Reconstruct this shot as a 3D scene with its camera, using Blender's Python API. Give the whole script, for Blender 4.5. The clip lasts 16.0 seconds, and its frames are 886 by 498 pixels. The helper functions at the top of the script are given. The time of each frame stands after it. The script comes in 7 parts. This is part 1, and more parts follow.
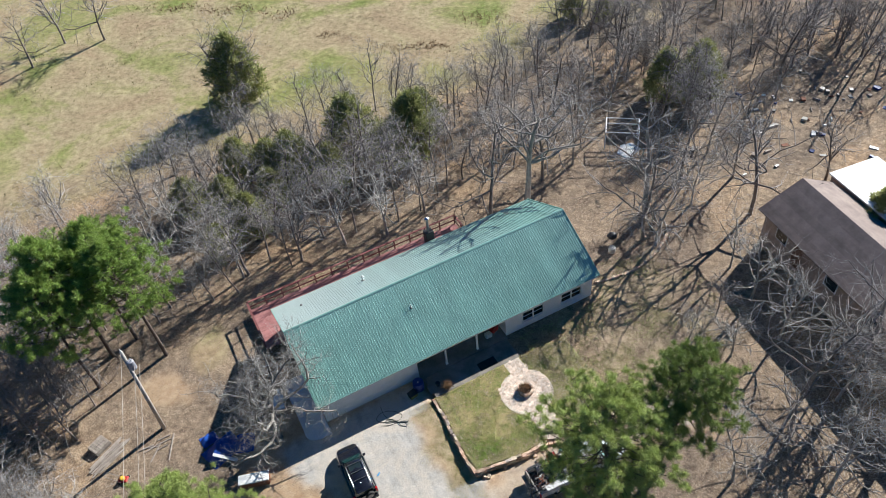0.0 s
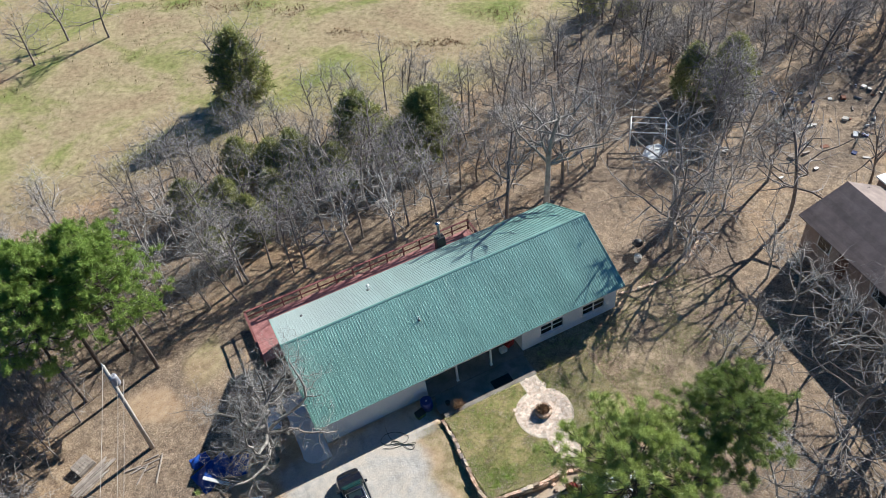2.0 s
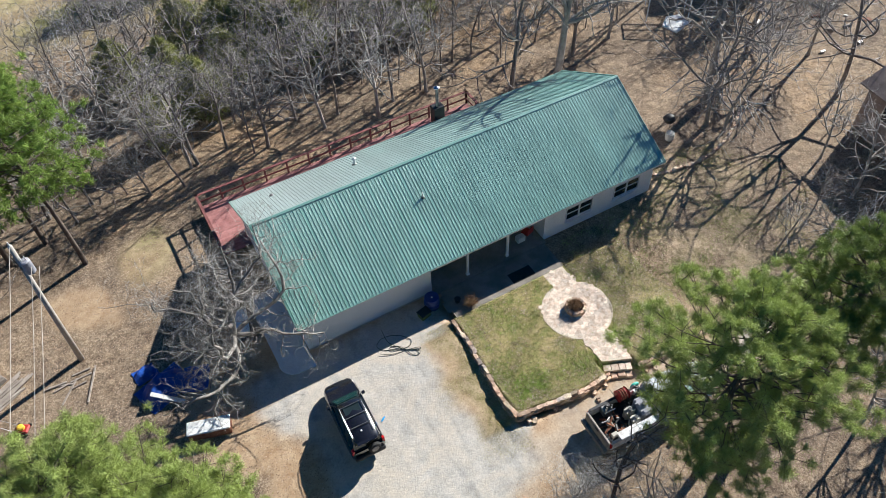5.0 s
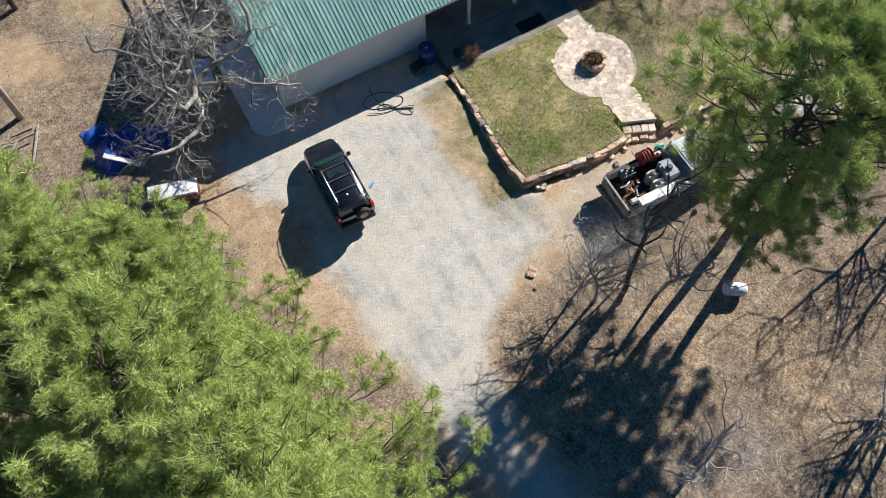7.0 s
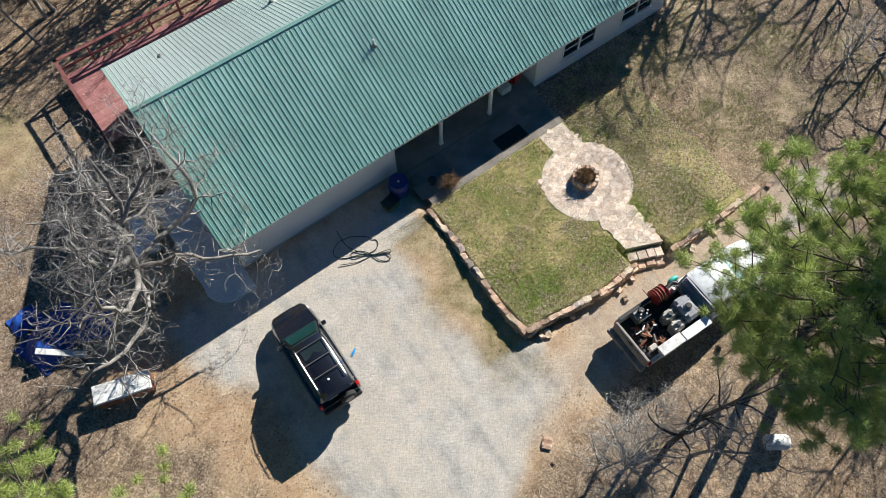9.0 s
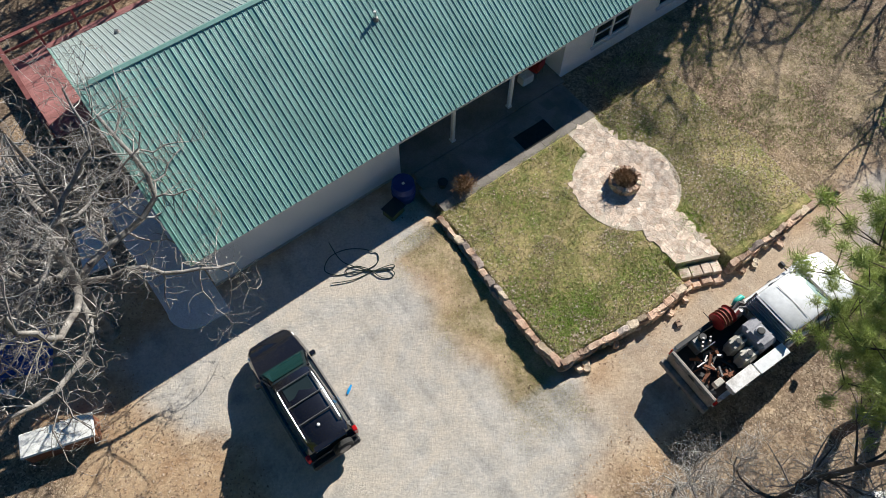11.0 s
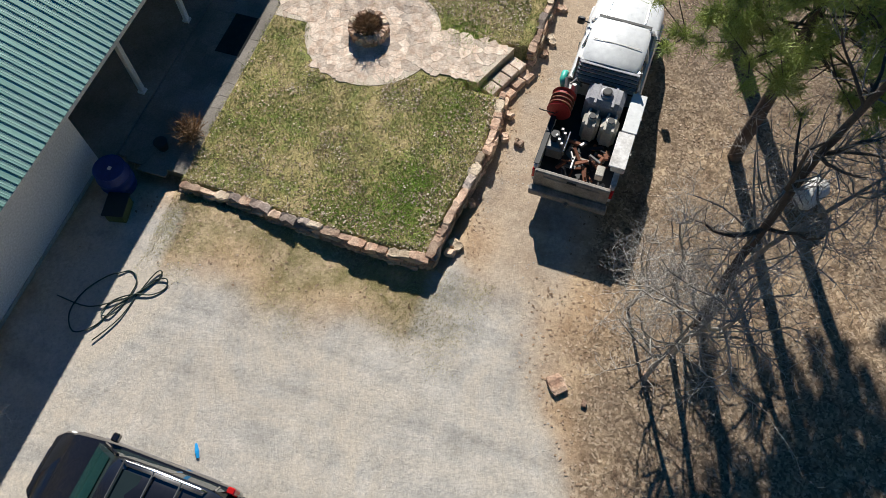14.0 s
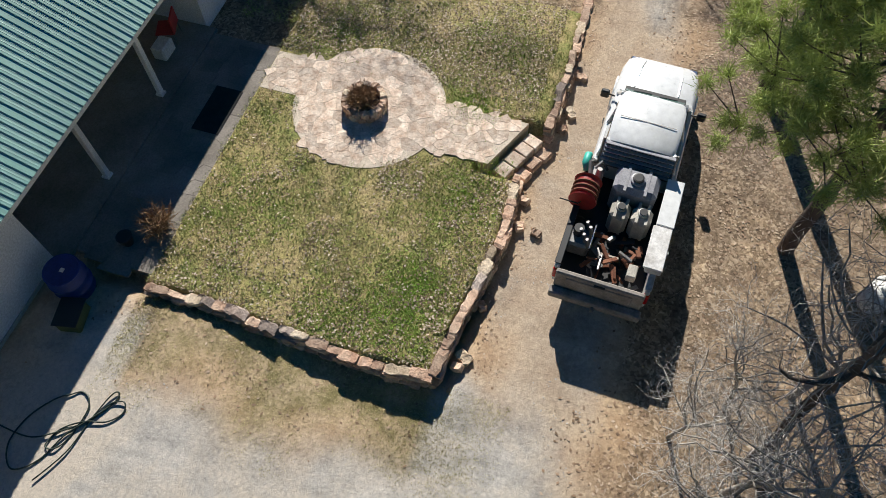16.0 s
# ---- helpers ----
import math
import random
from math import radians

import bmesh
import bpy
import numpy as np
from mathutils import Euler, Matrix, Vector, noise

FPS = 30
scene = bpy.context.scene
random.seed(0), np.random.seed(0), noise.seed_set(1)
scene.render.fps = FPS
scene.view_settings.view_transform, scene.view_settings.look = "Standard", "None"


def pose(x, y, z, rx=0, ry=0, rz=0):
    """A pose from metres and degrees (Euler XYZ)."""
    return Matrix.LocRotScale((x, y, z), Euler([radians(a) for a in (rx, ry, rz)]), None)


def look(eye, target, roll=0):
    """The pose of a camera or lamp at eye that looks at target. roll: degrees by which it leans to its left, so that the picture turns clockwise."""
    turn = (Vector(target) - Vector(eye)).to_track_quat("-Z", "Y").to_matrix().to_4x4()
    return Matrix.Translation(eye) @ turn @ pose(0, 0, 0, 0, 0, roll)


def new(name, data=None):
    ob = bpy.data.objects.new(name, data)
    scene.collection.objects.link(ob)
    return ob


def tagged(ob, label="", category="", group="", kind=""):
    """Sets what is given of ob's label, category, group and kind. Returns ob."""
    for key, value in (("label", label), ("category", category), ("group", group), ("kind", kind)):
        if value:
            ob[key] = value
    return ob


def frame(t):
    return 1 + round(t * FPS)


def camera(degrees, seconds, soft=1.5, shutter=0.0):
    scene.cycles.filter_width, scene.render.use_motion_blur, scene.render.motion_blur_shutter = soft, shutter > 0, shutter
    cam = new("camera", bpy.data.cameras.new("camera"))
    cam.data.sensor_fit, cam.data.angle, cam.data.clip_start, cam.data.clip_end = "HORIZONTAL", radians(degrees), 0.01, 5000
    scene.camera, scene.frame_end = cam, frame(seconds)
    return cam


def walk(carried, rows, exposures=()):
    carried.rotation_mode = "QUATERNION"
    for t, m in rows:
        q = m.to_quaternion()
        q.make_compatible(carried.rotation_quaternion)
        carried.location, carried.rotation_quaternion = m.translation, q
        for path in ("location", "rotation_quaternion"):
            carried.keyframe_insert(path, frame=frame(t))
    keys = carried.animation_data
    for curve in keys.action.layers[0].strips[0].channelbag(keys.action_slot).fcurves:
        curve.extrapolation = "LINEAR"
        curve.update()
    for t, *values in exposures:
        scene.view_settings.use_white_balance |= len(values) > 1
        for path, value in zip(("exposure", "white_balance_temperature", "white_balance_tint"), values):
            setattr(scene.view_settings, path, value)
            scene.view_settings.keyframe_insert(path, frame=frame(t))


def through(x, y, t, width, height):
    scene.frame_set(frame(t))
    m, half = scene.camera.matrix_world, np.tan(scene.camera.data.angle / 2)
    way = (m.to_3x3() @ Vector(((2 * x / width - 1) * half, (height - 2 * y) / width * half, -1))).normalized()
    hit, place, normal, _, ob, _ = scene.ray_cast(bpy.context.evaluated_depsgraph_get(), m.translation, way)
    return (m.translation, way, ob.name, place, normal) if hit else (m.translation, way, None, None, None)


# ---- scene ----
cam = camera(61.6, 16.0, soft=0.8)

PATH = [
    (0, (-1.917, -31.558, 47.436), (-1.381, -30.257, 46.014), -7.2),
    (0.5, (-1.33, -31.731, 46.351), (-0.83, -30.41, 44.934), -7.9),
    (1, (-1.184, -31.503, 46.383), (-0.687, -30.182, 44.966), -8.0),
    (1.5, (-0.78, -30.621, 45.891), (-0.285, -29.295, 44.478), -8.2),
    (2, (-0.311, -28.784, 44.351), (0.189, -27.454, 42.944), -8.1),
    (2.5, (0.071, -26.649, 42.657), (0.587, -25.314, 41.26), -7.8),
    (3, (0.209, -25.329, 41.261), (0.734, -23.997, 39.864), -7.5),
    (3.2, (0.237, -24.987, 40.759), (0.763, -23.659, 39.358), -7.4),
    (5.3, (-3.831, -22.882, 33.273), (-3.243, -21.815, 31.686), -1.9),
    (5.5, (-3.991, -22.88, 32.754), (-3.473, -21.94, 31.066), -1.9),
    (6, (-3.749, -21.881, 31.58), (-3.322, -21.122, 29.779), -1.3),
    (6.5, (-3.617, -21.748, 30.166), (-3.196, -20.992, 28.363), -1.4),
    (7, (-3.418, -21.842, 28.674), (-3.009, -21.076, 26.872), -2.1),
    (7.5, (-3.214, -21.101, 27.712), (-2.804, -20.348, 25.905), -1.6),
    (8, (-2.522, -19.465, 27.739), (-2.108, -18.717, 25.93), -1.4),
    (8.5, (-1.715, -16.849, 27.577), (-1.199, -16.153, 25.775), -0.2),
    (9, (-0.382, -14.754, 27.852), (0.122, -14.041, 26.053), -1.2),
    (9.2, (-0.047, -14.495, 27.714), (0.456, -13.755, 25.925), -2.4),
    (11.3, (-0.16, -12.523, 22.002), (0.424, -11.77, 20.243), 1.1),
    (11.5, (-0.051, -12.425, 21.49), (0.524, -11.683, 19.724), 1.1),
    (12, (0.059, -12.394, 19.975), (0.635, -11.658, 18.206), 1.3),
    (12.5, (0.214, -12.324, 18.65), (0.954, -11.759, 16.88), -0.9),
    (13, (0.372, -12.196, 17.42), (1.209, -11.799, 15.647), -3.0),
    (13.5, (0.315, -11.668, 16.874), (1.179, -11.379, 15.094), -1.4),
    (14, (0.35, -11.515, 16.448), (1.21, -11.23, 14.665), -0.9),
    (14.5, (0.574, -11.499, 15.979), (1.427, -11.209, 14.194), -1.3),
    (15, (0.837, -11.346, 15.979), (1.696, -11.057, 14.196), -1.1),
    (15.5, (1.475, -11.092, 15.409), (2.34, -10.801, 13.629), -1.2),
    (16, (2.883, -10.714, 14.854), (3.822, -10.387, 13.118), -1.9),
]
walk(cam, [(t, look(eye, target, roll)) for t, eye, target, roll in PATH], exposures=[(0, 0.97, 5720, 7), (5.3, 0.99, 5820, 7), (9.0, 0.87, 5960, 7), (12.5, 0.67, 6060, 8), (16.0, 0.62, 6080, 8)])

# ---- world, sun, exposure ----
SUN_AZ, SUN_EL = 19.5, 30.5          # degrees: direction towards the sun from +x, and its height
sd = Vector((math.cos(radians(SUN_AZ)) * math.cos(radians(SUN_EL)), math.sin(radians(SUN_AZ)) * math.cos(radians(SUN_EL)), math.sin(radians(SUN_EL))))
world = bpy.data.worlds.new("sky")
scene.world = world
world.use_nodes = True
wn = world.node_tree.nodes
sky = wn.new("ShaderNodeTexSky")
sky.sky_type = "NISHITA"
sky.sun_disc = False
sky.sun_elevation = radians(SUN_EL)
sky.dust_density = 0.0
sky.ozone_density = 9.0
sky.sun_rotation = radians(90.0 - SUN_AZ)
wn["Background"].inputs["Strength"].default_value = 0.036
deep = wn.new("ShaderNodeHueSaturation")
deep.inputs["Saturation"].default_value = 1.35
world.node_tree.links.new(sky.outputs[0], deep.inputs["Color"])
world.node_tree.links.new(deep.outputs[0], wn["Background"].inputs["Color"])
sun = new("sun", bpy.data.lights.new("sun", "SUN"))
sun.data.energy, sun.data.angle, sun.data.color = 5.0, radians(0.55), (1.0, 0.915, 0.80)
sun.matrix_world = look(sd * 100, (0, 0, 0))


# ---- materials ----
def shade(name, rough=0.8, metal=0.0, spec=0.4):
    m = bpy.data.materials.new(name)
    m.use_nodes = True
    b = m.node_tree.nodes["Principled BSDF"]
    b.inputs["Roughness"].default_value = rough
    b.inputs["Metallic"].default_value = metal
    b.inputs["Specular IOR Level"].default_value = spec
    return m, m.node_tree, b


def node(nt, kind, **kw):
    n = nt.nodes.new(kind)
    for k, v in kw.items():
        if k in n.inputs:
            n.inputs[k].default_value = v
    return n


def place_of(nt):
    return nt.nodes.new("ShaderNodeNewGeometry").outputs["Position"]


def noise_tex(nt, vec, scale, detail=4.0, rough=0.6, dist=0.0):
    n = node(nt, "ShaderNodeTexNoise", Scale=scale, Detail=detail, Roughness=rough, Distortion=dist)
    nt.links.new(vec, n.inputs["Vector"])
    return n.outputs["Fac"]


def ramp(nt, fac, stops):
    r = nt.nodes.new("ShaderNodeValToRGB")
    el = r.color_ramp.elements
    while len(el) < len(stops):
        el.new(0.5)
    for e, (p, c) in zip(el, stops):
        e.position, e.color = p, (*c, 1.0)
    nt.links.new(fac, r.inputs[0])
    return r.outputs[0]


def mix(nt, fac, a, b, kind="MIX"):
    m = nt.nodes.new("ShaderNodeMix")
    m.data_type, m.blend_type = "RGBA", kind
    for sock, v in ((m.inputs[0], fac), (m.inputs[6], a), (m.inputs[7], b)):
        if isinstance(v, (int, float)):
            sock.default_value = v
        elif isinstance(v, tuple):
            sock.default_value = (*v, 1.0)
        else:
            nt.links.new(v, sock)
    return m.outputs[2]


def bump(nt, b, height, strength=0.4, dist=0.02):
    n = node(nt, "ShaderNodeBump", Strength=strength, Distance=dist)
    nt.links.new(height, n.inputs["Height"])
    nt.links.new(n.outputs[0], b.inputs["Normal"])


def worn(name, c1, c2, scale=3.0, fine=40.0, rough=0.8, metal=0.0, bumps=0.3, dist=0.01, vary=0.15, spec=0.4):
    """A two-scale surface: broad stains between two colours, fine grain, a little change from piece to piece."""
    m, nt, b = shade(name, rough, metal, spec)
    v = place_of(nt)
    big, small = noise_tex(nt, v, scale, 3), noise_tex(nt, v, fine, 3)
    base = ramp(nt, big, [(0.3, c1), (0.7, c2)])
    grain = ramp(nt, small, [(0.25, (0.72,) * 3), (0.75, (1.2,) * 3)])
    col = mix(nt, 1.0, base, grain, "MULTIPLY")
    if vary:
        info = nt.nodes.new("ShaderNodeObjectInfo").outputs["Random"]
        col = mix(nt, 1.0, col, ramp(nt, info, [(0.0, (1 - vary,) * 3), (1.0, (1 + vary,) * 3)]), "MULTIPLY")
    nt.links.new(col, b.inputs["Base Color"])
    if bumps:
        bump(nt, b, small, bumps, dist)
    return m


def leafy(name, c1, c2, c3, rough=0.6, through=0.0, clump=0.7):
    m, nt, b = shade(name, rough, 0.0, 0.25)
    isl = nt.nodes.new("ShaderNodeNewGeometry").outputs["Random Per Island"]
    col = ramp(nt, isl, [(0.0, c1), (0.5, c2), (1.0, c3)])
    big = noise_tex(nt, place_of(nt), clump, 2)
    col = mix(nt, 1.0, col, ramp(nt, big, [(0.3, (0.7,) * 3), (0.7, (1.25,) * 3)]), "MULTIPLY")
    nt.links.new(col, b.inputs["Base Color"])
    if through:
        b.inputs["Transmission Weight"].default_value = 0.0
        b.inputs["Subsurface Weight"].default_value = 0.0
        t = nt.nodes.new("ShaderNodeBsdfTranslucent")
        nt.links.new(col, t.inputs["Color"])
        mx = nt.nodes.new("ShaderNodeMixShader")
        mx.inputs[0].default_value = through
        nt.links.new(b.outputs[0], mx.inputs[1])
        nt.links.new(t.outputs[0], mx.inputs[2])
        nt.links.new(mx.outputs[0], nt.nodes["Material Output"].inputs["Surface"])
    return m


def plain(name, c, rough=0.5, metal=0.0, spec=0.5, coat=0.0):
    m, nt, b = shade(name, rough, metal, spec)
    v = place_of(nt)
    n = noise_tex(nt, v, 6.0, 5)
    col = mix(nt, 1.0, c, ramp(nt, n, [(0.3, (0.88,) * 3), (0.7, (1.08,) * 3)]), "MULTIPLY")
    nt.links.new(col, b.inputs["Base Color"])
    b.inputs["Coat Weight"].default_value = coat
    rr = node(nt, "ShaderNodeMapRange", **{"To Min": rough * 0.8, "To Max": min(1.0, rough * 1.3)})
    nt.links.new(n, rr.inputs[0])
    nt.links.new(rr.outputs[0], b.inputs["Roughness"])
    return m


def glass_mat(name, tint, rough=0.05):
    m, nt, b = shade(name, rough, 0.0, 0.6)
    n = noise_tex(nt, place_of(nt), 2.5, 2)
    nt.links.new(mix(nt, n, tint, tuple(c * 1.5 for c in tint)), b.inputs["Base Color"])
    return m


def ground_material():
    m, nt, b = shade("ground_cover", 0.95, 0.0, 0.2)
    mp = nt.nodes.new("ShaderNodeMapping")
    mp.inputs["Rotation"].default_value = (0.65, 0.37, 0.52)
    nt.links.new(place_of(nt), mp.inputs[0])
    v = mp.outputs[0]
    def att(name):
        a = nt.nodes.new("ShaderNodeAttribute")
        a.attribute_name = name
        return a.outputs["Fac"]
    n1, n2, n3 = noise_tex(nt, v, 0.10, 7, 0.62, 0.6), noise_tex(nt, v, 1.6, 6, 0.7), noise_tex(nt, v, 11.0, 6, 0.75)
    vor = node(nt, "ShaderNodeTexVoronoi", Scale=16.0)
    warp = nt.nodes.new("ShaderNodeMix")
    warp.data_type, warp.blend_type = "RGBA", "ADD"
    wn_ = node(nt, "ShaderNodeTexNoise", Scale=3.0, Detail=3.0)
    nt.links.new(v, wn_.inputs["Vector"])
    warp.inputs[0].default_value = 0.35
    nt.links.new(v, warp.inputs[6])
    nt.links.new(wn_.outputs["Color"], warp.inputs[7])
    nt.links.new(warp.outputs[2], vor.inputs["Vector"])
    fleck = nt.nodes.new("ShaderNodeSeparateColor")
    nt.links.new(vor.outputs["Color"], fleck.inputs[0])
    # leaf litter
    leaf = ramp(nt, fleck.outputs[0], [(0.0, (0.07, 0.052, 0.04)), (0.35, (0.19, 0.145, 0.11)), (0.7, (0.35, 0.275, 0.215)), (1.0, (0.56, 0.47, 0.385))])
    leaf = mix(nt, 0.45, leaf, ramp(nt, n3, [(0.3, (0.15, 0.115, 0.085)), (0.5, (0.26, 0.20, 0.145)), (0.7, (0.40, 0.32, 0.24))]))
    leaf = mix(nt, 1.0, leaf, ramp(nt, n2, [(0.30, (0.50, 0.46, 0.44)), (0.5, (0.97, 0.96, 0.90)), (0.70, (1.48, 1.45, 1.31))]), "MULTIPLY")
    leaf = mix(nt, 1.0, leaf, ramp(nt, n1, [(0.38, (0.74, 0.73, 0.74)), (0.52, (1.0, 0.97, 0.92)), (0.62, (1.22, 1.10, 0.95))]), "MULTIPLY")
    # pasture: tan and green
    past = ramp(nt, n1, [(0.36, (0.35, 0.27, 0.165)), (0.47, (0.39, 0.325, 0.19)), (0.55, (0.29, 0.28, 0.115)), (0.64, (0.20, 0.235, 0.065))])
    past = mix(nt, 1.0, past, ramp(nt, n2, [(0.3, (0.60, 0.58, 0.54)), (0.7, (1.3, 1.27, 1.24))]), "MULTIPLY")
    past = mix(nt, 1.0, past, ramp(nt, n3, [(0.25, (0.7,) * 3), (0.75, (1.25,) * 3)]), "MULTIPLY")
    # gravel: pale grey with dusty patches
    grav = ramp(nt, n2, [(0.32, (0.345, 0.325, 0.295)), (0.48, (0.425, 0.40, 0.365)), (0.64, (0.51, 0.475, 0.43))])
    # wheel ruts: dusty sweeps drawn out along the drive
    rp = nt.nodes.new("ShaderNodeMapping")
    rp.inputs["Rotation"].default_value = (0.0, 0.0, radians(-20))
    rp.inputs["Scale"].default_value = (2.6, 0.34, 1.0)
    nt.links.new(place_of(nt), rp.inputs[0])
    rut = noise_tex(nt, rp.outputs[0], 0.55, 5, 0.6, 0.5)
    grav = mix(nt, 1.0, grav, ramp(nt, rut, [(0.33, (0.80, 0.80, 0.80)), (0.5, (1.0, 1.0, 1.0)), (0.66, (1.10, 1.07, 1.03))]), "MULTIPLY")
    sand = noise_tex(nt, v, 0.38, 6, 0.7, 0.8)
    grav = mix(nt, ramp(nt, sand, [(0.42, (0.0,) * 3), (0.60, (0.85,) * 3)]), grav, (0.53, 0.465, 0.385))
    peb = node(nt, "ShaderNodeTexVoronoi", Scale=24.0)
    nt.links.new(warp.outputs[2], peb.inputs["Vector"])
    pebble = nt.nodes.new("ShaderNodeSeparateColor")
    nt.links.new(peb.outputs["Color"], pebble.inputs[0])
    grav = mix(nt, 1.0, grav, ramp(nt, pebble.outputs[0], [(0.0, (0.86, 0.865, 0.88)), (0.12, (0.98, 0.98, 0.985)), (0.9, (1.01, 1.01, 1.005)), (1.0, (1.10, 1.10, 1.08))]), "MULTIPLY")
    grav = mix(nt, 1.0, grav, ramp(nt, n3, [(0.30, (0.78, 0.79, 0.80)), (0.5, (1.0, 1.0, 1.0)), (0.70, (1.17, 1.16, 1.14))]), "MULTIPLY")
    # clay dirt
    clay = ramp(nt, n2, [(0.3, (0.40, 0.255, 0.145)), (0.7, (0.56, 0.42, 0.27))])
    clay = mix(nt, 1.0, clay, ramp(nt, n3, [(0.25, (0.72,) * 3), (0.75, (1.2,) * 3)]), "MULTIPLY")
    # dry and green turf beside the drive
    turf = ramp(nt, n2, [(0.36, (0.25, 0.225, 0.095)), (0.5, (0.40, 0.33, 0.18)), (0.62, (0.54, 0.42, 0.27))])
    turf = mix(nt, 1.0, turf, ramp(nt, n3, [(0.3, (0.68,) * 3), (0.7, (1.25,) * 3)]), "MULTIPLY")
    col = mix(nt, att("pasture"), leaf, past)
    col = mix(nt, att("turf"), col, turf)
    col = mix(nt, att("clay"), col, clay)
    col = mix(nt, att("gravel"), col, grav)
    nt.links.new(col, b.inputs["Base Color"])
    add = nt.nodes.new("ShaderNodeMath")
    add.operation = "ADD"
    nt.links.new(n3, add.inputs[0])
    nt.links.new(fleck.outputs[0], add.inputs[1])
    bump(nt, b, add.outputs[0], 0.5, 0.03)
    return m


def roof_material(paler=False):
    """Green painted sheet; the rear slope's copy is paler and greyer, most at its west end."""
    m, nt, b = shade("pale_green_roofing" if paler else "green_metal_roofing", 0.42, 0.0, 0.8)
    b.inputs["Coat Weight"].default_value = 0.6
    b.inputs["Coat Roughness"].default_value = 0.35
    v = place_of(nt)
    mp = nt.nodes.new("ShaderNodeMapping")
    mp.inputs["Scale"].default_value = (2.0, 0.25, 0.25)
    nt.links.new(v, mp.inputs[0])
    streak, stain = noise_tex(nt, mp.outputs[0], 3.0, 5, 0.7), noise_tex(nt, v, 0.5, 4)
    col = ramp(nt, streak, [(0.3, (0.165, 0.335, 0.280)), (0.7, (0.235, 0.430, 0.370))])
    col = mix(nt, 1.0, col, ramp(nt, stain, [(0.3, (0.88,) * 3), (0.7, (1.12,) * 3)]), "MULTIPLY")
    if paler:
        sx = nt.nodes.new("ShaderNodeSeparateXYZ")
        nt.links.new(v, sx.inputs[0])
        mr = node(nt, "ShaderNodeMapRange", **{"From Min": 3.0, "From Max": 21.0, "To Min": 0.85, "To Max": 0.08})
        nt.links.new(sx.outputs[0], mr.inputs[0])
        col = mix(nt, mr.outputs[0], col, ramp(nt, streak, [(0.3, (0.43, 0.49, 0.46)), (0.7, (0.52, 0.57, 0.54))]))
    info = nt.nodes.new("ShaderNodeObjectInfo").outputs["Random"]
    col = mix(nt, 1.0, col, ramp(nt, info, [(0.0, (0.94,) * 3), (1.0, (1.06,) * 3)]), "MULTIPLY")
    nt.links.new(col, b.inputs["Base Color"])
    rr = node(nt, "ShaderNodeMapRange", **{"To Min": 0.34, "To Max": 0.55})
    nt.links.new(stain, rr.inputs[0])
    nt.links.new(rr.outputs[0], b.inputs["Roughness"])
    bump(nt, b, noise_tex(nt, v, 5.0, 2), 0.15, 0.01)
    return m


def turf_blades():
    """Blades green in patches and dry between."""
    m, nt, b = shade("lawn_blades", 0.8, 0.0, 0.25)
    isl = nt.nodes.new("ShaderNodeNewGeometry").outputs["Random Per Island"]
    dry = ramp(nt, isl, [(0.0, (0.23, 0.205, 0.08)), (0.5, (0.40, 0.365, 0.155)), (1.0, (0.58, 0.52, 0.29))])
    green = ramp(nt, isl, [(0.0, (0.16, 0.215, 0.045)), (0.6, (0.29, 0.36, 0.085)), (1.0, (0.46, 0.50, 0.18))])
    patch = ramp(nt, noise_tex(nt, place_of(nt), 1.3, 8, 0.78), [(0.38, (0.05,) * 3), (0.60, (0.95,) * 3)])
    nt.links.new(mix(nt, patch, dry, green), b.inputs["Base Color"])
    return m


M_GROUND = ground_material()
M_ROOF = roof_material()
M_ROOF_PALE = roof_material(True)
M_SIDING = worn("white_siding", (0.74, 0.75, 0.78), (0.82, 0.825, 0.84), 0.8, 20, 0.65, bumps=0.1)
M_TRIM = worn("white_trim", (0.70, 0.70, 0.70), (0.8, 0.8, 0.79), 2, 30, 0.55, bumps=0.05)
M_CONC = worn("concrete", (0.36, 0.34, 0.31), (0.47, 0.44, 0.40), 0.9, 25, 0.9, bumps=0.25)
M_RED = worn("red_stained_wood", (0.19, 0.06, 0.055), (0.29, 0.115, 0.105), 2.5, 30, 0.8)
M_DECK = worn("faded_red_decking", (0.30, 0.125, 0.115), (0.43, 0.205, 0.19), 2.5, 30, 0.85)
M_DARKWOOD = worn("dark_door", (0.10, 0.05, 0.035), (0.15, 0.075, 0.05), 3, 30, 0.6)
M_REDDOOR = worn("red_paint", (0.32, 0.02, 0.02), (0.42, 0.04, 0.035), 3, 30, 0.5)
M_GLASS = glass_mat("dark_glass", (0.015, 0.018, 0.022))
M_STONE = worn("sandstone", (0.36, 0.21, 0.14), (0.66, 0.50, 0.37), 2.2, 22, 0.92, bumps=0.8, dist=0.03, vary=0.42)
M_STONE_TAN = worn("tan_sandstone", (0.40, 0.30, 0.20), (0.68, 0.57, 0.43), 2.2, 22, 0.92, bumps=0.8, dist=0.03, vary=0.35)
M_STONE_GREY = worn("grey_brown_sandstone", (0.22, 0.165, 0.135), (0.46, 0.385, 0.33), 2.2, 22, 0.92, bumps=0.8, dist=0.03, vary=0.35)
M_FLAG = worn("pale_flagstone", (0.50, 0.365, 0.27), (0.75, 0.64, 0.53), 4.5, 13, 0.9, bumps=0.8, dist=0.02, vary=0.26)
M_MORTAR = worn("sandy_joint", (0.48, 0.40, 0.31), (0.62, 0.54, 0.44), 3, 40, 0.95, bumps=0.4)
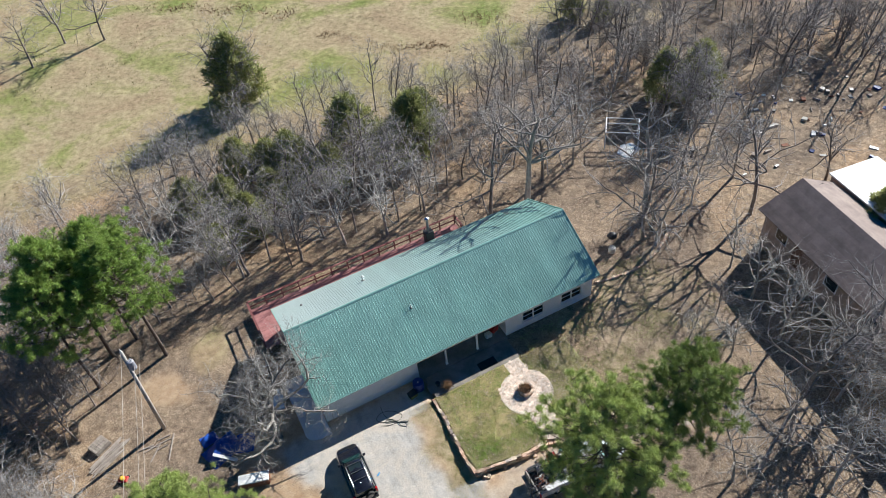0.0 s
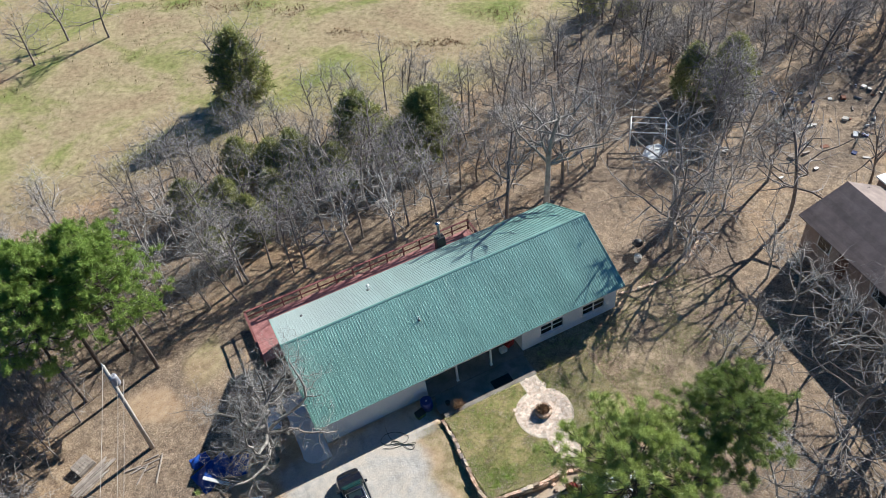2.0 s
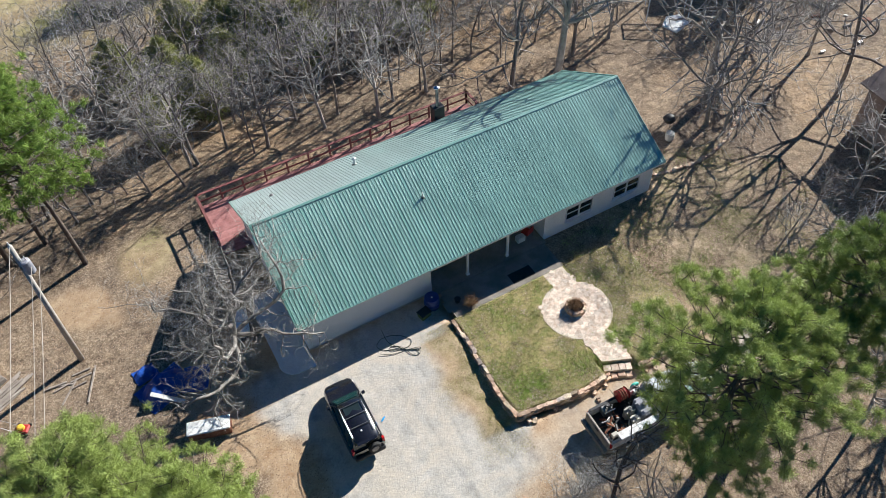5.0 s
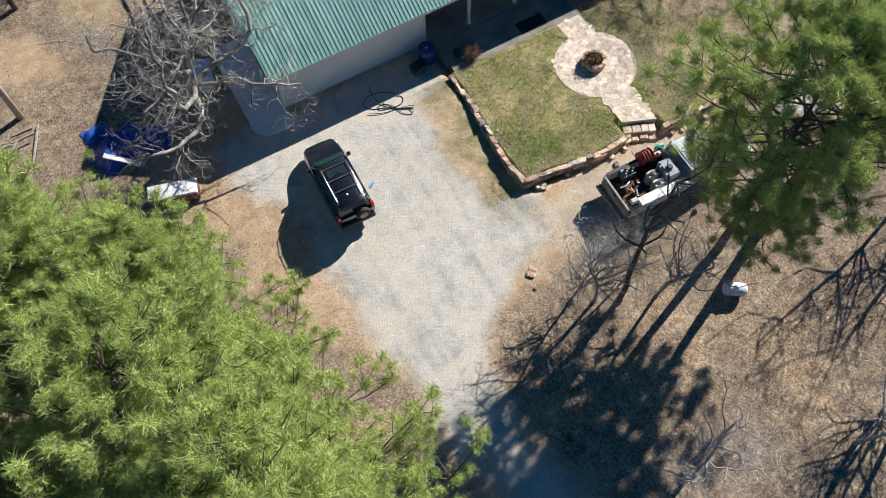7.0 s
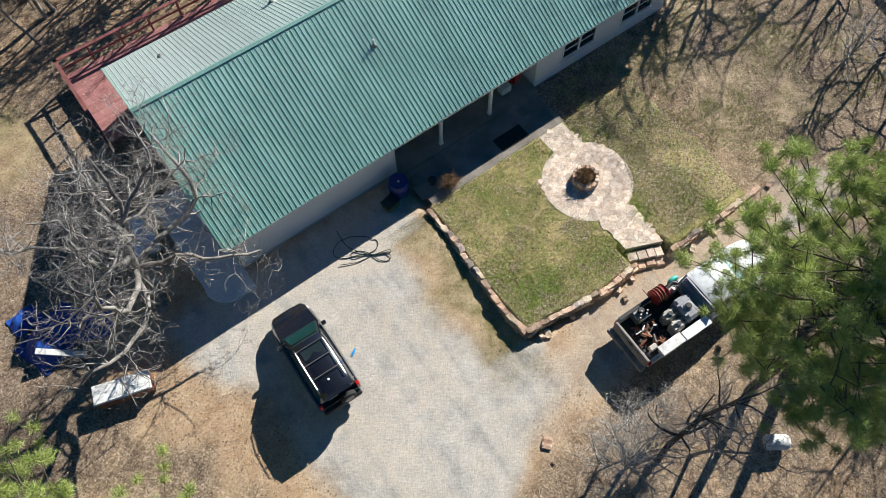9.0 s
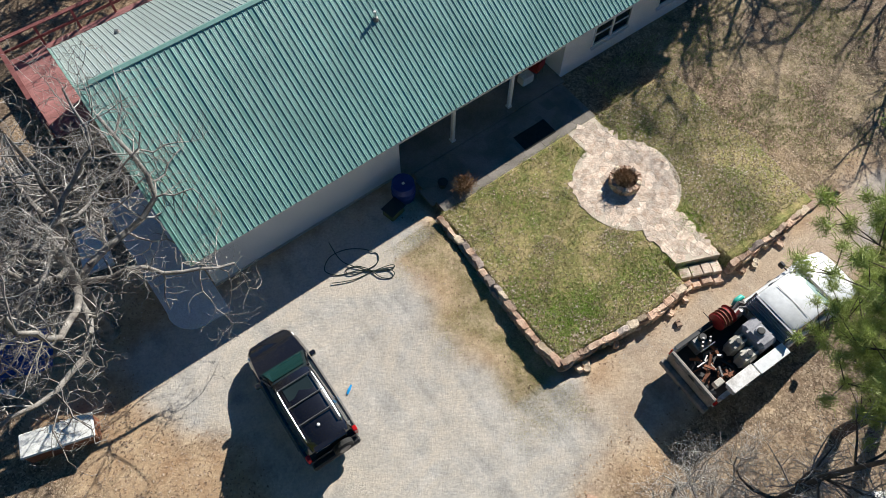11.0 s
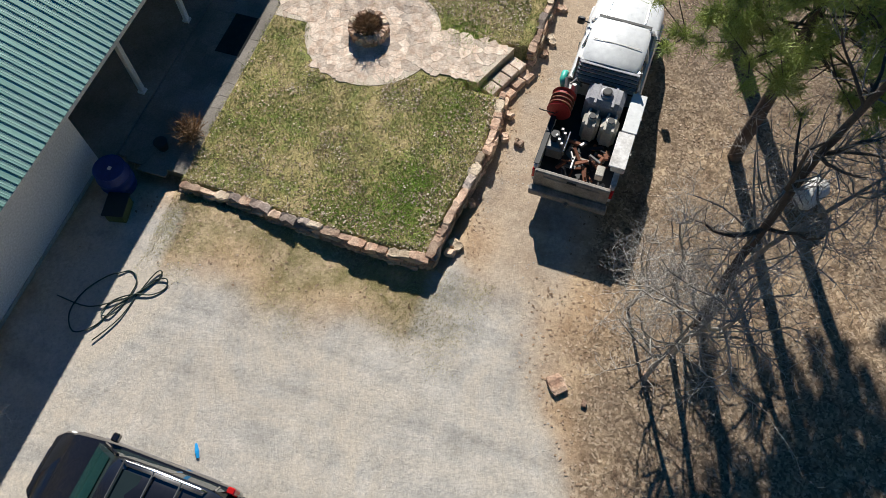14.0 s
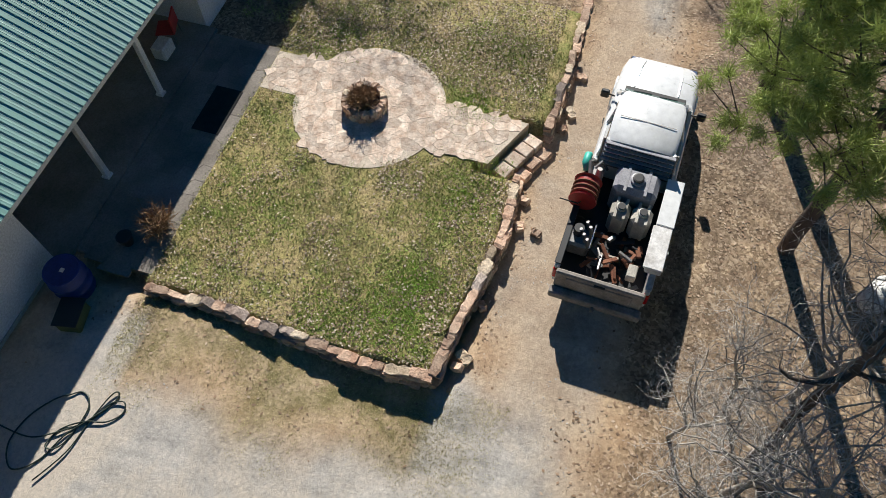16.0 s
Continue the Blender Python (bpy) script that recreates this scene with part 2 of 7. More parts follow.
M_BARK = worn("grey_bark", (0.155, 0.13, 0.11), (0.27, 0.24, 0.21), 2.0, 30, 0.95, bumps=0.6, dist=0.03)
M_PALEBARK = worn("pale_bark", (0.24, 0.215, 0.185), (0.42, 0.385, 0.34), 2.2, 30, 0.95, bumps=0.6, dist=0.03)
M_PINEBARK = worn("pine_bark", (0.075, 0.058, 0.047), (0.15, 0.115, 0.092), 2.0, 25, 0.95, bumps=0.8, dist=0.03)
M_OAKBARK = worn("oak_bark", (0.12, 0.105, 0.09), (0.40, 0.37, 0.33), 2.2, 30, 0.95, bumps=0.6, dist=0.03)
M_OAKTWIG = leafy("oak_twigs", (0.16, 0.145, 0.13), (0.30, 0.275, 0.245), (0.50, 0.47, 0.43), 0.9)
M_PALECONC = worn("pale_concrete", (0.70, 0.70, 0.71), (0.80, 0.80, 0.80), 0.9, 25, 0.9, bumps=0.15)
# porch concrete: the deep shade under the eave is put into its dark colour
M_PORCHSHADE = worn("shade_darkened_concrete", (0.17, 0.15, 0.125), (0.30, 0.27, 0.235), 0.8, 20, 0.9, bumps=0.25)
M_TWIG = leafy("twigs", (0.20, 0.18, 0.165), (0.31, 0.285, 0.265), (0.43, 0.40, 0.375), 0.9)
M_PALETWIG = leafy("pale_twigs", (0.30, 0.28, 0.255), (0.42, 0.395, 0.365), (0.55, 0.525, 0.49), 0.9)
M_NEEDLE = leafy("pine_needles", (0.29, 0.355, 0.095), (0.355, 0.425, 0.115), (0.43, 0.49, 0.155), 0.5, 0.24, 2.2)
M_NEEDLE_DEEP = leafy("deep_green_needles", (0.16, 0.22, 0.055), (0.215, 0.28, 0.07), (0.30, 0.345, 0.095), 0.5, 0.22, 1.8)
M_NEEDLE_FAR = leafy("dark_pine_needles", (0.15, 0.24, 0.05), (0.25, 0.35, 0.075), (0.37, 0.46, 0.11), 0.5, 0.38, 1.6)
M_CEDAR = leafy("cedar_foliage", (0.20, 0.225, 0.075), (0.31, 0.325, 0.115), (0.46, 0.45, 0.20), 0.7, 0.4, 1.5)
M_GRASS = turf_blades()
M_LEAF = leafy("fallen_leaves", (0.19, 0.125, 0.08), (0.34, 0.235, 0.155), (0.50, 0.39, 0.29), 0.85)
M_LAWNLEAF = leafy("leaves_in_grass", (0.08, 0.055, 0.035), (0.26, 0.19, 0.12), (0.60, 0.51, 0.40), 0.85)
M_DEADPLANT = leafy("dry_stems", (0.16, 0.09, 0.045), (0.26, 0.16, 0.085), (0.36, 0.25, 0.15), 0.9)
M_BLACK = plain("black_car_paint", (0.012, 0.012, 0.014), 0.16, 0.0, 0.6, 1.0)
M_WHITE = plain("white_car_paint", (0.76, 0.77, 0.77), 0.28, 0.0, 0.5, 0.5)
M_RUBBER = worn("rubber", (0.018, 0.018, 0.018), (0.035, 0.034, 0.032), 5, 60, 0.9, bumps=0.2)
M_CHROME = plain("bright_metal", (0.62, 0.62, 0.63), 0.22, 1.0)
M_STEEL = worn("dull_steel", (0.18, 0.175, 0.17), (0.30, 0.29, 0.28), 4, 40, 0.55, 0.7, bumps=0.15)
M_BLACKPLASTIC = plain("black_plastic", (0.022, 0.022, 0.024), 0.55)
M_REDLENS = plain("red_lens", (0.45, 0.012, 0.012), 0.15)
M_CARGLASS = glass_mat("car_glass", (0.016, 0.024, 0.025), 0.04)
M_WINDSCREEN = glass_mat("green_windscreen", (0.010, 0.034, 0.032), 0.05)
M_DUSTY = worn("dusty_grey_paint", (0.19, 0.165, 0.145), (0.35, 0.315, 0.28), 2.5, 18, 0.75, bumps=0.2)
M_PALESCREEN = glass_mat("pale_windscreen", (0.10, 0.19, 0.17), 0.08)
M_DIRTYWHITE = worn("grimy_white_paint", (0.40, 0.375, 0.345), (0.76, 0.75, 0.735), 2.2, 14, 0.5, bumps=0.15)
M_BLUETARP = worn("blue_tarp", (0.012, 0.05, 0.26), (0.03, 0.10, 0.42), 2.5, 25, 0.45, bumps=0.5, dist=0.03)
M_WHITEPLASTIC = worn("white_enamel", (0.66, 0.66, 0.62), (0.80, 0.80, 0.77), 2, 20, 0.4, bumps=0.05)
M_WOODGREY = worn("weathered_wood", (0.24, 0.20, 0.165), (0.40, 0.345, 0.29), 2, 35, 0.9, bumps=0.4)
M_POLE = worn("bleached_pole_wood", (0.42, 0.375, 0.32), (0.56, 0.51, 0.45), 2, 35, 0.85, bumps=0.3)
M_BROWNROOF = worn("brown_shingles", (0.20, 0.155, 0.135), (0.31, 0.245, 0.21), 1.0, 25, 0.9, bumps=0.3)
M_TANWALL = worn("tan_siding", (0.27, 0.20, 0.16), (0.35, 0.265, 0.215), 1.0, 25, 0.85)
M_BLUEPLASTIC = worn("blue_plastic", (0.012, 0.03, 0.16), (0.02, 0.05, 0.24), 3, 30, 0.45, bumps=0.1)
M_TANK = worn("grey_poly_tank", (0.27, 0.27, 0.30), (0.45, 0.445, 0.475), 3, 25, 0.45, bumps=0.1)
M_BEIGE = worn("beige_poly_tank", (0.36, 0.335, 0.29), (0.56, 0.53, 0.46), 3, 25, 0.45, bumps=0.1)
M_RUST = worn("rusty_scrap", (0.13, 0.045, 0.025), (0.25, 0.11, 0.06), 5, 40, 0.85, bumps=0.4)
M_HOSE = plain("green_black_hose", (0.025, 0.04, 0.03), 0.5)
M_TEAL = plain("teal_plastic", (0.05, 0.45, 0.36), 0.45)
M_CYAN = plain("bright_blue_plastic", (0.01, 0.27, 0.62), 0.5)
M_GREENBOX = worn("dull_green_plastic", (0.06, 0.085, 0.03), (0.10, 0.13, 0.05), 3, 30, 0.7)
M_YELLOW = plain("yellow_plastic", (0.75, 0.5, 0.05), 0.5)


# ---- mesh helpers ----
class MB:
    """Collects vertices and faces of one mesh."""

    def __init__(self):
        self.v, self.f, self.m = [], [], []

    def add(self, verts, faces, mat=0):
        o = len(self.v)
        self.v += [tuple(p) for p in verts]
        self.f += [tuple(i + o for i in f) for f in faces]
        self.m += [mat] * len(faces)
        return self

    def box(self, x0, x1, y0, y1, z0, z1, mat=0, m=None, bevel=0.0):
        b = min(bevel, (x1 - x0) * 0.45, (y1 - y0) * 0.45, (z1 - z0) * 0.45)
        if b <= 0:
            p = [Vector((x, y, z)) for z in (z0, z1) for x, y in ((x0, y0), (x1, y0), (x1, y1), (x0, y1))]
            f = [(3, 2, 1, 0), (4, 5, 6, 7), (0, 1, 5, 4), (1, 2, 6, 5), (2, 3, 7, 6), (3, 0, 4, 7)]
        else:
            p, f = [], []
            def ring(i, z):
                return [Vector((x, y, z)) for x, y in ((x0 + i, y0 + b), (x0 + b, y0 + i), (x1 - b, y0 + i), (x1 - i, y0 + b), (x1 - i, y1 - b), (x1 - b, y1 - i), (x0 + b, y1 - i), (x0 + i, y1 - b))]
            for i, z in ((b, z0), (0, z0 + b), (0, z1 - b), (b, z1)):
                p += ring(i, z)
            for k in range(3):
                f += [(k * 8 + j, k * 8 + (j + 1) % 8, k * 8 + 8 + (j + 1) % 8, k * 8 + 8 + j) for j in range(8)]
            f += [tuple(range(7, -1, -1)), tuple(range(24, 32))]
        if m is not None:
            p = [m @ q for q in p]
        return self.add(p, f, mat)

    def tube(self, pts, radii, sides=8, mat=0, caps=True):
        pts = [Vector(p) for p in pts]
        if not hasattr(radii, "__len__"):
            radii = [radii] * len(pts)
        vs, fs, u = [], [], None
        for i, p in enumerate(pts):
            d = (pts[min(i + 1, len(pts) - 1)] - pts[max(i - 1, 0)])
            d = d.normalized() if d.length > 1e-9 else Vector((0, 0, 1))
            u = (u - d * u.dot(d)) if u is not None else d.orthogonal()
            u = u.normalized() if u.length > 1e-6 else d.orthogonal().normalized()
            w = d.cross(u)
            vs += [p + (u * math.cos(6.2832 * k / sides) + w * math.sin(6.2832 * k / sides)) * radii[i] for k in range(sides)]
        for i in range(len(pts) - 1):
            fs += [(i * sides + k, i * sides + (k + 1) % sides, (i + 1) * sides + (k + 1) % sides, (i + 1) * sides + k) for k in range(sides)]
        if caps:
            fs += [tuple(range(sides - 1, -1, -1)), tuple(range((len(pts) - 1) * sides, len(pts) * sides))]
        return self.add(vs, fs, mat)

    def loft(self, rings, mat=0, closed=True, caps=True):
        n, o = len(rings[0]), len(rings)
        vs = [p for r in rings for p in r]
        k = n if closed else n - 1
        fs = [(i * n + j, i * n + (j + 1) % n, (i + 1) * n + (j + 1) % n, (i + 1) * n + j) for i in range(o - 1) for j in range(k)]
        if caps and closed:
            fs += [tuple(range(n - 1, -1, -1)), tuple(range((o - 1) * n, o * n))]
        return self.add(vs, fs, mat)

    def prism(self, outline, z0, z1, mat=0, inset=0.0):
        n = len(outline)
        cx, cy = sum(p[0] for p in outline) / n, sum(p[1] for p in outline) / n
        rings = [[(x, y, z0) for x, y in outline]]
        if inset:
            rings.append([(x, y, z1 - inset) for x, y in outline])
            s = []
            for x, y in outline:
                d = math.hypot(x - cx, y - cy) or 1
                s.append((x + (cx - x) / d * inset, y + (cy - y) / d * inset, z1))
            rings.append(s)
        else:
            rings.append([(x, y, z1) for x, y in outline])
        return self.loft(rings, mat)

    def mesh(self, name, mats, smooth=False):
        me = bpy.data.meshes.new(name)
        me.from_pydata(self.v, [], self.f)
        for m in mats if isinstance(mats, (list, tuple)) else [mats]:
            me.materials.append(m)
        if any(self.m):
            me.polygons.foreach_set("material_index", self.m)
        if smooth:
            me.polygons.foreach_set("use_smooth", [True] * len(me.polygons))
        me.update()
        return me


def tri_mesh(name, v, f, mat):
    """A mesh of triangles from arrays."""
    me = bpy.data.meshes.new(name)
    v, f = np.asarray(v, np.float32), np.asarray(f, np.int32)
    me.vertices.add(len(v))
    me.vertices.foreach_set("co", v.ravel())
    me.loops.add(f.size)
    me.loops.foreach_set("vertex_index", f.ravel())
    me.polygons.add(len(f))
    me.polygons.foreach_set("loop_start", np.arange(0, f.size, 3, dtype=np.int32))
    me.materials.append(mat)
    me.update(calc_edges=True)
    return me


def thing(name, m=None, label="", category="", group="", kind=""):
    """An Empty that holds a thing's parts."""
    e = new(name)
    e.empty_display_size = 0.2
    if m is not None:
        e.matrix_basis = m
    return tagged(e, label, category, group, kind)


def part(name, mb, mats, parent, label="", smooth=False):
    ob = new(name, mb.mesh(name, mats, smooth) if isinstance(mb, MB) else mb)
    ob.parent = parent
    return tagged(ob, label)


def solo(name, mb, mats, label, category, m=None, smooth=False, group="", kind=""):
    ob = new(name, mb.mesh(name, mats, smooth) if isinstance(mb, MB) else mb)
    if m is not None:
        ob.matrix_basis = m
    return tagged(ob, label, category, group, kind)


def soft(ob, angle=40):
    """Smooth shading with sharp corners kept."""
    me = ob.data
    me.polygons.foreach_set("use_smooth", [True] * len(me.polygons))
    me.set_sharp_from_angle(angle=radians(angle))
    return ob


# ---- ground ----
def sstep(a, b, x):
    t = np.clip((x - a) / (b - a), 0, 1)
    return t * t * (3 - 2 * t)


def wob(x, y, s, seed=0.0):
    """Smooth wavy noise in about -1..1 over the plan."""
    return (np.sin(x * 1.31 * s + 1.7 * np.sin(y * 0.83 * s + seed) + seed) + np.sin(y * 1.57 * s + 1.9 * np.sin(x * 0.71 * s + seed * 2) + 2 * seed)
            + 0.6 * np.sin((x + y) * 2.9 * s + seed) * np.sin((x - y) * 2.3 * s + 3 * seed)) / 2.6


def fall(x, y):
    """Height of the open ground."""
    x, y = np.asarray(x, float), np.asarray(y, float)
    drive = -0.30 * sstep(-2.0, -9.0, y)
    low = -1.2 * sstep(12.0, 34.0, y) * sstep(70, 50, y)
    return drive + low * sstep(-60, -20, x) + 0.05 * wob(x, y, 0.35, 1.0) * sstep(2.0, 6.0, np.hypot(x - 9, (y + 3) * 0.9) - 8)


def axis(lo, a, b, hi, step):
    """Fine steps from a to b, growing ones outside."""
    out, s, p = list(np.arange(a, b + 1e-6, step)), step, b
    while p < hi:
        s *= 1.35
        p += s
        out.append(p)
    s, p = step, a
    while p > lo:
        s *= 1.35
        p -= s
        out.insert(0, p)
    return np.array(out)


LAWN = (7.85, 20.4, -9.1, -1.85)     # x from, to, y from, to


def lane(x, y):
    """Signed distance-like value: positive on the gravel drive."""
    w = 0.45 * wob(x, y, 0.8, 2.0) + 0.2 * wob(x, y, 2.6, 4.0)
    # the open yard before the garage
    left = -2.4 + 0.12 * np.clip(-3.0 - y, 0, 30) - 1.5 * sstep(-5, -1.5, y)
    right = np.where(y > -8.7, 5.9 - 0.03 * (y + 3), 8.7)
    right = np.where(y > -2.2, 7.9, right)
    right = np.where(y < -11.0, 6.4 + (y + 11.0) * 1.05, right)
    right = np.maximum(right, left + 3.0)
    yard = np.minimum(np.minimum(x - left, right - x), 0.45 - y)
    # the track past the lawn
    track = np.minimum(np.minimum(x - 4.0, (23.5 - x) * 0.5), 1.35 - np.abs(y + 10.75 + 0.6 * np.clip(x - 21.5, 0, 60)) * (0.86 if np.ndim(x) == 0 else np.where(x > 21.5, 0.86, 1.0)))
    return np.maximum(yard, track) + w


def build_ground():
    xs, ys = axis(-900, -20, 30, 900, 0.28), axis(-900, -24, 18, 900, 0.28)
    X, Y = np.meshgrid(xs, ys)
    Z = fall(X, Y) + 0.010 * wob(X, Y, 1.3, 5.0)
    L = LAWN
    inside = np.minimum(np.minimum(X - L[0], 19.2 + 0.5 * wob(X, Y, 0.9, 7.0) - X), np.minimum(Y - L[2], -0.2 - Y))
    Z = np.where(inside > 0.15, Z - 0.25, Z)
    ny, nx = X.shape
    idx = np.arange(nx * ny).reshape(ny, nx)
    a, b, c, d = idx[:-1, :-1].ravel(), idx[:-1, 1:].ravel(), idx[1:, 1:].ravel(), idx[1:, :-1].ravel()
    F = np.concatenate([np.stack([a, b, c], 1), np.stack([a, c, d], 1)])
    me = tri_mesh("ground", np.stack([X, Y, Z], -1).reshape(-1, 3), F, M_GROUND)
    me.polygons.foreach_set("use_smooth", [True] * len(me.polygons))
    g = lane(X, Y)
    past = sstep(0, 5, Y - (38.5 - 0.10 * np.clip(X - 18, 0, 80)) + 3 * wob(X, Y, 0.12, 3.0)) * sstep(0, 10, 62 - X + 0.2 * Y)
    past = np.maximum(past, sstep(0, 1.5, 2.0 + 1.2 * wob(X, Y, 0.5, 9.0) - np.hypot(X + 6.0, (Y - 12) * 0.7)))
    near = 1.5 + 0.8 * wob(X, Y, 1.1, 6.0)
    turf = 0.75 * sstep(0, 1.0, near - np.abs(X - 6.9) + 0.2) * sstep(-10.6, -9.0, Y) * sstep(-1.6, -3.0, Y) * 0.95
    turf = np.maximum(turf, sstep(0, 2.0, 6.5 + 1.6 * wob(X, Y, 0.6, 2.0) - np.abs(X - 25.0)) * sstep(-11, -7, Y) * sstep(3.5, 0, Y) * (0.28 + 0.4 * wob(X, Y, 1.1, 8.0)))
    clay = sstep(0, 0.9, 0.9 + 0.7 * wob(X, Y, 1.3, 7.0) - np.abs(g - 0.1)) * 0.85
    clay = np.maximum(clay, 0.9 * sstep(0, 1.0, 1.8 + 0.9 * wob(X, Y, 1.0, 3.0) - np.abs(g + 0.9)) * sstep(1.5, 0.0, X) * sstep(-14, -9, Y))
    track = sstep(0, 1.2, 1.5 + 0.5 * wob(X, Y, 0.9, 4.4) - np.abs(Y + 10.5 + 0.6 * np.clip(X - 21.5, 0, 60))) * sstep(6.5, 9.0, X) * sstep(26, 20, X)
    clay = np.maximum(clay, 0.75 * track)
    clay = np.maximum(clay, sstep(0, 1.4, 1.9 + 0.6 * wob(X, Y, 1.0, 1.5) - np.hypot((X - 8.6) * 0.75, Y + 10.0)))
    clay = np.maximum(clay, 0.8 * sstep(0.0, 1.0, 2.2 + wob(X, Y, 0.9, 3.3) - np.hypot(X + 9.5, (Y - 10) * 0.8)))
    for name, val in (("gravel", sstep(-0.35, 0.9, g) * (1 - 0.65 * track)), ("clay", clay), ("turf", turf), ("pasture", past)):
        at = me.attributes.new(name, "FLOAT", "POINT")
        at.data.foreach_set("value", val.astype(np.float32).ravel())
    return solo("ground", me, [], "leaf-strewn clay ground with a pale gravel drive and pasture", "ground", kind="structure")


build_ground()

# ---- house ----
HX, HY, EAVE, RIDGE = 24.25, 10.86, 2.72, 5.68     # roof length, depth, eave and ridge heights
RY = HY / 2
WX0, WX1, WY0, WY1 = 0.35, 23.9, 0.5, 10.4         # outside of the walls
P0, P1, PY = 8.02, 15.75, 2.9                      # the porch bay

house = thing("house", label="long white single-storey house with a green ribbed metal roof", category="house")


def wall_box(name, x0, x1, y0, y1, z1=None, openings=()):
    """A wall along x or y with openings (from, to, sill, head) cut through it."""
    mb, z1 = MB(), z1 or 2.62
    along_x = (x1 - x0) > (y1 - y0)
    a0, a1, t0, t1 = (x0, x1, y0, y1) if along_x else (y0, y1, x0, x1)
    us = sorted({a0, a1, *(v for o in openings for v in o[:2])})
    zs = sorted({-0.35, z1, *(v for o in openings for v in o[2:])})
    nu, nz = len(us), len(zs)

    def solid(i, j):
        if not (0 <= i < nu - 1 and 0 <= j < nz - 1):
            return False
        u, z = (us[i] + us[i + 1]) / 2, (zs[j] + zs[j + 1]) / 2
        return not any(s < u < e and lo < z < hi for s, e, lo, hi in openings)

    def vid(i, j, k):
        return (k * nz + j) * nu + i
    verts = [(u, t, z) if along_x else (t, u, z) for t in (t0, t1) for z in zs for u in us]
    faces = []
    for i in range(nu - 1):
        for j in range(nz - 1):
            if not solid(i, j):
                continue
            faces += [(vid(i, j, 0), vid(i + 1, j, 0), vid(i + 1, j + 1, 0), vid(i, j + 1, 0)), (vid(i, j, 1), vid(i, j + 1, 1), vid(i + 1, j + 1, 1), vid(i + 1, j, 1))]
            for di, dj, p, q in ((-1, 0, (i, j + 1), (i, j)), (1, 0, (i + 1, j), (i + 1, j + 1)), (0, -1, (i, j), (i + 1, j)), (0, 1, (i + 1, j + 1), (i, j + 1))):
                if not solid(i + di, j + dj):
                    faces.append((vid(*q, 0), vid(*p, 0), vid(*p, 1), vid(*q, 1)))
    used = sorted({v for f in faces for v in f})
    back = {v: n for n, v in enumerate(used)}
    mb.add([verts[v] for v in used], [tuple(back[v] for v in f) for f in faces])
    return part(name, mb, M_SIDING, house)


def window(x, y, w, sill, head, parent):
    fr = MB()
    for i0, i1, j0, j1 in ((x - 0.07, x + w + 0.07, sill - 0.07, sill), (x - 0.07, x + w + 0.07, head, head + 0.07),
                           (x - 0.07, x, sill, head), (x + w, x + w + 0.07, sill, head), (x + w / 2 - 0.05, x + w / 2 + 0.05, sill, head)):
        fr.box(i0, i1, y - 0.035, y + 0.06, j0, j1)
    for k in (0, 1):
        c = x + (k + 0.5) * w / 2
        fr.box(c - w / 4 + 0.05, c + w / 4 - 0.05, y - 0.01, y + 0.05, (sill + head) / 2 - 0.025, (sill + head) / 2 + 0.025)
    wf = part("window", fr, M_TRIM, parent, "white double-hung window pair")
    for k in (0, 1):
        for lo, hi in ((sill, (sill + head) / 2), ((sill + head) / 2, head)):
            part("pane", MB().box(x + k * w / 2 + 0.04, x + (k + 1) * w / 2 - 0.04, y + 0.02, y + 0.035, lo + 0.02, hi - 0.02), M_GLASS, wf)
    part("window_sill", MB().box(x - 0.12, x + w + 0.12, y - 0.08, y + 0.02, sill - 0.11, sill - 0.07), M_TRIM, wf)


T = 0.14
wall_box("wall", WX0, P0, WY0, WY0 + T)
wall_box("wall", P1, WX1, WY0, WY0 + T, openings=[(17.35, 19.2, 0.55, 1.75), (20.95, 22.8, 0.55, 1.75)])
wall_box("wall", P0 - T, P0, WY0 + T, PY)
wall_box("wall", P1, P1 + T, WY0 + T, PY)
wall_box("wall", P0 - T, P1 + T, PY, PY + T, openings=[(10.9, 11.9, 0.12, 2.15), (12.7, 14.3, 0.9, 2.1)])
wall_box("wall", WX0, WX1, WY1 - T, WY1)
wall_box("wall", WX0, WX0 + T, WY0 + T, WY1 - T)
wall_box("wall", WX1 - T, WX1, WY0 + T, WY1 - T)
for x0 in (WX0, WX1 - T):
    g = MB()
    g.loft([[(x, WY0, 2.62), (x, WY1, 2.62), (x, RY, 5.30)] for x in (x0, x0 + T)])
    part("gable", g, M_SIDING, house)
for x in (17.35, 20.95):
    window(x, WY0, 1.85, 0.85, 1.85, house)
window(12.7, PY, 1.6, 0.9, 2.1, house)
door = part("door", MB().box(10.92, 11.88, PY + 0.03, PY + 0.08, 0.13, 2.14), M_DARKWOOD, house, "dark wooden front door")
part("door_handle", MB().tube([(11.78, PY - 0.02, 1.05), (11.78, PY + 0.03, 1.05)], 0.025), M_CHROME, door)
part("porch_ceiling", MB().box(P0, P1, WY0 - 0.35, PY, 2.62, 2.66), M_TRIM, house)
part("soffit", MB().box(0.1, HX - 0.1, 0.1, WY0, 2.60, 2.615), M_TRIM, house)
part("header_beam", MB().box(P0, P1, 0.42, 0.60, 2.38, 2.615), M_TRIM, house)
part("foundation", MB().box(WX0 - 0.03, P0, WY0 - 0.035, WY0 - 0.004, -0.35, 0.1), M_CONC, house)
part("porch_floor", MB().box(P0, P1 + 0.0, 0.2, PY, -0.3, 0.12), M_PORCHSHADE, house)
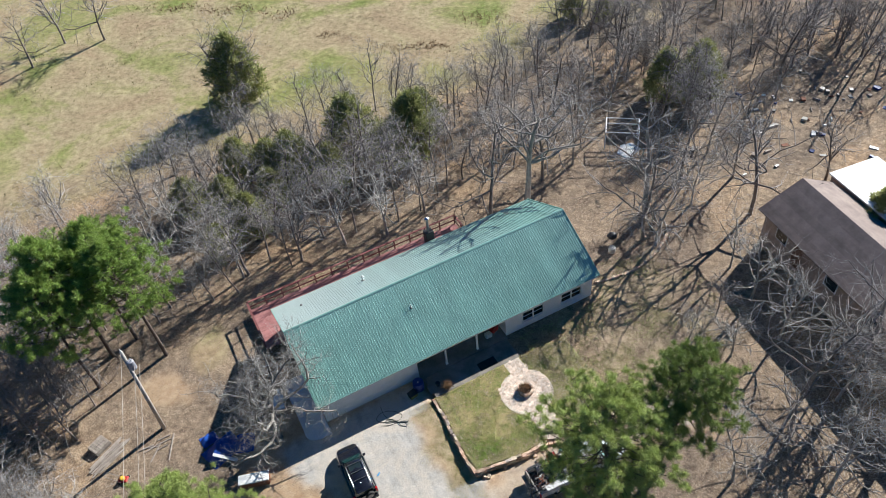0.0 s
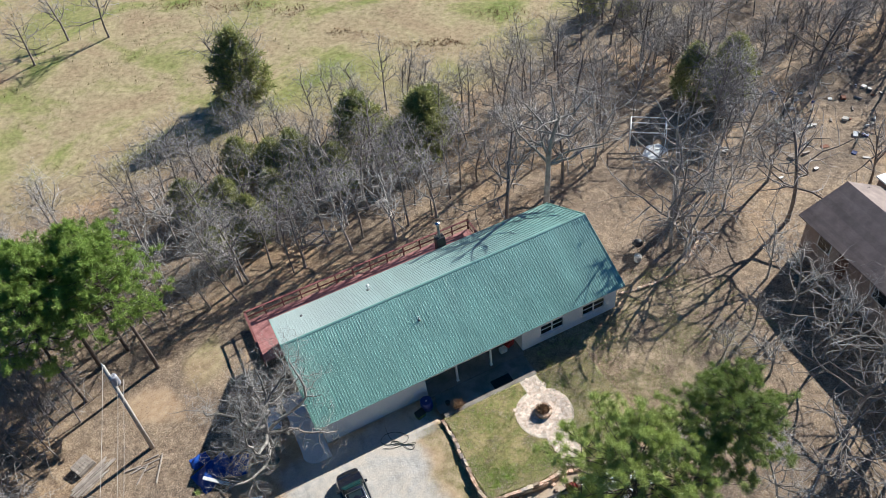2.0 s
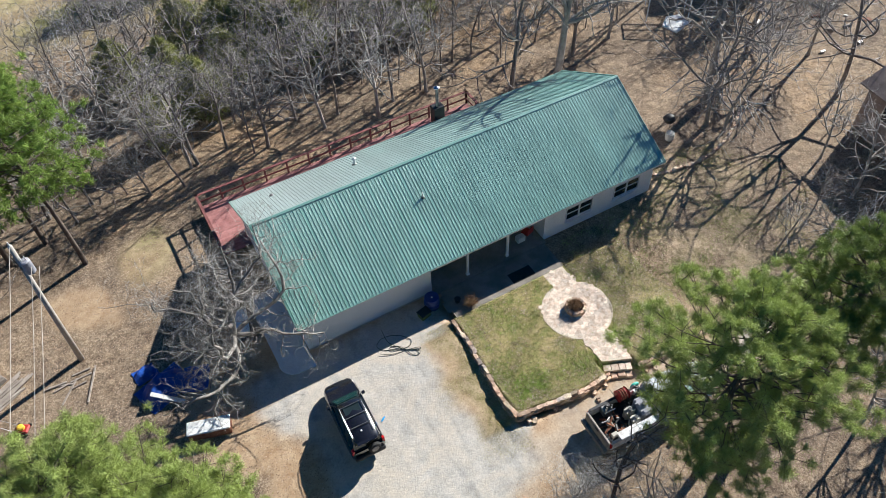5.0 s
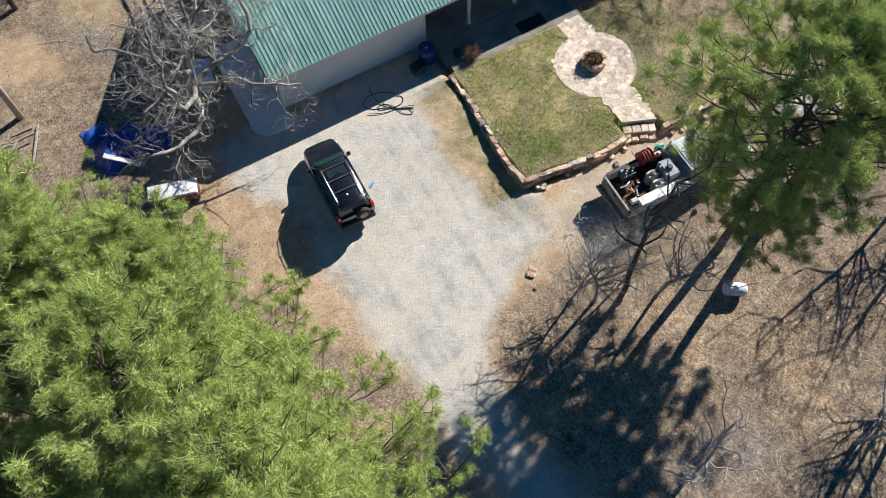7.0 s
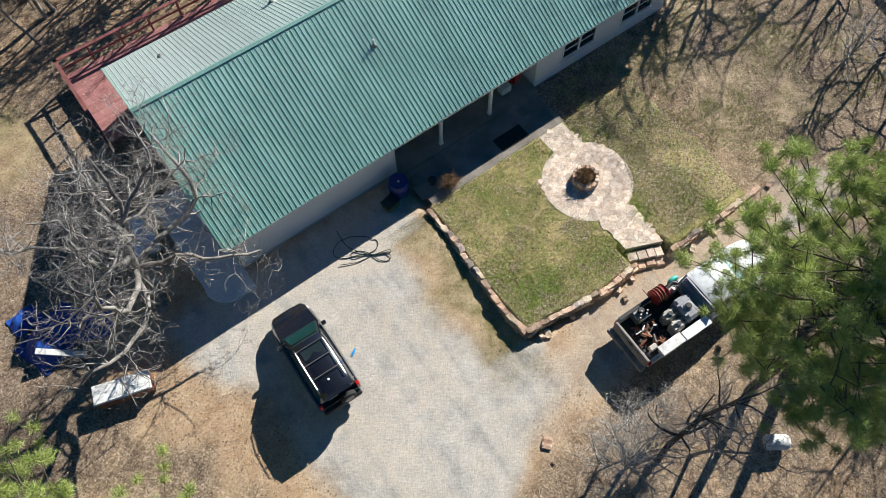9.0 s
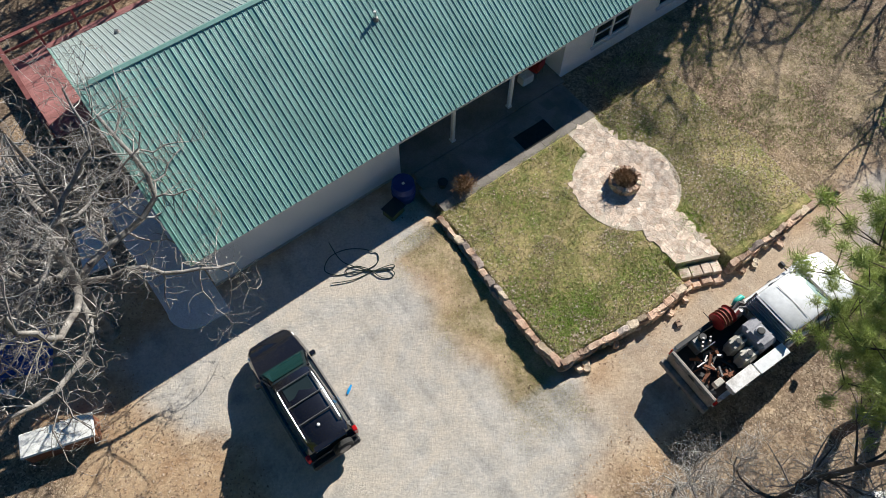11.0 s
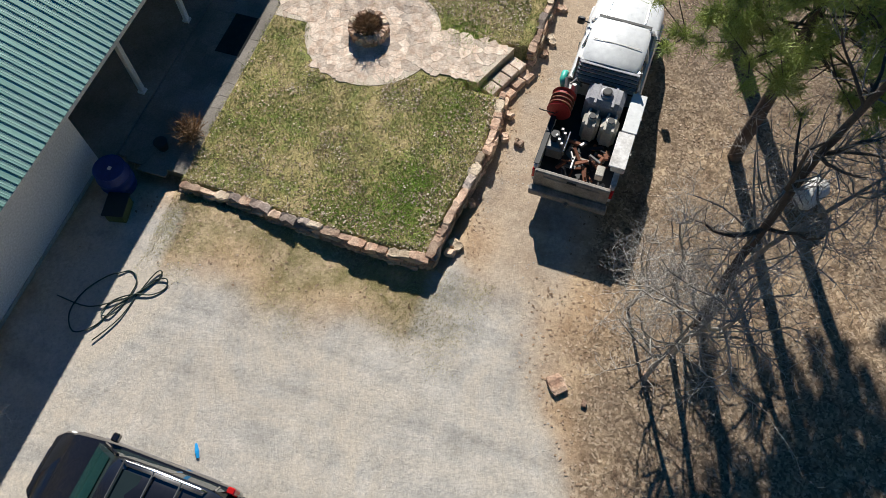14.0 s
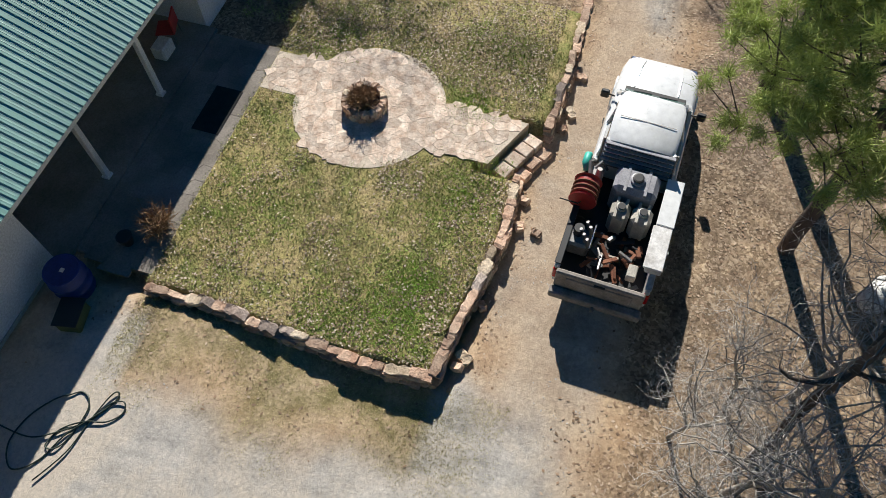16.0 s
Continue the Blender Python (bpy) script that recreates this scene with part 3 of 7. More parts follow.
for x in (10.42, 13.15):
    post = MB().box(x - 0.07, x + 0.07, 0.44, 0.58, 0.12, 2.4, bevel=0.012)
    p = part("porch_post", post, M_TRIM, house)
    part("post_base", MB().box(x - 0.1, x + 0.1, 0.41, 0.61, 0.12, 0.2, bevel=0.01), M_TRIM, p)

# roof: ribbed panels, ridge cap, gable trim, fascia
roof = part("roof", MB().loft([[(x, 0.06, EAVE - 0.09), (x, RY, RIDGE - 0.09), (x, HY - 0.06, EAVE - 0.09), (x, HY - 0.06, EAVE - 0.13), (x, RY, RIDGE - 0.14), (x, 0.06, EAVE - 0.13)] for x in (0.03, HX - 0.03)]), M_WOODGREY, house, "green ribbed metal roof")
NP, RIBS = 25, 5
PW = HX / NP
slope = math.hypot(RY, RIDGE - EAVE)


def roof_panel(mat):
    """One ribbed sheet, ribs up the slope."""
    mb, step, prof = MB(), PW / RIBS, []
    for k in range(RIBS):
        c = (k + 0.5) * step
        prof += [(k * step, 0.0)] if k == 0 else []
        prof += [(c - 0.019, 0.0), (c - 0.010, 0.021), (c + 0.010, 0.021), (c + 0.019, 0.0)]
        for e in (0.33, 0.67):
            q0 = c + e * step
            if k < RIBS - 1:
                prof += [(q0 - 0.010, 0.0), (q0, 0.005), (q0 + 0.010, 0.0)]
        prof += [((k + 1) * step - 0.002, 0.0)] if k == RIBS - 1 else []
    rings = [[(x, y, z + 0.004) for x, z in prof] + [(x, y, -0.02) for x, z in reversed(prof)] for y in (0.0, slope)]
    mb.loft(rings)
    return mb.mesh("panel", mat)


panels = (roof_panel(M_ROOF), roof_panel(M_ROOF_PALE))
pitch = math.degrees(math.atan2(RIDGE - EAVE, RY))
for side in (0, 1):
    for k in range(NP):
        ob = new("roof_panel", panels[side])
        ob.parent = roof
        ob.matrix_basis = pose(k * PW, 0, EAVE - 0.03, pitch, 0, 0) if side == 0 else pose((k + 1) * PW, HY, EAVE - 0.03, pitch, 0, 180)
cap = MB()
cap.loft([[(x, RY - 0.11, RIDGE - 0.055), (x, RY - 0.10, RIDGE - 0.025), (x, RY, RIDGE + 0.03), (x, RY + 0.10, RIDGE - 0.025), (x, RY + 0.11, RIDGE - 0.055), (x, RY, RIDGE + 0.005)] for x in (-0.02, HX + 0.02)])
part("ridge_cap", cap, M_ROOF, roof)
for x in (-0.03, HX - 0.02):
    for s in (0, 1):
        y0, y1 = (0.0, RY) if s == 0 else (HY, RY)
        q = MB()
        q.loft([[(x, y0, EAVE - 0.14), (x + 0.05, y0, EAVE - 0.14), (x + 0.05, y0, EAVE + 0.025), (x, y0, EAVE + 0.025)],
                [(x, y1, RIDGE - 0.14), (x + 0.05, y1, RIDGE - 0.14), (x + 0.05, y1, RIDGE + 0.025), (x, y1, RIDGE + 0.025)]])
        part("rake_trim", q, M_ROOF, roof)
for y in (0.03, HY - 0.05):
    part("fascia", MB().box(0.02, HX - 0.02, y, y + 0.02, EAVE - 0.18, EAVE - 0.062), M_TRIM, roof)


def roof_z(y):
    return EAVE + (RIDGE - EAVE) * (1 - abs(y - RY) / RY)


def vent_pipe(x, y, h, r, mat, cap_r):
    z = roof_z(y)
    v = part("vent_pipe", MB().tube([(x, y, z - 0.1), (x, y, z + h)], r, 12), mat, roof)
    part("flashing", MB().tube([(x, y, z - 0.06), (x, y, z + 0.05), (x, y, z + 0.07)], [r * 2.4, r * 1.7, r * 1.05], 12), M_STEEL, v)
    if cap_r:
        part("cap", MB().tube([(x, y, z + h), (x, y, z + h + 0.05), (x, y, z + h + 0.11)], [cap_r, cap_r, cap_r * 0.3], 14), mat, v)


vent_pipe(7.40, 8.5, 0.42, 0.075, M_WHITEPLASTIC, 0.13)
vent_pipe(9.30, 3.45, 0.32, 0.05, M_WHITEPLASTIC, 0)
vent_pipe(2.2, 8.9, 0.1, 0.06, M_STEEL, 0)
# flue with a dark pot near the back eave
flue = part("chimney", MB().box(14.2, 14.95, 10.95, 11.55, -0.3, 3.5, bevel=0.02), M_BLACKPLASTIC, house, "dark boxed chimney at the back wall")
part("flue_pipe", MB().tube([(14.55, 11.2, 3.4), (14.55, 11.2, 4.9)], 0.11, 12), M_STEEL, flue)
part("flue_cap", MB().tube([(14.55, 11.2, 4.95), (14.55, 11.2, 5.0), (14.55, 11.2, 5.1)], [0.2, 0.2, 0.04], 12), M_CHROME, flue)

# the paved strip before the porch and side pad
solo("porch_walk", MB().box(P0 + 0.35, 15.6, -1.85, 0.19, -0.3, 0.085, bevel=0.02), M_PORCHSHADE, "concrete walk along the porch, its colour darkened for the shade", "walk", kind="structure")
apron = [(0.3, 5.6), (-1.45, 5.6), (-1.45, 0.55)] + [(-0.55 + 0.95 * math.cos(a), 0.35 + 0.95 * math.sin(a)) for a in np.linspace(3.2, 4.9, 8)] + [(0.3, -0.62)]
solo("side_pad", MB().prism(apron, -0.3, 0.06, 0, 0.02), M_PALECONC, "smooth pale concrete apron with a rounded end at the house corner", "concrete pad", kind="structure")
solo("concrete_slab", MB().box(-0.5, 0.5, -0.95, 0.95, -0.1, 0.16, bevel=0.03), M_PALECONC, "low pale concrete slab under the oak", "slab", pose(-2.35, 4.3, 0.0, 0, 0, -12))


# ---- red deck behind the house ----
deck = thing("deck", label="red-stained wooden deck with a post-and-rail balustrade behind the house", category="deck")
DX0, DX1, DY0, DY1, DZ = -1.5, 18.2, 10.45, 13.7, 0.55
nb = 23
for k in range(nb):
    w = (DY1 - DY0) / nb
    part("deck_board", MB().box(DX0, DX1, DY0 + k * w + 0.004, DY0 + (k + 1) * w - 0.004, DZ - 0.04, DZ), M_DECK, deck)
for k in range(24):
    w = (DY0 - 9.0) / 24
    part("deck_board", MB().box(DX0, 0.3, 9.0 + k * w + 0.004, 9.0 + (k + 1) * w - 0.004, DZ - 0.04, DZ), M_DECK, deck)
for y in (DY0 + 0.1, DY1 - 0.15):
    part("joist", MB().box(DX0 + 0.05, DX1 - 0.05, y, y + 0.05, DZ - 0.28, DZ - 0.042), M_RED, deck)


def railing(p, q, n):
    (x0, y0), (x1, y1) = p, q
    d = Vector((x1 - x0, y1 - y0, 0))
    rot = Matrix.Translation((x0, y0, 0)) @ pose(0, 0, 0, 0, 0, math.degrees(math.atan2(d.y, d.x)))
    L = d.length
    for k in range(n + 1):
        x = L * k / n
        part("rail_post", MB().box(x - 0.05, x + 0.05, -0.05, 0.05, -0.5 + 0.0, DZ + 1.0, m=rot), M_RED, deck)
    for z in (0.42,):
        part("rail", MB().box(0, L, -0.075, -0.052, DZ + z, DZ + z + 0.12, m=rot), M_RED, deck)
    part("top_rail", MB().box(-0.08, L + 0.08, -0.09, 0.08, DZ + 1.0, DZ + 1.04, m=rot), M_RED, deck)


railing((DX0, DY1), (DX1, DY1), 13)
railing((DX1, DY1), (DX1, 11.0), 2)
railing((DX0, 9.0), (DX0, DY1), 3)

# ---- raised lawn, stone wall, flagged path ----
rng = random.Random(7)
LAWN_Z = 0.128


def lawn_south(x):
    """Line of the wall's cap along the front of the lawn."""
    return np.interp(x, [7.9, 9.06, 10.5, 11.5, 12.5, 13.3, 15.1, 17.0, 20.6], [-8.58, -8.66, -8.9, -9.05, -9.0, -9.0, -9.35, -9.42, -9.3])


def lawn_west(y):
    """Line of the wall's cap along the side of the lawn facing the drive."""
    return np.interp(y, [-8.6, -7.65, -6.65, -5.5, -4.5, -3.2, -1.9], [7.95, 7.86, 7.88, 7.94, 8.0, 8.12, 8.06])


def in_lawn(x, y, margin=0.1):
    return (x > lawn_west(y) + margin) & (y > lawn_south(x) + margin)


def path_end(x, y):
    """Distance from the path's lower end, which is cut askew."""
    return (x - 13.53) * 0.404 + (y + 8.3) * 0.915


def lawn_z(x, y):
    return LAWN_Z - 0.012 * sstep(-3.0, -9.0, np.asarray(y, float)) + 0.010 * wob(np.asarray(x, float), np.asarray(y, float), 1.1, 2.2)


def lawn_top(x, y):
    """The lawn, running out into the open ground at its far end."""
    f = sstep(17.2, 20.1, np.asarray(x, float) + 0.5 * wob(np.asarray(x, float), np.asarray(y, float), 0.9, 4.0))
    x, y = np.asarray(x, float), np.asarray(y, float)
    sink = 0.12 * sstep(-0.3, 0.3, x - 19.9 - 0.5 * wob(x, y, 0.9, 7.0))
    return lawn_z(x, y) * (1 - f) + (fall(x, y) + 0.015) * f - sink


def lawn_material():
    m, nt, b = shade("lawn_soil", 0.95, 0.0, 0.2)
    v = place_of(nt)
    n1, n2 = noise_tex(nt, v, 1.1, 8, 0.75), noise_tex(nt, v, 12.0, 6, 0.8)
    col = ramp(nt, n1, [(0.36, (0.39, 0.31, 0.17)), (0.5, (0.32, 0.28, 0.12)), (0.60, (0.22, 0.24, 0.08))])
    col = mix(nt, 1.0, col, ramp(nt, n2, [(0.32, (0.42, 0.40, 0.37)), (0.5, (1.0, 0.98, 0.95)), (0.68, (1.5, 1.45, 1.35))]), "MULTIPLY")
    nt.links.new(col, b.inputs["Base Color"])
    bump(nt, b, n2, 0.6, 0.04)
    return m


def build_lawn():
    x0, x1, y0, y1 = LAWN
    xs, ys = np.linspace(x0, x1, 90), np.linspace(y0, y1, 56)
    X, Y = np.meshgrid(xs, ys)
    # the edge bends with the wall round it
    X = X + (lawn_west(Y) - x0 + 0.03) * (x1 - X) / (x1 - x0)
    Y = Y + (lawn_south(X) - y0 + 0.03) * (y1 - Y) / (y1 - y0)
    # the far end and the side run out into the open ground
    Z = lawn_top(X, Y)
    Z = np.where((path_end(X, Y) < 0.25) & (X > 13.2) & (X < 15.0), Z - 0.45, Z)
    ny, nx = X.shape
    idx = np.arange(nx * ny).reshape(ny, nx)
    a, b, c, d = idx[:-1, :-1].ravel(), idx[:-1, 1:].ravel(), idx[1:, 1:].ravel(), idx[1:, :-1].ravel()
    F = np.concatenate([np.stack([a, b, c], 1), np.stack([a, c, d], 1)])
    V = np.stack([X, Y, Z], -1).reshape(-1, 3)
    # skirt down to the ground
    rim = np.concatenate([idx[0, :], idx[1:, -1], idx[-1, -2::-1], idx[-2:0:-1, 0]])
    low = V[rim] - np.array([0, 0, 0.7])
    base = len(V)
    V = np.concatenate([V, low])
    n = len(rim)
    i = np.arange(n)
    j = (i + 1) % n
    F = np.concatenate([F, np.stack([rim[i], base + i, base + j], 1), np.stack([rim[i], base + j, rim[j]], 1)])
    me = tri_mesh("lawn", V, F, lawn_material())
    return solo("lawn", me, [], "raised patchy green and dry winter lawn", "lawn", kind="structure")


build_lawn()

PIT = (14.3, -4.75)


def on_flags(x, y):
    """Inside the flagged circle or its two arms."""
    if math.hypot(x - 14.35, y + 4.85) < 1.95 + 0.12 * math.sin(3 * math.atan2(y + 4.85, x - 14.35)):
        return True
    if -3.6 < y < -1.85 and abs(x - (14.75 - 0.1 * (y + 1.85))) < 0.62 + 0.12 * (-1.85 - y):
        return True
    if -9.0 < y < -6.2 and abs(x - (14.2 - 0.02 * (y + 6.2))) < 0.78 + 0.10 * (y + 8.45) and path_end(x, y) > 0.05:
        return True
    return False


def cell(points, k, reach):
    """The Voronoi cell of point k among its neighbours, as a polygon."""
    px, py = points[k]
    poly = [(px - reach, py - reach), (px + reach, py - reach), (px + reach, py + reach), (px - reach, py + reach)]
    for j, (qx, qy) in enumerate(points):
        if j == k or abs(qx - px) > 2 * reach or abs(qy - py) > 2 * reach:
            continue
        mx, my, dx, dy = (px + qx) / 2, (py + qy) / 2, qx - px, qy - py
        out = []
        for (ax, ay), (bx, by) in zip(poly, poly[1:] + poly[:1]):
            sa, sb = (ax - mx) * dx + (ay - my) * dy, (bx - mx) * dx + (by - my) * dy
            if sa <= 0:
                out.append((ax, ay))
            if (sa < 0) != (sb < 0) and sa != sb:
                t = sa / (sa - sb)
                out.append((ax + (bx - ax) * t, ay + (by - ay) * t))
        poly = out
        if len(poly) < 3:
            return None
    return poly


path = thing("flagstone_path", label="pale irregular flagstone patio circle with path arms across the lawn", category="path", kind="structure")
pts = []
gx = 12.2
while gx < 16.7:
    gy = -9.2
    while gy < -1.7:
        pts.append((gx + rng.uniform(-0.16, 0.16), gy + rng.uniform(-0.16, 0.16)))
        gy += 0.26
    gx += 0.26
bed = MB()
ring = []
for k in range(48):
    a = 6.2832 * k / 48
    ring.append((14.35 + 1.98 * math.cos(a), -4.85 + 1.98 * math.sin(a)))
FZ = 0.140
bed.prism(ring, -0.2, FZ - 0.002)
bed.box(14.12, 15.45, -3.2, -1.86, -0.2, FZ - 0.004)
bed.prism([(13.45, -6.5), (13.45, -8.26), (14.95, -8.92), (14.95, -6.5)], -0.45, FZ - 0.006)
part("joint_bed", bed, M_MORTAR, path)
flag_cells = []
for k, p in enumerate(pts):
    if not on_flags(*p) or math.hypot(p[0] - PIT[0], p[1] - PIT[1]) < 0.3:
        continue
    poly = cell(pts, k, 0.5)
    if not poly:
        continue
    cx, cy = sum(q[0] for q in poly) / len(poly), sum(q[1] for q in poly) / len(poly)
    out = []
    for (ax, ay), (bx, by) in zip(poly, poly[1:] + poly[:1]):
        sa, sb = path_end(ax, ay), path_end(bx, by)
        if sa >= 0:
            out.append((ax, ay))
        if (sa < 0) != (sb < 0):
            t = sa / (sa - sb)
            out.append((ax + (bx - ax) * t, ay + (by - ay) * t))
    poly = out
    if len(poly) < 3:
        continue
    s = 0.965
    trimmed = []
    for x, y in poly:
        u = 1.0
        while u > 0.4 and not on_flags(cx + (x - cx) * u, cy + (y - cy) * u) and path_end(x, y) > 0.06:
            u -= 0.06
        trimmed.append((cx + (x - cx) * u, cy + (y - cy) * u))
    poly = trimmed
    flag_cells.append([(cx + (x - cx) * s + rng.uniform(-0.005, 0.005), cy + (y - cy) * s + rng.uniform(-0.005, 0.005)) for x, y in poly])


def stone_block(L, D, H, seed, rough=0.1):
    """A rough squared stone with worn, uneven faces, centred on its base."""
    r = random.Random(seed)
    mb = MB()
    nx, nz = 4, 3
    rings = []
    for i in range(nx + 1):
        x = (i / nx - 0.5) * L
        e = 0.80 if i in (0, nx) else 1.0
        ring = []
        for yy, zz in ((-0.5, 0.06), (-0.5, 0.86), (-0.40, 1.0), (0.40, 1.0), (0.5, 0.86), (0.5, 0.06)):
            ring.append((x + r.uniform(-rough, rough) * 0.22 * L, yy * D * e + r.uniform(-rough, rough) * D * 0.6, max(0.0, (zz if zz < 0.5 else zz * (0.94 if i in (0, nx) else 1.0)) * H + (r.uniform(-rough, rough) * H if zz > 0.5 else 0))))
        rings.append(ring)
    mb.loft(rings)
    return mb


wall = thing("retaining_wall", label="low dry-laid reddish sandstone retaining wall round the lawn", category="stone wall", kind="structure")
stone_meshes = [stone_block(1, 1, 1, 40 + k, 0.19).mesh("stone", (M_STONE, M_STONE, M_STONE_TAN, M_STONE, M_STONE_GREY)[k % 5]) for k in range(9)]


def lay_stone(r, x, y, z, ang, w, d, h, turn=6):
    ob = new("stone", stone_meshes[r.randrange(9)])
    ob.parent = wall
    ob.matrix_basis = pose(x, y, z, r.uniform(-4, 4), r.uniform(-4, 4), math.degrees(ang) + r.uniform(-turn, turn)) @ Matrix.Diagonal((w, d, h, 1))


def lay_run(points, side, seed):
    """Flat cap stones level with the lawn along a line, on rough courses down to the ground; side is outward."""
    r = random.Random(seed)
    for (xa, ya), (xb, yb) in zip(points, points[1:]):
        L = math.hypot(xb - xa, yb - ya)
        ang = math.atan2(yb - ya, xb - xa)
        nx, ny = -math.sin(ang) * side, math.cos(ang) * side
        s = r.uniform(-0.1, 0)
        while s < L - 0.08:
            w = min(r.choice((r.uniform(0.2, 0.35), r.uniform(0.3, 0.5), r.uniform(0.4, 0.62))), L - s + 0.12)
            x, y = xa + math.cos(ang) * (s + w / 2), ya + math.sin(ang) * (s + w / 2)
            h, off = r.uniform(0.07, 0.12), 0.06 + r.uniform(-0.04, 0.05)
            top = max(float(lawn_top(x, y)), float(fall(x, y)) + 0.1) + r.uniform(0.0, 0.05)
            lay_stone(r, x + nx * off, y + ny * off, top - h, ang, w * 1.02, r.uniform(0.15, 0.26), h)
            s += w + r.uniform(0.0, 0.02)
        base, c = top - 0.09, 0
        while base > float(fall(x, y)) - 0.02 and c < 4:
            s = r.uniform(-0.2, 0)
            while s < L - 0.08:
                w = r.uniform(0.2, 0.6)
                x, y = xa + math.cos(ang) * (s + w / 2), ya + math.sin(ang) * (s + w / 2)
                off = 0.07 + r.uniform(-0.03, 0.05) + 0.015 * c
                lay_stone(r, x + nx * off, y + ny * off, base - 0.14, ang, w * 1.02, 0.24, r.uniform(0.12, 0.16))
                s += w + r.uniform(0.0, 0.03)
            base, c = base - 0.125, c + 1


# side facing the drive, then the front up to the steps and on past them
lay_run([(float(lawn_west(y)), y) for y in (-1.95, -3.2, -4.5, -5.5, -6.65, -7.65, -8.55)], -1, 3)
lay_run([(x, float(lawn_south(x))) for x in (7.95, 9.06, 10.5, 11.5, 12.5, 13.25)], -1, 5)
lay_run([(x, float(lawn_south(x))) for x in (15.0, 17.0, 18.8, 20.4)], -1, 6)
# stones fallen along the foot of the front
fr = random.Random(9)
for x, y in ((8.35, -9.05), (8.6, -9.12), (9.9, -9.15), (12.15, -9.42), (12.9, -9.35), (15.3, -9.75), (15.9, -9.82), (17.2, -9.8)):
    lay_stone(fr, x, y, float(fall(x, y)) - 0.02, fr.uniform(0, 3), fr.uniform(0.2, 0.36), fr.uniform(0.16, 0.26), fr.uniform(0.1, 0.17))

steps = thing("stone_steps", label="pale slab step over a rough stone step below the flagged path", category="steps")
for k, (x0, x1) in enumerate(((-0.76, -0.36), (-0.34, 0.06), (0.08, 0.41), (0.43, 0.75))):
    part("step_slab", MB().box(x0, x1, -0.25 - 0.02 * (k % 2), 0.16, -0.6, -0.02 + 0.008 * (k % 3), bevel=0.02), M_FLAG, steps)
for k, (x0, x1) in enumerate(((-0.80, -0.45), (-0.43, -0.1), (-0.08, 0.35), (0.37, 0.74))):
    part("step_slab", MB().box(x0, x1, -0.58 - 0.05 * (k % 2), -0.28, -0.6, -0.17 + 0.02 * (k % 3), bevel=0.04), M_STONE, steps)
steps.matrix_basis = pose(14.05, -8.83, 0, 0, 0, -23.8)

# worn flags along the porch
walk_flags = thing("porch_flags", label="irregular worn flagstones along the shaded porch walk", category="path", kind="structure")
wp = []
gx = 8.6
while gx < 15.3:
    for gy in (-1.62, -1.22, -0.82, -0.42):
        wp.append((gx + rng.uniform(-0.14, 0.14), gy + rng.uniform(-0.12, 0.12)))
    gx += 0.42
porch_cells = []
for k, (x, y) in enumerate(wp):
    poly = cell(wp, k, 0.42)
    if poly:
        cx, cy = sum(q[0] for q in poly) / len(poly), sum(q[1] for q in poly) / len(poly)
        porch_cells.append([(cx + (px - cx) * 0.985, min(-0.05, max(-1.86 + rng.uniform(-0.05, 0.03), cy + (py - cy) * 0.985))) for px, py in poly])

# planter ring with a dead shrub on the patio
pit = thing("stone_planter", label="ring of rough dark stones on the patio round a planting hole", category="planter")
for k in range(15):
    a = 6.2832 * k / 15
    for c in (0, 1):
        a2 = a + c * 0.2
        ob = part("stone", stone_meshes[(k + c * 4) % 9], None, pit)
        ob.matrix_basis = pose(PIT[0] + 0.5 * math.cos(a2), PIT[1] + 0.5 * math.sin(a2), FZ - 0.02 + c * 0.15, 0, 0, math.degrees(a2) + 90 + rng.uniform(-8, 8)) @ Matrix.Diagonal((0.21, 0.17, 0.17, 1))
part("soil", MB().tube([(PIT[0], PIT[1], 0.1), (PIT[0], PIT[1], FZ + 0.06)], 0.43, 16), M_DARKWOOD, pit)


def stem_bush(name, x, y, z, r, h, n, mat, label, seed, width=0.008):
    """A dry many-stemmed shrub of thin bent stems with side shoots."""
    q = random.Random(seed)
    mb = MB()
    for _ in range(n):
        a, tilt = q.uniform(0, 6.2832), q.uniform(0.05, 1.0)
        d = Vector((math.cos(a) * tilt, math.sin(a) * tilt, 1)).normalized()
        p = Vector((x + q.uniform(-0.3, 0.3) * r, y + q.uniform(-0.3, 0.3) * r, z))
        L = h * q.uniform(0.6, 1.05)
        ps = [p]
        for s in range(4):
            d = (d + Vector((q.uniform(-0.3, 0.3), q.uniform(-0.3, 0.3), -0.10))).normalized()
            ps.append(ps[-1] + d * L / 4)
        mb.tube(ps, [width, width * 0.9, width * 0.75, width * 0.6, width * 0.3], 3, caps=False)
        for s in range(4):
            b = ps[q.randint(1, 3)]
            e = b + Vector((q.uniform(-1, 1), q.uniform(-1, 1), q.uniform(-0.2, 0.9))).normalized() * L * 0.33
            mb.tube([b, (b + e) / 2 + Vector((0, 0, 0.02)), e], [width * 0.6, width * 0.5, width * 0.3], 3, caps=False)
    return solo(name, mb, mat, label, "shrub")


stem_bush("dry_shrub", PIT[0] - 0.08, PIT[1] + 0.02, FZ + 0.1, 0.46, 0.6, 230, M_DEADPLANT, "brown dead shrub growing in a stone planter ring", 5, 0.012)
stem_bush("dry_shrub", 9.45, -1.45, 0.08, 0.3, 0.75, 120, M_DEADPLANT, "small dry reddish shrub beside the shaded porch walk", 8, 0.010)


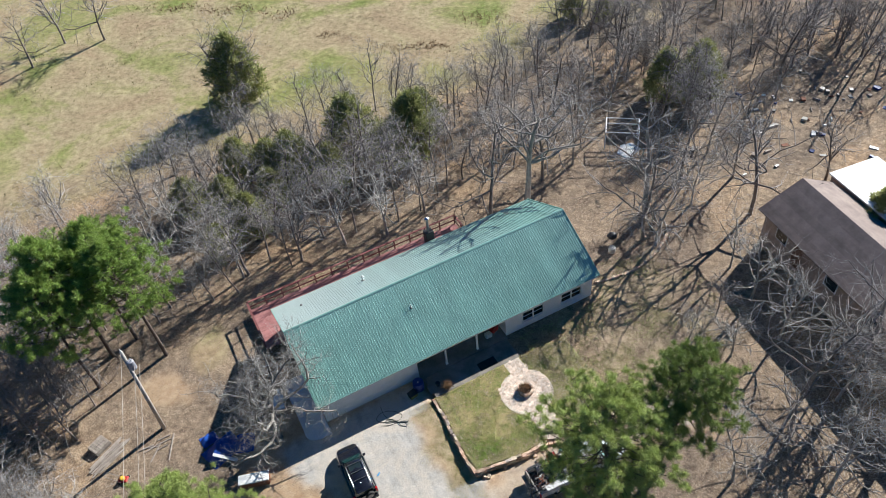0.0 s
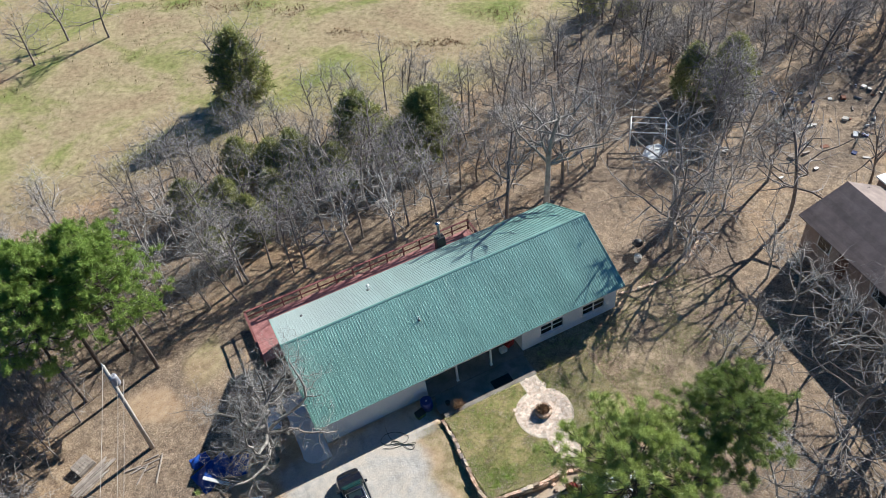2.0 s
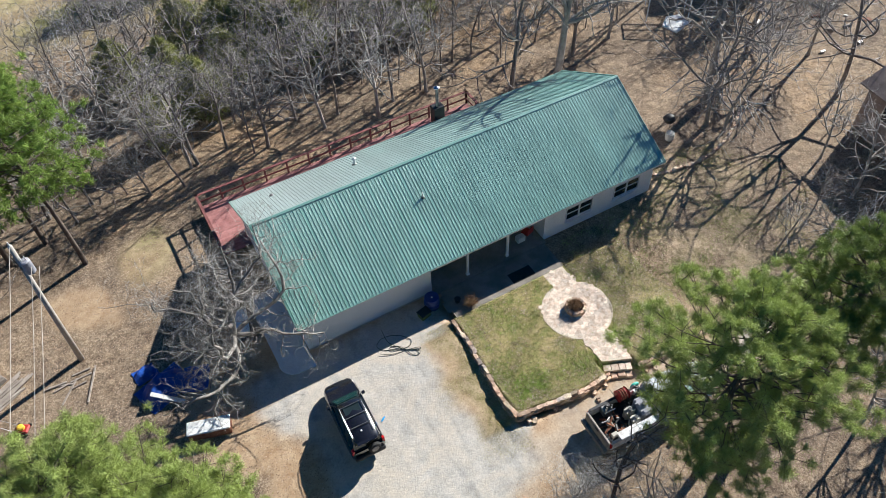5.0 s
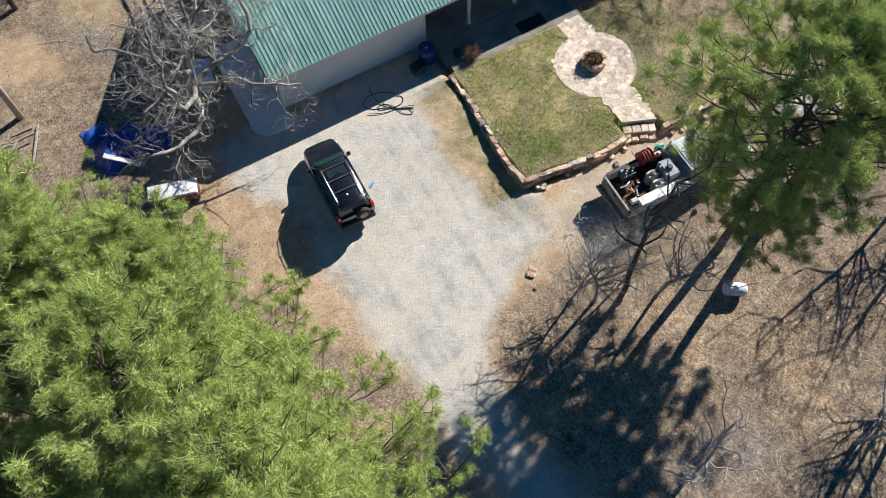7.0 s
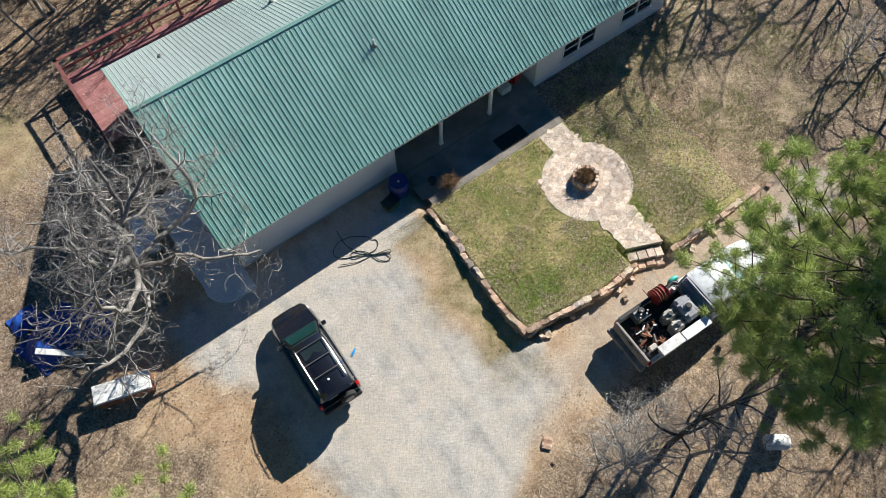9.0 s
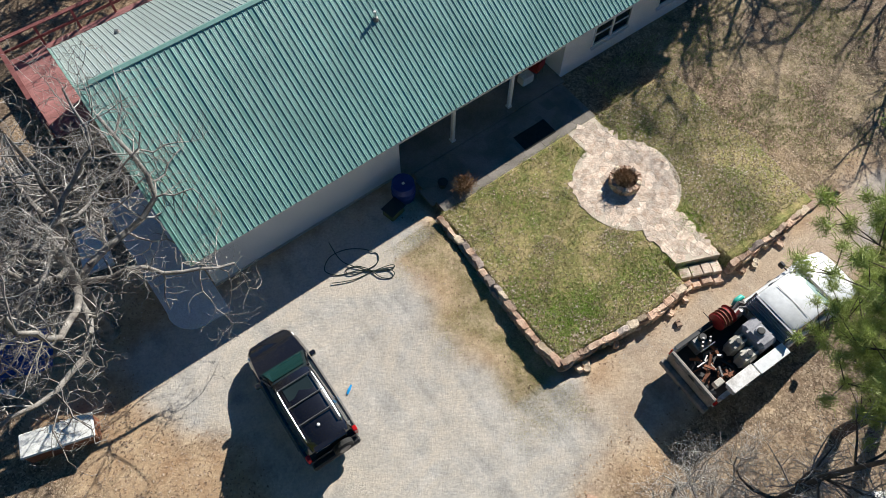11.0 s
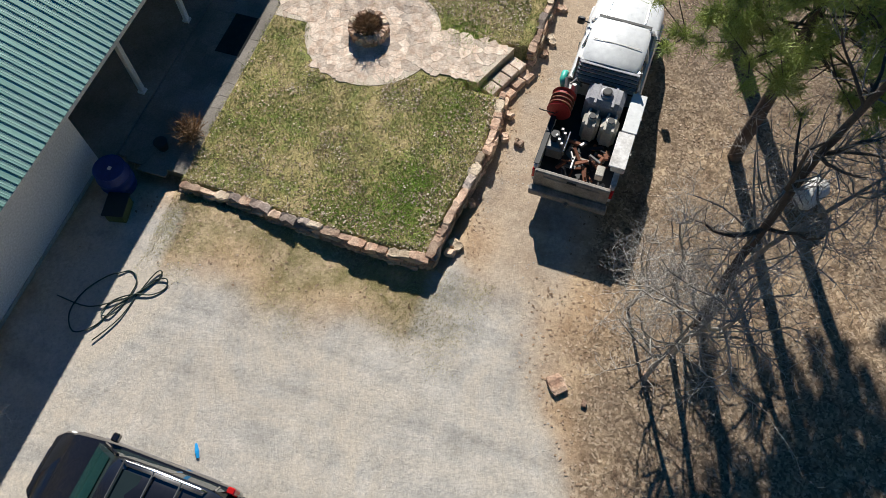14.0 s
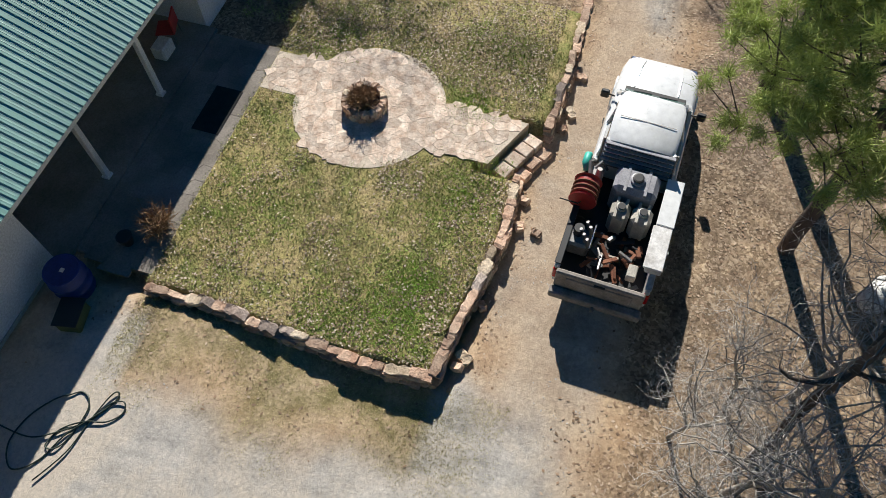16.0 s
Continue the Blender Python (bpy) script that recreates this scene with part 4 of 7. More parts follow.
# ---- grass and fallen leaves ----
M_TUFT = leafy("pasture_tufts", (0.13, 0.115, 0.045), (0.24, 0.20, 0.09), (0.38, 0.32, 0.17), 0.9)
M_DRYGRASS = leafy("dry_grass", (0.27, 0.29, 0.09), (0.45, 0.39, 0.19), (0.60, 0.52, 0.31), 0.85, 0.3)
def scatter(name, n, place, size, mat, label, category, seed, blades=3, flat=False, keep=None):
    """Many small blades or leaves as one mesh. place(r) gives x, y, z."""
    r = np.random.RandomState(seed)
    P = place(r, n)
    if keep is not None:
        P = P[keep(P)]
    n = len(P)
    V, F = [], []
    for k in range(blades):
        a = r.uniform(0, 6.2832, n)
        s = r.uniform(size[0], size[1], n)
        if flat:
            tilt = r.uniform(-0.2, 0.2, (n, 2))
            u = np.stack([np.cos(a), np.sin(a), tilt[:, 0]], 1) * s[:, None]
            w = np.stack([-np.sin(a), np.cos(a), tilt[:, 1]], 1) * (s * 0.6)[:, None]
            c = P + np.array([0, 0, 0.010])
            quad = np.stack([c - u, c - w * 0.9, c + u, c + w], 1).reshape(-1, 3)
            o = sum(len(v) for v in V)
            i = np.arange(n) * 4 + o
            V.append(quad)
            F += [np.stack([i, i + 1, i + 2], 1), np.stack([i, i + 2, i + 3], 1)]
        else:
            off = r.uniform(-0.05, 0.05, (n, 2))
            base = P + np.concatenate([off, np.zeros((n, 1))], 1)
            lean = r.uniform(0.2, 1.0, n) * s
            wdt = 0.09 * s + 0.004
            side = np.stack([-np.sin(a) * wdt, np.cos(a) * wdt, 0 * a], 1)
            tip = base + np.stack([np.cos(a) * lean, np.sin(a) * lean, s * 0.75], 1)
            o = sum(len(v) for v in V)
            i = np.arange(n) * 3 + o
            V.append(np.stack([base - side, base + side, tip], 1).reshape(-1, 3))
            F.append(np.stack([i, i + 1, i + 2], 1))
    me = tri_mesh(name, np.concatenate(V), np.concatenate(F), mat)
    return solo(name, me, [], label, category, kind="stuff")


def over_lawn(r, n):
    x, y = r.uniform(LAWN[0], LAWN[1], n), r.uniform(-9.4, LAWN[3] + 0.11, n)
    patch = 0.5 + 0.5 * wob(x, y, 1.3, 3.1) + 0.45 * wob(x, y, 3.9, 1.1) + 0.3 * wob(x, y, 9.0, 2.0)
    ok = r.uniform(0, 1, n) < (0.12 + 0.8 * patch) * (1 - 0.9 * sstep(16.5, 20.2, x))
    x, y = x[ok], y[ok]
    inside = in_lawn(x, y, 0.04)
    x, y = x[inside], y[inside]
    jx, jy = r.normal(0, 0.07, len(x)), r.normal(0, 0.07, len(x))
    keep = np.array([not on_flags(a + da, b + db) and not (path_end(a, b) < 0.25 and 13.15 < a < 15.05) for a, b, da, db in zip(x, y, jx, jy)])
    x, y = x[keep], y[keep]
    return np.stack([x, y, np.where(y > LAWN[3], 0.086, lawn_top(x, y))], 1)


def over_leaves(r, n):
    x, y = r.uniform(-17, 40, n), r.uniform(-22, 17, n)
    out = (lane(x, y) < 0.25 + r.uniform(-0.6, 0.3, n)) & ~((x > -0.5) & (x < 24.6) & (y > -0.2) & (y < 11.3)) & ~((x > LAWN[0] - 0.1) & (x < LAWN[1] - 1.2) & (y > LAWN[2] - 0.1) & (y < 0)) & ~((x > 5.0) & (x < 8.0) & (y > -10.4) & (y < -1.8) & (r.uniform(0, 1, n) < 0.8))
    x, y = x[out], y[out]
    return np.stack([x, y, fall(x, y)], 1)


def leaves_on_lawn(r, n):
    x, y = r.uniform(LAWN[0] + 0.1, LAWN[1], n), r.uniform(LAWN[2] + 0.1, LAWN[3], n)
    free = np.array([not on_flags(a, b) and not (path_end(a, b) < 0.25 and 13.15 < a < 15.05) for a, b in zip(x, y)])
    x, y = x[free], y[free]
    P = np.stack([x, y, lawn_top(x, y)], 1)
    x, y = P[:, 0], P[:, 1]
    edge = np.clip(np.minimum(x - lawn_west(y), y - lawn_south(x)), 0, 6)
    ok = in_lawn(x, y, 0.05) & (r.uniform(0, 1, len(P)) < np.exp(-edge * 1.3) * 0.7 + 0.12 + 0.8 * (np.hypot(x - 12.4, y + 6.4) < 0.6) + 0.9 * (x > 15.6) + 0.5 * (wob(x, y, 1.7, 5.5) > 0.5) + 0.25 * (wob(x, y, 4.6, 2.5) > 0.5))
    return P[ok] + np.array([0, 0, 0.03])


def over_verge(r, n):
    x, y = r.uniform(5.0, 8.0, n), r.uniform(-10.4, -1.8, n)
    ok = (r.uniform(-0.9, 0.9, n) + 0.9 * wob(x, y, 1.1, 6.0) + (x - 6.4) * 0.7 > 0.35) & (x < 7.85)
    x, y = x[ok], y[ok]
    return np.stack([x, y, fall(x, y)], 1)


def over_rough(r, n):
    """Weedy tufts on the rough ground beyond the lawn's far end."""
    x, y = r.uniform(16.5, 33, n), r.uniform(-9.0, 3.0, n)
    ok = (wob(x, y, 0.8, 4.0) + 0.7 * wob(x, y, 2.3, 1.0) + r.uniform(-0.6, 0.6, n) - 0.05 * (x - 22) > 0.1) & ~((x < 24.8) & (y > -0.1))
    x, y = x[ok], y[ok]
    return np.stack([x, y, np.where((x < LAWN[1]) & (y < LAWN[3]), np.maximum(lawn_top(x, y), fall(x, y)), fall(x, y))], 1)


scatter("rough_grass", 42000, over_rough, (0.03, 0.11), M_GRASS, "weedy tufts on the rough ground beyond the lawn", "grass", 41, 3)
scatter("lawn_grass", 64000, over_lawn, (0.025, 0.065), M_GRASS, "short patchy winter grass blades", "grass", 1, 3)
scatter("verge_grass", 30000, over_verge, (0.015, 0.035), M_DRYGRASS, "thin dry grass beside the stone wall", "grass", 2, 3)
scatter("lawn_leaves", 30000, leaves_on_lawn, (0.016, 0.042), M_LAWNLEAF, "brown leaves fallen on the lawn", "leaves", 3, 1, True)
scatter("fallen_leaves", 190000, over_leaves, (0.02, 0.055), M_LEAF, "brown leaf litter under the trees", "leaves", 4, 1, True)


M_CLOVER = leafy("green_weeds", (0.15, 0.27, 0.03), (0.25, 0.40, 0.055), (0.38, 0.50, 0.12), 0.7, 0.25, 3.0)


def over_clumps(r, n):
    """Green weeds in clumps about the lawn."""
    c = np.array([(8.9, -7.7), (9.3, -8.3), (8.5, -6.1), (8.7, -7.1), (10.6, -3.1), (9.9, -7.6), (15.1, -7.4), (17.2, -7.6), (16.6, -3.2), (12.6, -8.2), (11.9, -7.9)])
    k = r.randint(0, len(c), n)
    p = c[k] + r.normal(0, 0.42, (n, 2)) * (0.6 + r.uniform(0, 1.2, (len(c), 1))[k])
    x, y = p[:, 0], p[:, 1]
    ok = in_lawn(x, y, 0.12) & (y < LAWN[3] - 0.1)
    x, y = x[ok], y[ok]
    return np.stack([x, y, lawn_top(x, y)], 1)


scatter("lawn_weeds", 8000, over_clumps, (0.03, 0.08), M_CLOVER, "bright green weeds in clumps in the lawn", "weeds", 33, 3)


def over_gravel(r, n):
    x, y = r.uniform(-6, 22, n), r.uniform(-24, 0, n)
    ok = (lane(x, y) > 0.1) & ~((x > LAWN[0] - 0.2) & (y > LAWN[2] - 0.2))
    x, y = x[ok], y[ok]
    return np.stack([x, y, fall(x, y) - 0.01], 1)


scatter("gravel_stones", 9000, over_gravel, (0.012, 0.035), M_CONC, "loose pale gravel on the drive", "gravel", 6, 1, True)


# ---- vehicles ----
def ring_x(x, half, zs, round_top=0.0):
    """A closed cross-section at x: list of (half-width factor, height)."""
    pts = [(half * f, z) for f, z in zs]
    return [(x, -y, z) for y, z in pts] + [(x, y, z) for y, z in reversed(pts)]


def wheel(parent, x, y, r, w, side):
    t = MB()
    prof = [(r * 0.62, -w / 2), (r * 0.92, -w / 2), (r, -w * 0.32), (r, w * 0.32), (r * 0.92, w / 2), (r * 0.62, w / 2)]
    n = 20
    rings = [[(x + p * math.cos(6.2832 * k / n), y + q, r + p * math.sin(6.2832 * k / n)) for p, q in prof] for k in range(n)]
    t.loft(rings + rings[:1], closed=True, caps=False)
    tyre = part("wheel", t, M_RUBBER, parent)
    rim = MB().tube([(x, y + side * w * 0.42, r), (x, y + side * w * 0.30, r)], [r * 0.60, r * 0.62], 16)
    rim.tube([(x, y + side * w * 0.48, r), (x, y + side * w * 0.40, r)], [r * 0.14, r * 0.2], 10)
    for k in range(5):
        a = 6.2832 * k / 5
        rim.tube([(x, y + side * w * 0.46, r), (x + r * 0.56 * math.cos(a), y + side * w * 0.46, r + r * 0.56 * math.sin(a))], [r * 0.09, r * 0.07], 6)
    part("rim", rim, M_CHROME, tyre)


def build_suv(m):
    """A small sport-utility: length 4.45 along +x (nose), width 1.75, height 1.70."""
    car = thing("suv", m, "glossy black sport-utility car with roof rails and rear spare wheel", "car")
    low = MB()
    prof = [(0.80, 0.26), (0.97, 0.32), (1.0, 0.55), (0.985, 0.82), (0.93, 0.93)]
    st = [(-2.12, 0.78, [(0.8, 0.42), (0.94, 0.45), (1, 0.58), (1, 0.82), (0.95, 0.95)]), (-2.0, 0.89, prof), (-1.2, 0.905, prof), (0.55, 0.905, prof), (1.05, 0.90, [(0.8, 0.26), (0.97, 0.32), (1, 0.55), (0.985, 0.80), (0.90, 0.95)]),
          (1.6, 0.88, [(0.8, 0.26), (0.97, 0.32), (1, 0.55), (0.97, 0.76), (0.86, 0.89)]), (1.98, 0.80, [(0.8, 0.28), (0.96, 0.34), (1, 0.5), (0.96, 0.68), (0.84, 0.80)]), (2.16, 0.68, [(0.8, 0.32), (0.96, 0.38), (1, 0.48), (0.96, 0.60), (0.84, 0.68)])]
    low.loft([ring_x(x, h, z) for x, h, z in st])
    soft(part("body", low, M_BLACK, car), 50)
    cabin = MB()
    top = [(-2.02, 0.80, 0.94, 0.80), (-1.86, 0.80, 1.52, 0.62), (-1.7, 0.80, 1.62, 0.61), (-0.6, 0.80, 1.68, 0.62), (0.15, 0.79, 1.64, 0.60), (0.38, 0.79, 1.56, 0.58), (1.08, 0.77, 0.95, 0.72)]
    cabin.loft([[(x, -w, 0.93), (x, -wt - 0.03, zt - 0.08 if zt > 1.2 else zt), (x, -wt + 0.08, zt), (x, wt - 0.08, zt), (x, wt + 0.03, zt - 0.08 if zt > 1.2 else zt), (x, w, 0.93)] for x, w, zt, wt in top])
    soft(part("cabin", cabin, M_CARGLASS, car, "dark tinted glasshouse"), 35)
    rf = MB()
    rf.loft([[(x, -w, z - 0.05), (x, -w + 0.06, z + 0.012), (x, 0, z + 0.03), (x, w - 0.06, z + 0.012), (x, w, z - 0.05), (x, w - 0.04, z - 0.06), (x, -w + 0.04, z - 0.06)] for x, w, z in ((-2.06, 0.60, 1.56), (-1.8, 0.65, 1.62), (-0.6, 0.66, 1.685), (0.12, 0.64, 1.65), (0.3, 0.61, 1.60))])
    roof_p = soft(part("roof", rf, M_BLACK, car), 50)
    part("sunroof", MB().box(-0.45, 0.02, -0.42, 0.42, 1.685, 1.70, bevel=0.006), M_CARGLASS, roof_p)
    part("roof_dot", MB().tube([(-1.5, 0.05, 1.67), (-1.5, 0.05, 1.70), (-1.5, 0.05, 1.71)], [0.05, 0.045, 0.02], 10), M_WHITEPLASTIC, roof_p)
    for s in (-1, 1):
        rail = MB().tube([(-1.75, s * 0.58, 1.63), (-1.65, s * 0.58, 1.72), (-0.6, s * 0.585, 1.775), (0.0, s * 0.57, 1.74), (0.12, s * 0.57, 1.66)], 0.017, 8)
        part("roof_rail", rail, M_CHROME, roof_p)
        for x0, x1 in ((0.93, 0.28), (-0.85, -0.85), (-1.7, -1.85)):
            part("pillar", MB().tube([(x0, s * 0.775, 0.96), (x1, s * 0.635, 1.58)], 0.035, 6), M_BLACK, car)
        part("tail_light", MB().box(-2.1, -1.93, s * 0.78 - 0.07, s * 0.78 + 0.07, 0.82, 1.18, bevel=0.02), M_REDLENS, car)
        part("headlight", MB().loft([[(1.86, s * 0.56, 0.815), (1.98, s * 0.55, 0.76), (2.07, s * 0.52, 0.66)], [(1.72, s * 0.80, 0.80), (1.86, s * 0.80, 0.74), (2.0, s * 0.74, 0.62)]], closed=False).loft([[(1.86, s * 0.56, 0.80), (1.98, s * 0.55, 0.745), (2.05, s * 0.52, 0.65)], [(1.72, s * 0.80, 0.785), (1.86, s * 0.80, 0.725), (1.98, s * 0.74, 0.61)]], closed=False), M_WHITEPLASTIC, car, "clear headlight lens")
        mirror = MB().box(0.68, 0.84, s * 0.95 - 0.09, s * 0.95 + 0.09, 0.96, 1.12, bevel=0.03)
        part("mirror", mirror, M_BLACK, car)
        part("side_trim", MB().box(-1.5, 1.2, s * 0.912 - 0.012, s * 0.912 + 0.012, 0.5, 0.58), M_STEEL, car)
        for x in (-1.3, 1.32):
            wheel(car, x, s * 0.76, 0.34, 0.22, s)
    for x in (-1.25, -0.65, 0.0):
        part("cross_bar", MB().tube([(x, -0.58, 1.755), (x, 0.58, 1.755)], 0.018, 6), M_STEEL, roof_p)
    part("spoiler", MB().box(-2.14, -1.96, -0.52, 0.52, 1.54, 1.60, bevel=0.02), M_BLACK, car)
    part("front_bumper", MB().box(2.0, 2.23, -0.62, 0.62, 0.32, 0.52, bevel=0.05), M_BLACKPLASTIC, car)
    part("grille", MB().box(2.06, 2.19, -0.35, 0.35, 0.54, 0.68, bevel=0.02), M_CHROME, car)
    part("rear_bumper", MB().box(-2.26, -2.05, -0.8, 0.8, 0.36, 0.58, bevel=0.05), M_BLACKPLASTIC, car)
    sp = MB().tube([(-2.13, -0.25, 0.98), (-2.15, -0.25, 0.98), (-2.30, -0.25, 0.98), (-2.34, -0.25, 0.98)], [0.25, 0.32, 0.32, 0.26], 20)
    spare = part("spare_wheel", sp, M_RUBBER, car, "rear-mounted spare wheel")
    part("rim", MB().tube([(-2.335, -0.25, 0.98), (-2.36, -0.25, 0.98)], [0.2, 0.17], 16), M_STEEL, spare)
    for s in (-0.3, 0.3):
        part("wiper", MB().tube([(1.0, s - 0.25, 1.0), (0.8, s + 0.2, 1.19)], 0.012, 5), M_BLACKPLASTIC, car)
    part("windscreen", MB().loft([[(0.42, -0.53, 1.565), (0.42, 0.53, 1.565), (0.41, 0.53, 1.55), (0.41, -0.53, 1.55)], [(1.04, -0.66, 1.025), (1.04, 0.66, 1.025), (1.03, 0.66, 1.01), (1.03, -0.66, 1.01)]]), M_WINDSCREEN, car, "green-tinted windscreen")
    part("dash_paper", MB().box(0.62, 0.78, -0.05, 0.25, 1.245, 1.25, m=Matrix.Identity(4)), M_WHITEPLASTIC, car)
    return car


build_suv(pose(0.63, -4.62, -0.13, 0, 0, 88) @ Matrix.Diagonal((1, 1, 1.06, 1)))


def build_truck(m):
    """A full-size extended-cab pickup with an open work bed, nose to +x."""
    t = thing("pickup_truck", m, "white extended-cab pickup truck with tanks and scrap in its bed", "truck")
    p = [(0.82, 0.5), (0.97, 0.56), (1, 0.8), (0.985, 1.05), (0.95, 1.13)]
    hood = MB()
    hood.loft([ring_x(x, h, z) for x, h, z in ((1.93, 0.97, p), (2.15, 0.97, [(0.82, 0.5), (0.97, 0.56), (1, 0.8), (0.98, 1.06), (0.86, 1.17)]), (2.85, 0.95, [(0.82, 0.5), (0.97, 0.56), (1, 0.8), (0.97, 1.02), (0.84, 1.12)]), (3.2, 0.88, [(0.82, 0.52), (0.97, 0.58), (1, 0.78), (0.96, 0.96), (0.84, 1.03)]), (3.36, 0.74, [(0.82, 0.56), (0.97, 0.6), (1, 0.76), (0.96, 0.88), (0.84, 0.93)]))])
    h = soft(part("hood", hood, M_WHITE, t), 45)
    for s in (-1, 1):
        part("hood_crease", MB().tube([(2.2, s * 0.52, 1.172), (2.85, s * 0.5, 1.13), (3.18, s * 0.44, 1.045)], [0.02, 0.022, 0.012], 6), M_WHITE, h)
    part("cowl", MB().box(2.0, 2.17, -0.72, 0.72, 1.15, 1.185, bevel=0.01), M_BLACKPLASTIC, t)
    cabl = MB()
    cabl.loft([ring_x(x, 0.97, p) for x in (0.0, 1.94)])
    cab = soft(part("cab", cabl, M_WHITE, t), 45)
    gl = MB()
    top = [(0.02, 0.86, 1.13, 0.82), (0.10, 0.86, 1.72, 0.70), (0.2, 0.86, 1.79, 0.68), (1.25, 0.86, 1.83, 0.68), (1.42, 0.86, 1.77, 0.67), (2.08, 0.84, 1.14, 0.78)]
    gl.loft([[(x, -w, 1.12), (x, -wt - 0.03, zt - 0.08 if zt > 1.3 else zt), (x, -wt + 0.1, zt), (x, wt - 0.1, zt), (x, wt + 0.03, zt - 0.08 if zt > 1.3 else zt), (x, w, 1.12)] for x, w, zt, wt in top])
    soft(part("cab_glass", gl, M_CARGLASS, t, "dark tinted cab windows"), 35)
    part("windscreen", MB().loft([[(1.47, -0.60, 1.775), (1.47, 0.60, 1.775), (1.46, 0.60, 1.76), (1.46, -0.60, 1.76)], [(2.04, -0.71, 1.215), (2.04, 0.71, 1.215), (2.03, 0.71, 1.2), (2.03, -0.71, 1.2)]]), M_PALESCREEN, t, "pale green windscreen")
    for s in (-0.32, 0.28):
        part("wiper", MB().tube([(2.05, s - 0.2, 1.22), (1.86, s + 0.22, 1.40)], 0.012, 5), M_BLACKPLASTIC, t)
    rf = MB()
    rf.loft([[(x, -w, z - 0.06), (x, -w + 0.08, z + 0.015), (x, 0, z + 0.035), (x, w - 0.08, z + 0.015), (x, w, z - 0.06), (x, w - 0.05, z - 0.07), (x, -w + 0.05, z - 0.07)] for x, w, z in ((0.06, 0.72, 1.74), (0.2, 0.75, 1.79), (0.75, 0.76, 1.825), (1.22, 0.75, 1.83), (1.46, 0.71, 1.775))])
    rp = soft(part("roof", rf, M_WHITE, t), 50)
    part("roof_seam", MB().box(0.68, 0.70, -0.62, 0.62, 1.858, 1.864), M_STEEL, rp)
    for s in (-1, 1):
        for x0, x1 in ((1.95, 1.40), (1.0, 0.96), (0.06, 0.10)):
            part("pillar", MB().tube([(x0, s * 0.85, 1.14), (x1, s * 0.725, 1.74)], 0.045, 6), M_WHITE, t)
        part("door_seam", MB().box(1.0, 1.015, s * 0.972 - 0.006, s * 0.972 + 0.006, 0.58, 1.1), M_STEEL, cab)
        part("door_handle", MB().box(1.08, 1.22, s * 0.985 - 0.015, s * 0.985 + 0.015, 0.98, 1.02, bevel=0.008), M_BLACKPLASTIC, cab)
        mir = part("mirror", MB().box(1.66, 1.78, s * 1.13 - 0.1, s * 1.13 + 0.1, 1.14, 1.36, bevel=0.03), M_BLACKPLASTIC, t)
        part("mirror_arm", MB().tube([(1.75, s * 0.9, 1.2), (1.73, s * 1.08, 1.24)], 0.02, 6), M_BLACKPLASTIC, mir)
        part("headlight", MB().box(3.2, 3.34, s * 0.70 - 0.14, s * 0.70 + 0.12, 0.8, 0.97, bevel=0.03), M_CHROME, t)
        side = MB().box(-2.86, -0.06, s * 0.95 - 0.05, s * 0.95 + 0.05, 0.52, 1.14, bevel=0.025)
        bs = part("bed_side", side, M_DIRTYWHITE, t)
        part("side_rail", MB().box(-2.8, -0.06, s * 0.95 - 0.07, s * 0.95 + 0.07, 1.142, 1.17, bevel=0.01), M_BLACKPLASTIC if s > 0 else M_DIRTYWHITE, bs)
        part("tail_light", MB().box(-2.9, -2.8, s * 0.95 - 0.06, s * 0.95 + 0.06, 0.72, 1.05, bevel=0.02), M_REDLENS, t)
        for x in (-1.55, 2.45):
            wheel(t, x, s * 0.84, 0.39, 0.26, s)
            arch = MB().tube([(x + 0.47 * math.cos(a), s * 0.975, 0.39 + 0.47 * math.sin(a)) for a in np.linspace(0.1, 3.04, 9)], 0.03, 6)
            part("wheel_arch", arch, M_WHITE, t)
    part("bed_floor", MB().box(-2.86, -0.02, -0.92, 0.92, 0.52, 0.58), M_BLACKPLASTIC, t)
    part("bulkhead", MB().box(-0.06, -0.01, -0.92, 0.92, 0.58, 1.14), M_WHITE, t)
    tg = part("tailgate", MB().box(-3.0, -2.88, -0.93, 0.93, 0.56, 1.16, bevel=0.03), M_DUSTY, t, "dusty grey tailgate")
    part("tailgate_panel", MB().box(-3.025, -2.995, -0.7, 0.7, 0.66, 1.04, bevel=0.012), M_DUSTY, tg)
    part("tailgate_latch", MB().box(-3.035, -3.0, -0.12, 0.12, 1.05, 1.11, bevel=0.01), M_BLACKPLASTIC, tg)
    bp = part("rear_bumper", MB().box(-3.2, -3.0, -0.98, 0.98, 0.42, 0.62, bevel=0.03), M_DUSTY, t)
    part("tow_ball", MB().tube([(-3.28, 0, 0.5), (-3.2, 0, 0.5), (-3.12, 0, 0.5)], [0.04, 0.05, 0.04], 8), M_STEEL, bp)
    part("front_bumper", MB().box(3.3, 3.46, -0.88, 0.88, 0.46, 0.66, bevel=0.04), M_CHROME, t)
    # side box along the right rail and the slatted rack over the rear window
    bx = part("tool_box", MB().box(-2.45, -0.27, -1.10, -0.76, 1.175, 1.38, bevel=0.03), M_DIRTYWHITE, t, "long grimy white side tool box")
    part("lid", MB().box(-1.42, -0.25, -1.12, -0.75, 1.382, 1.41, bevel=0.012), M_WHITE, bx)
    part("lid", MB().box(-2.47, -1.46, -1.10, -0.70, 1.382, 1.425, bevel=0.012), M_DIRTYWHITE, bx)
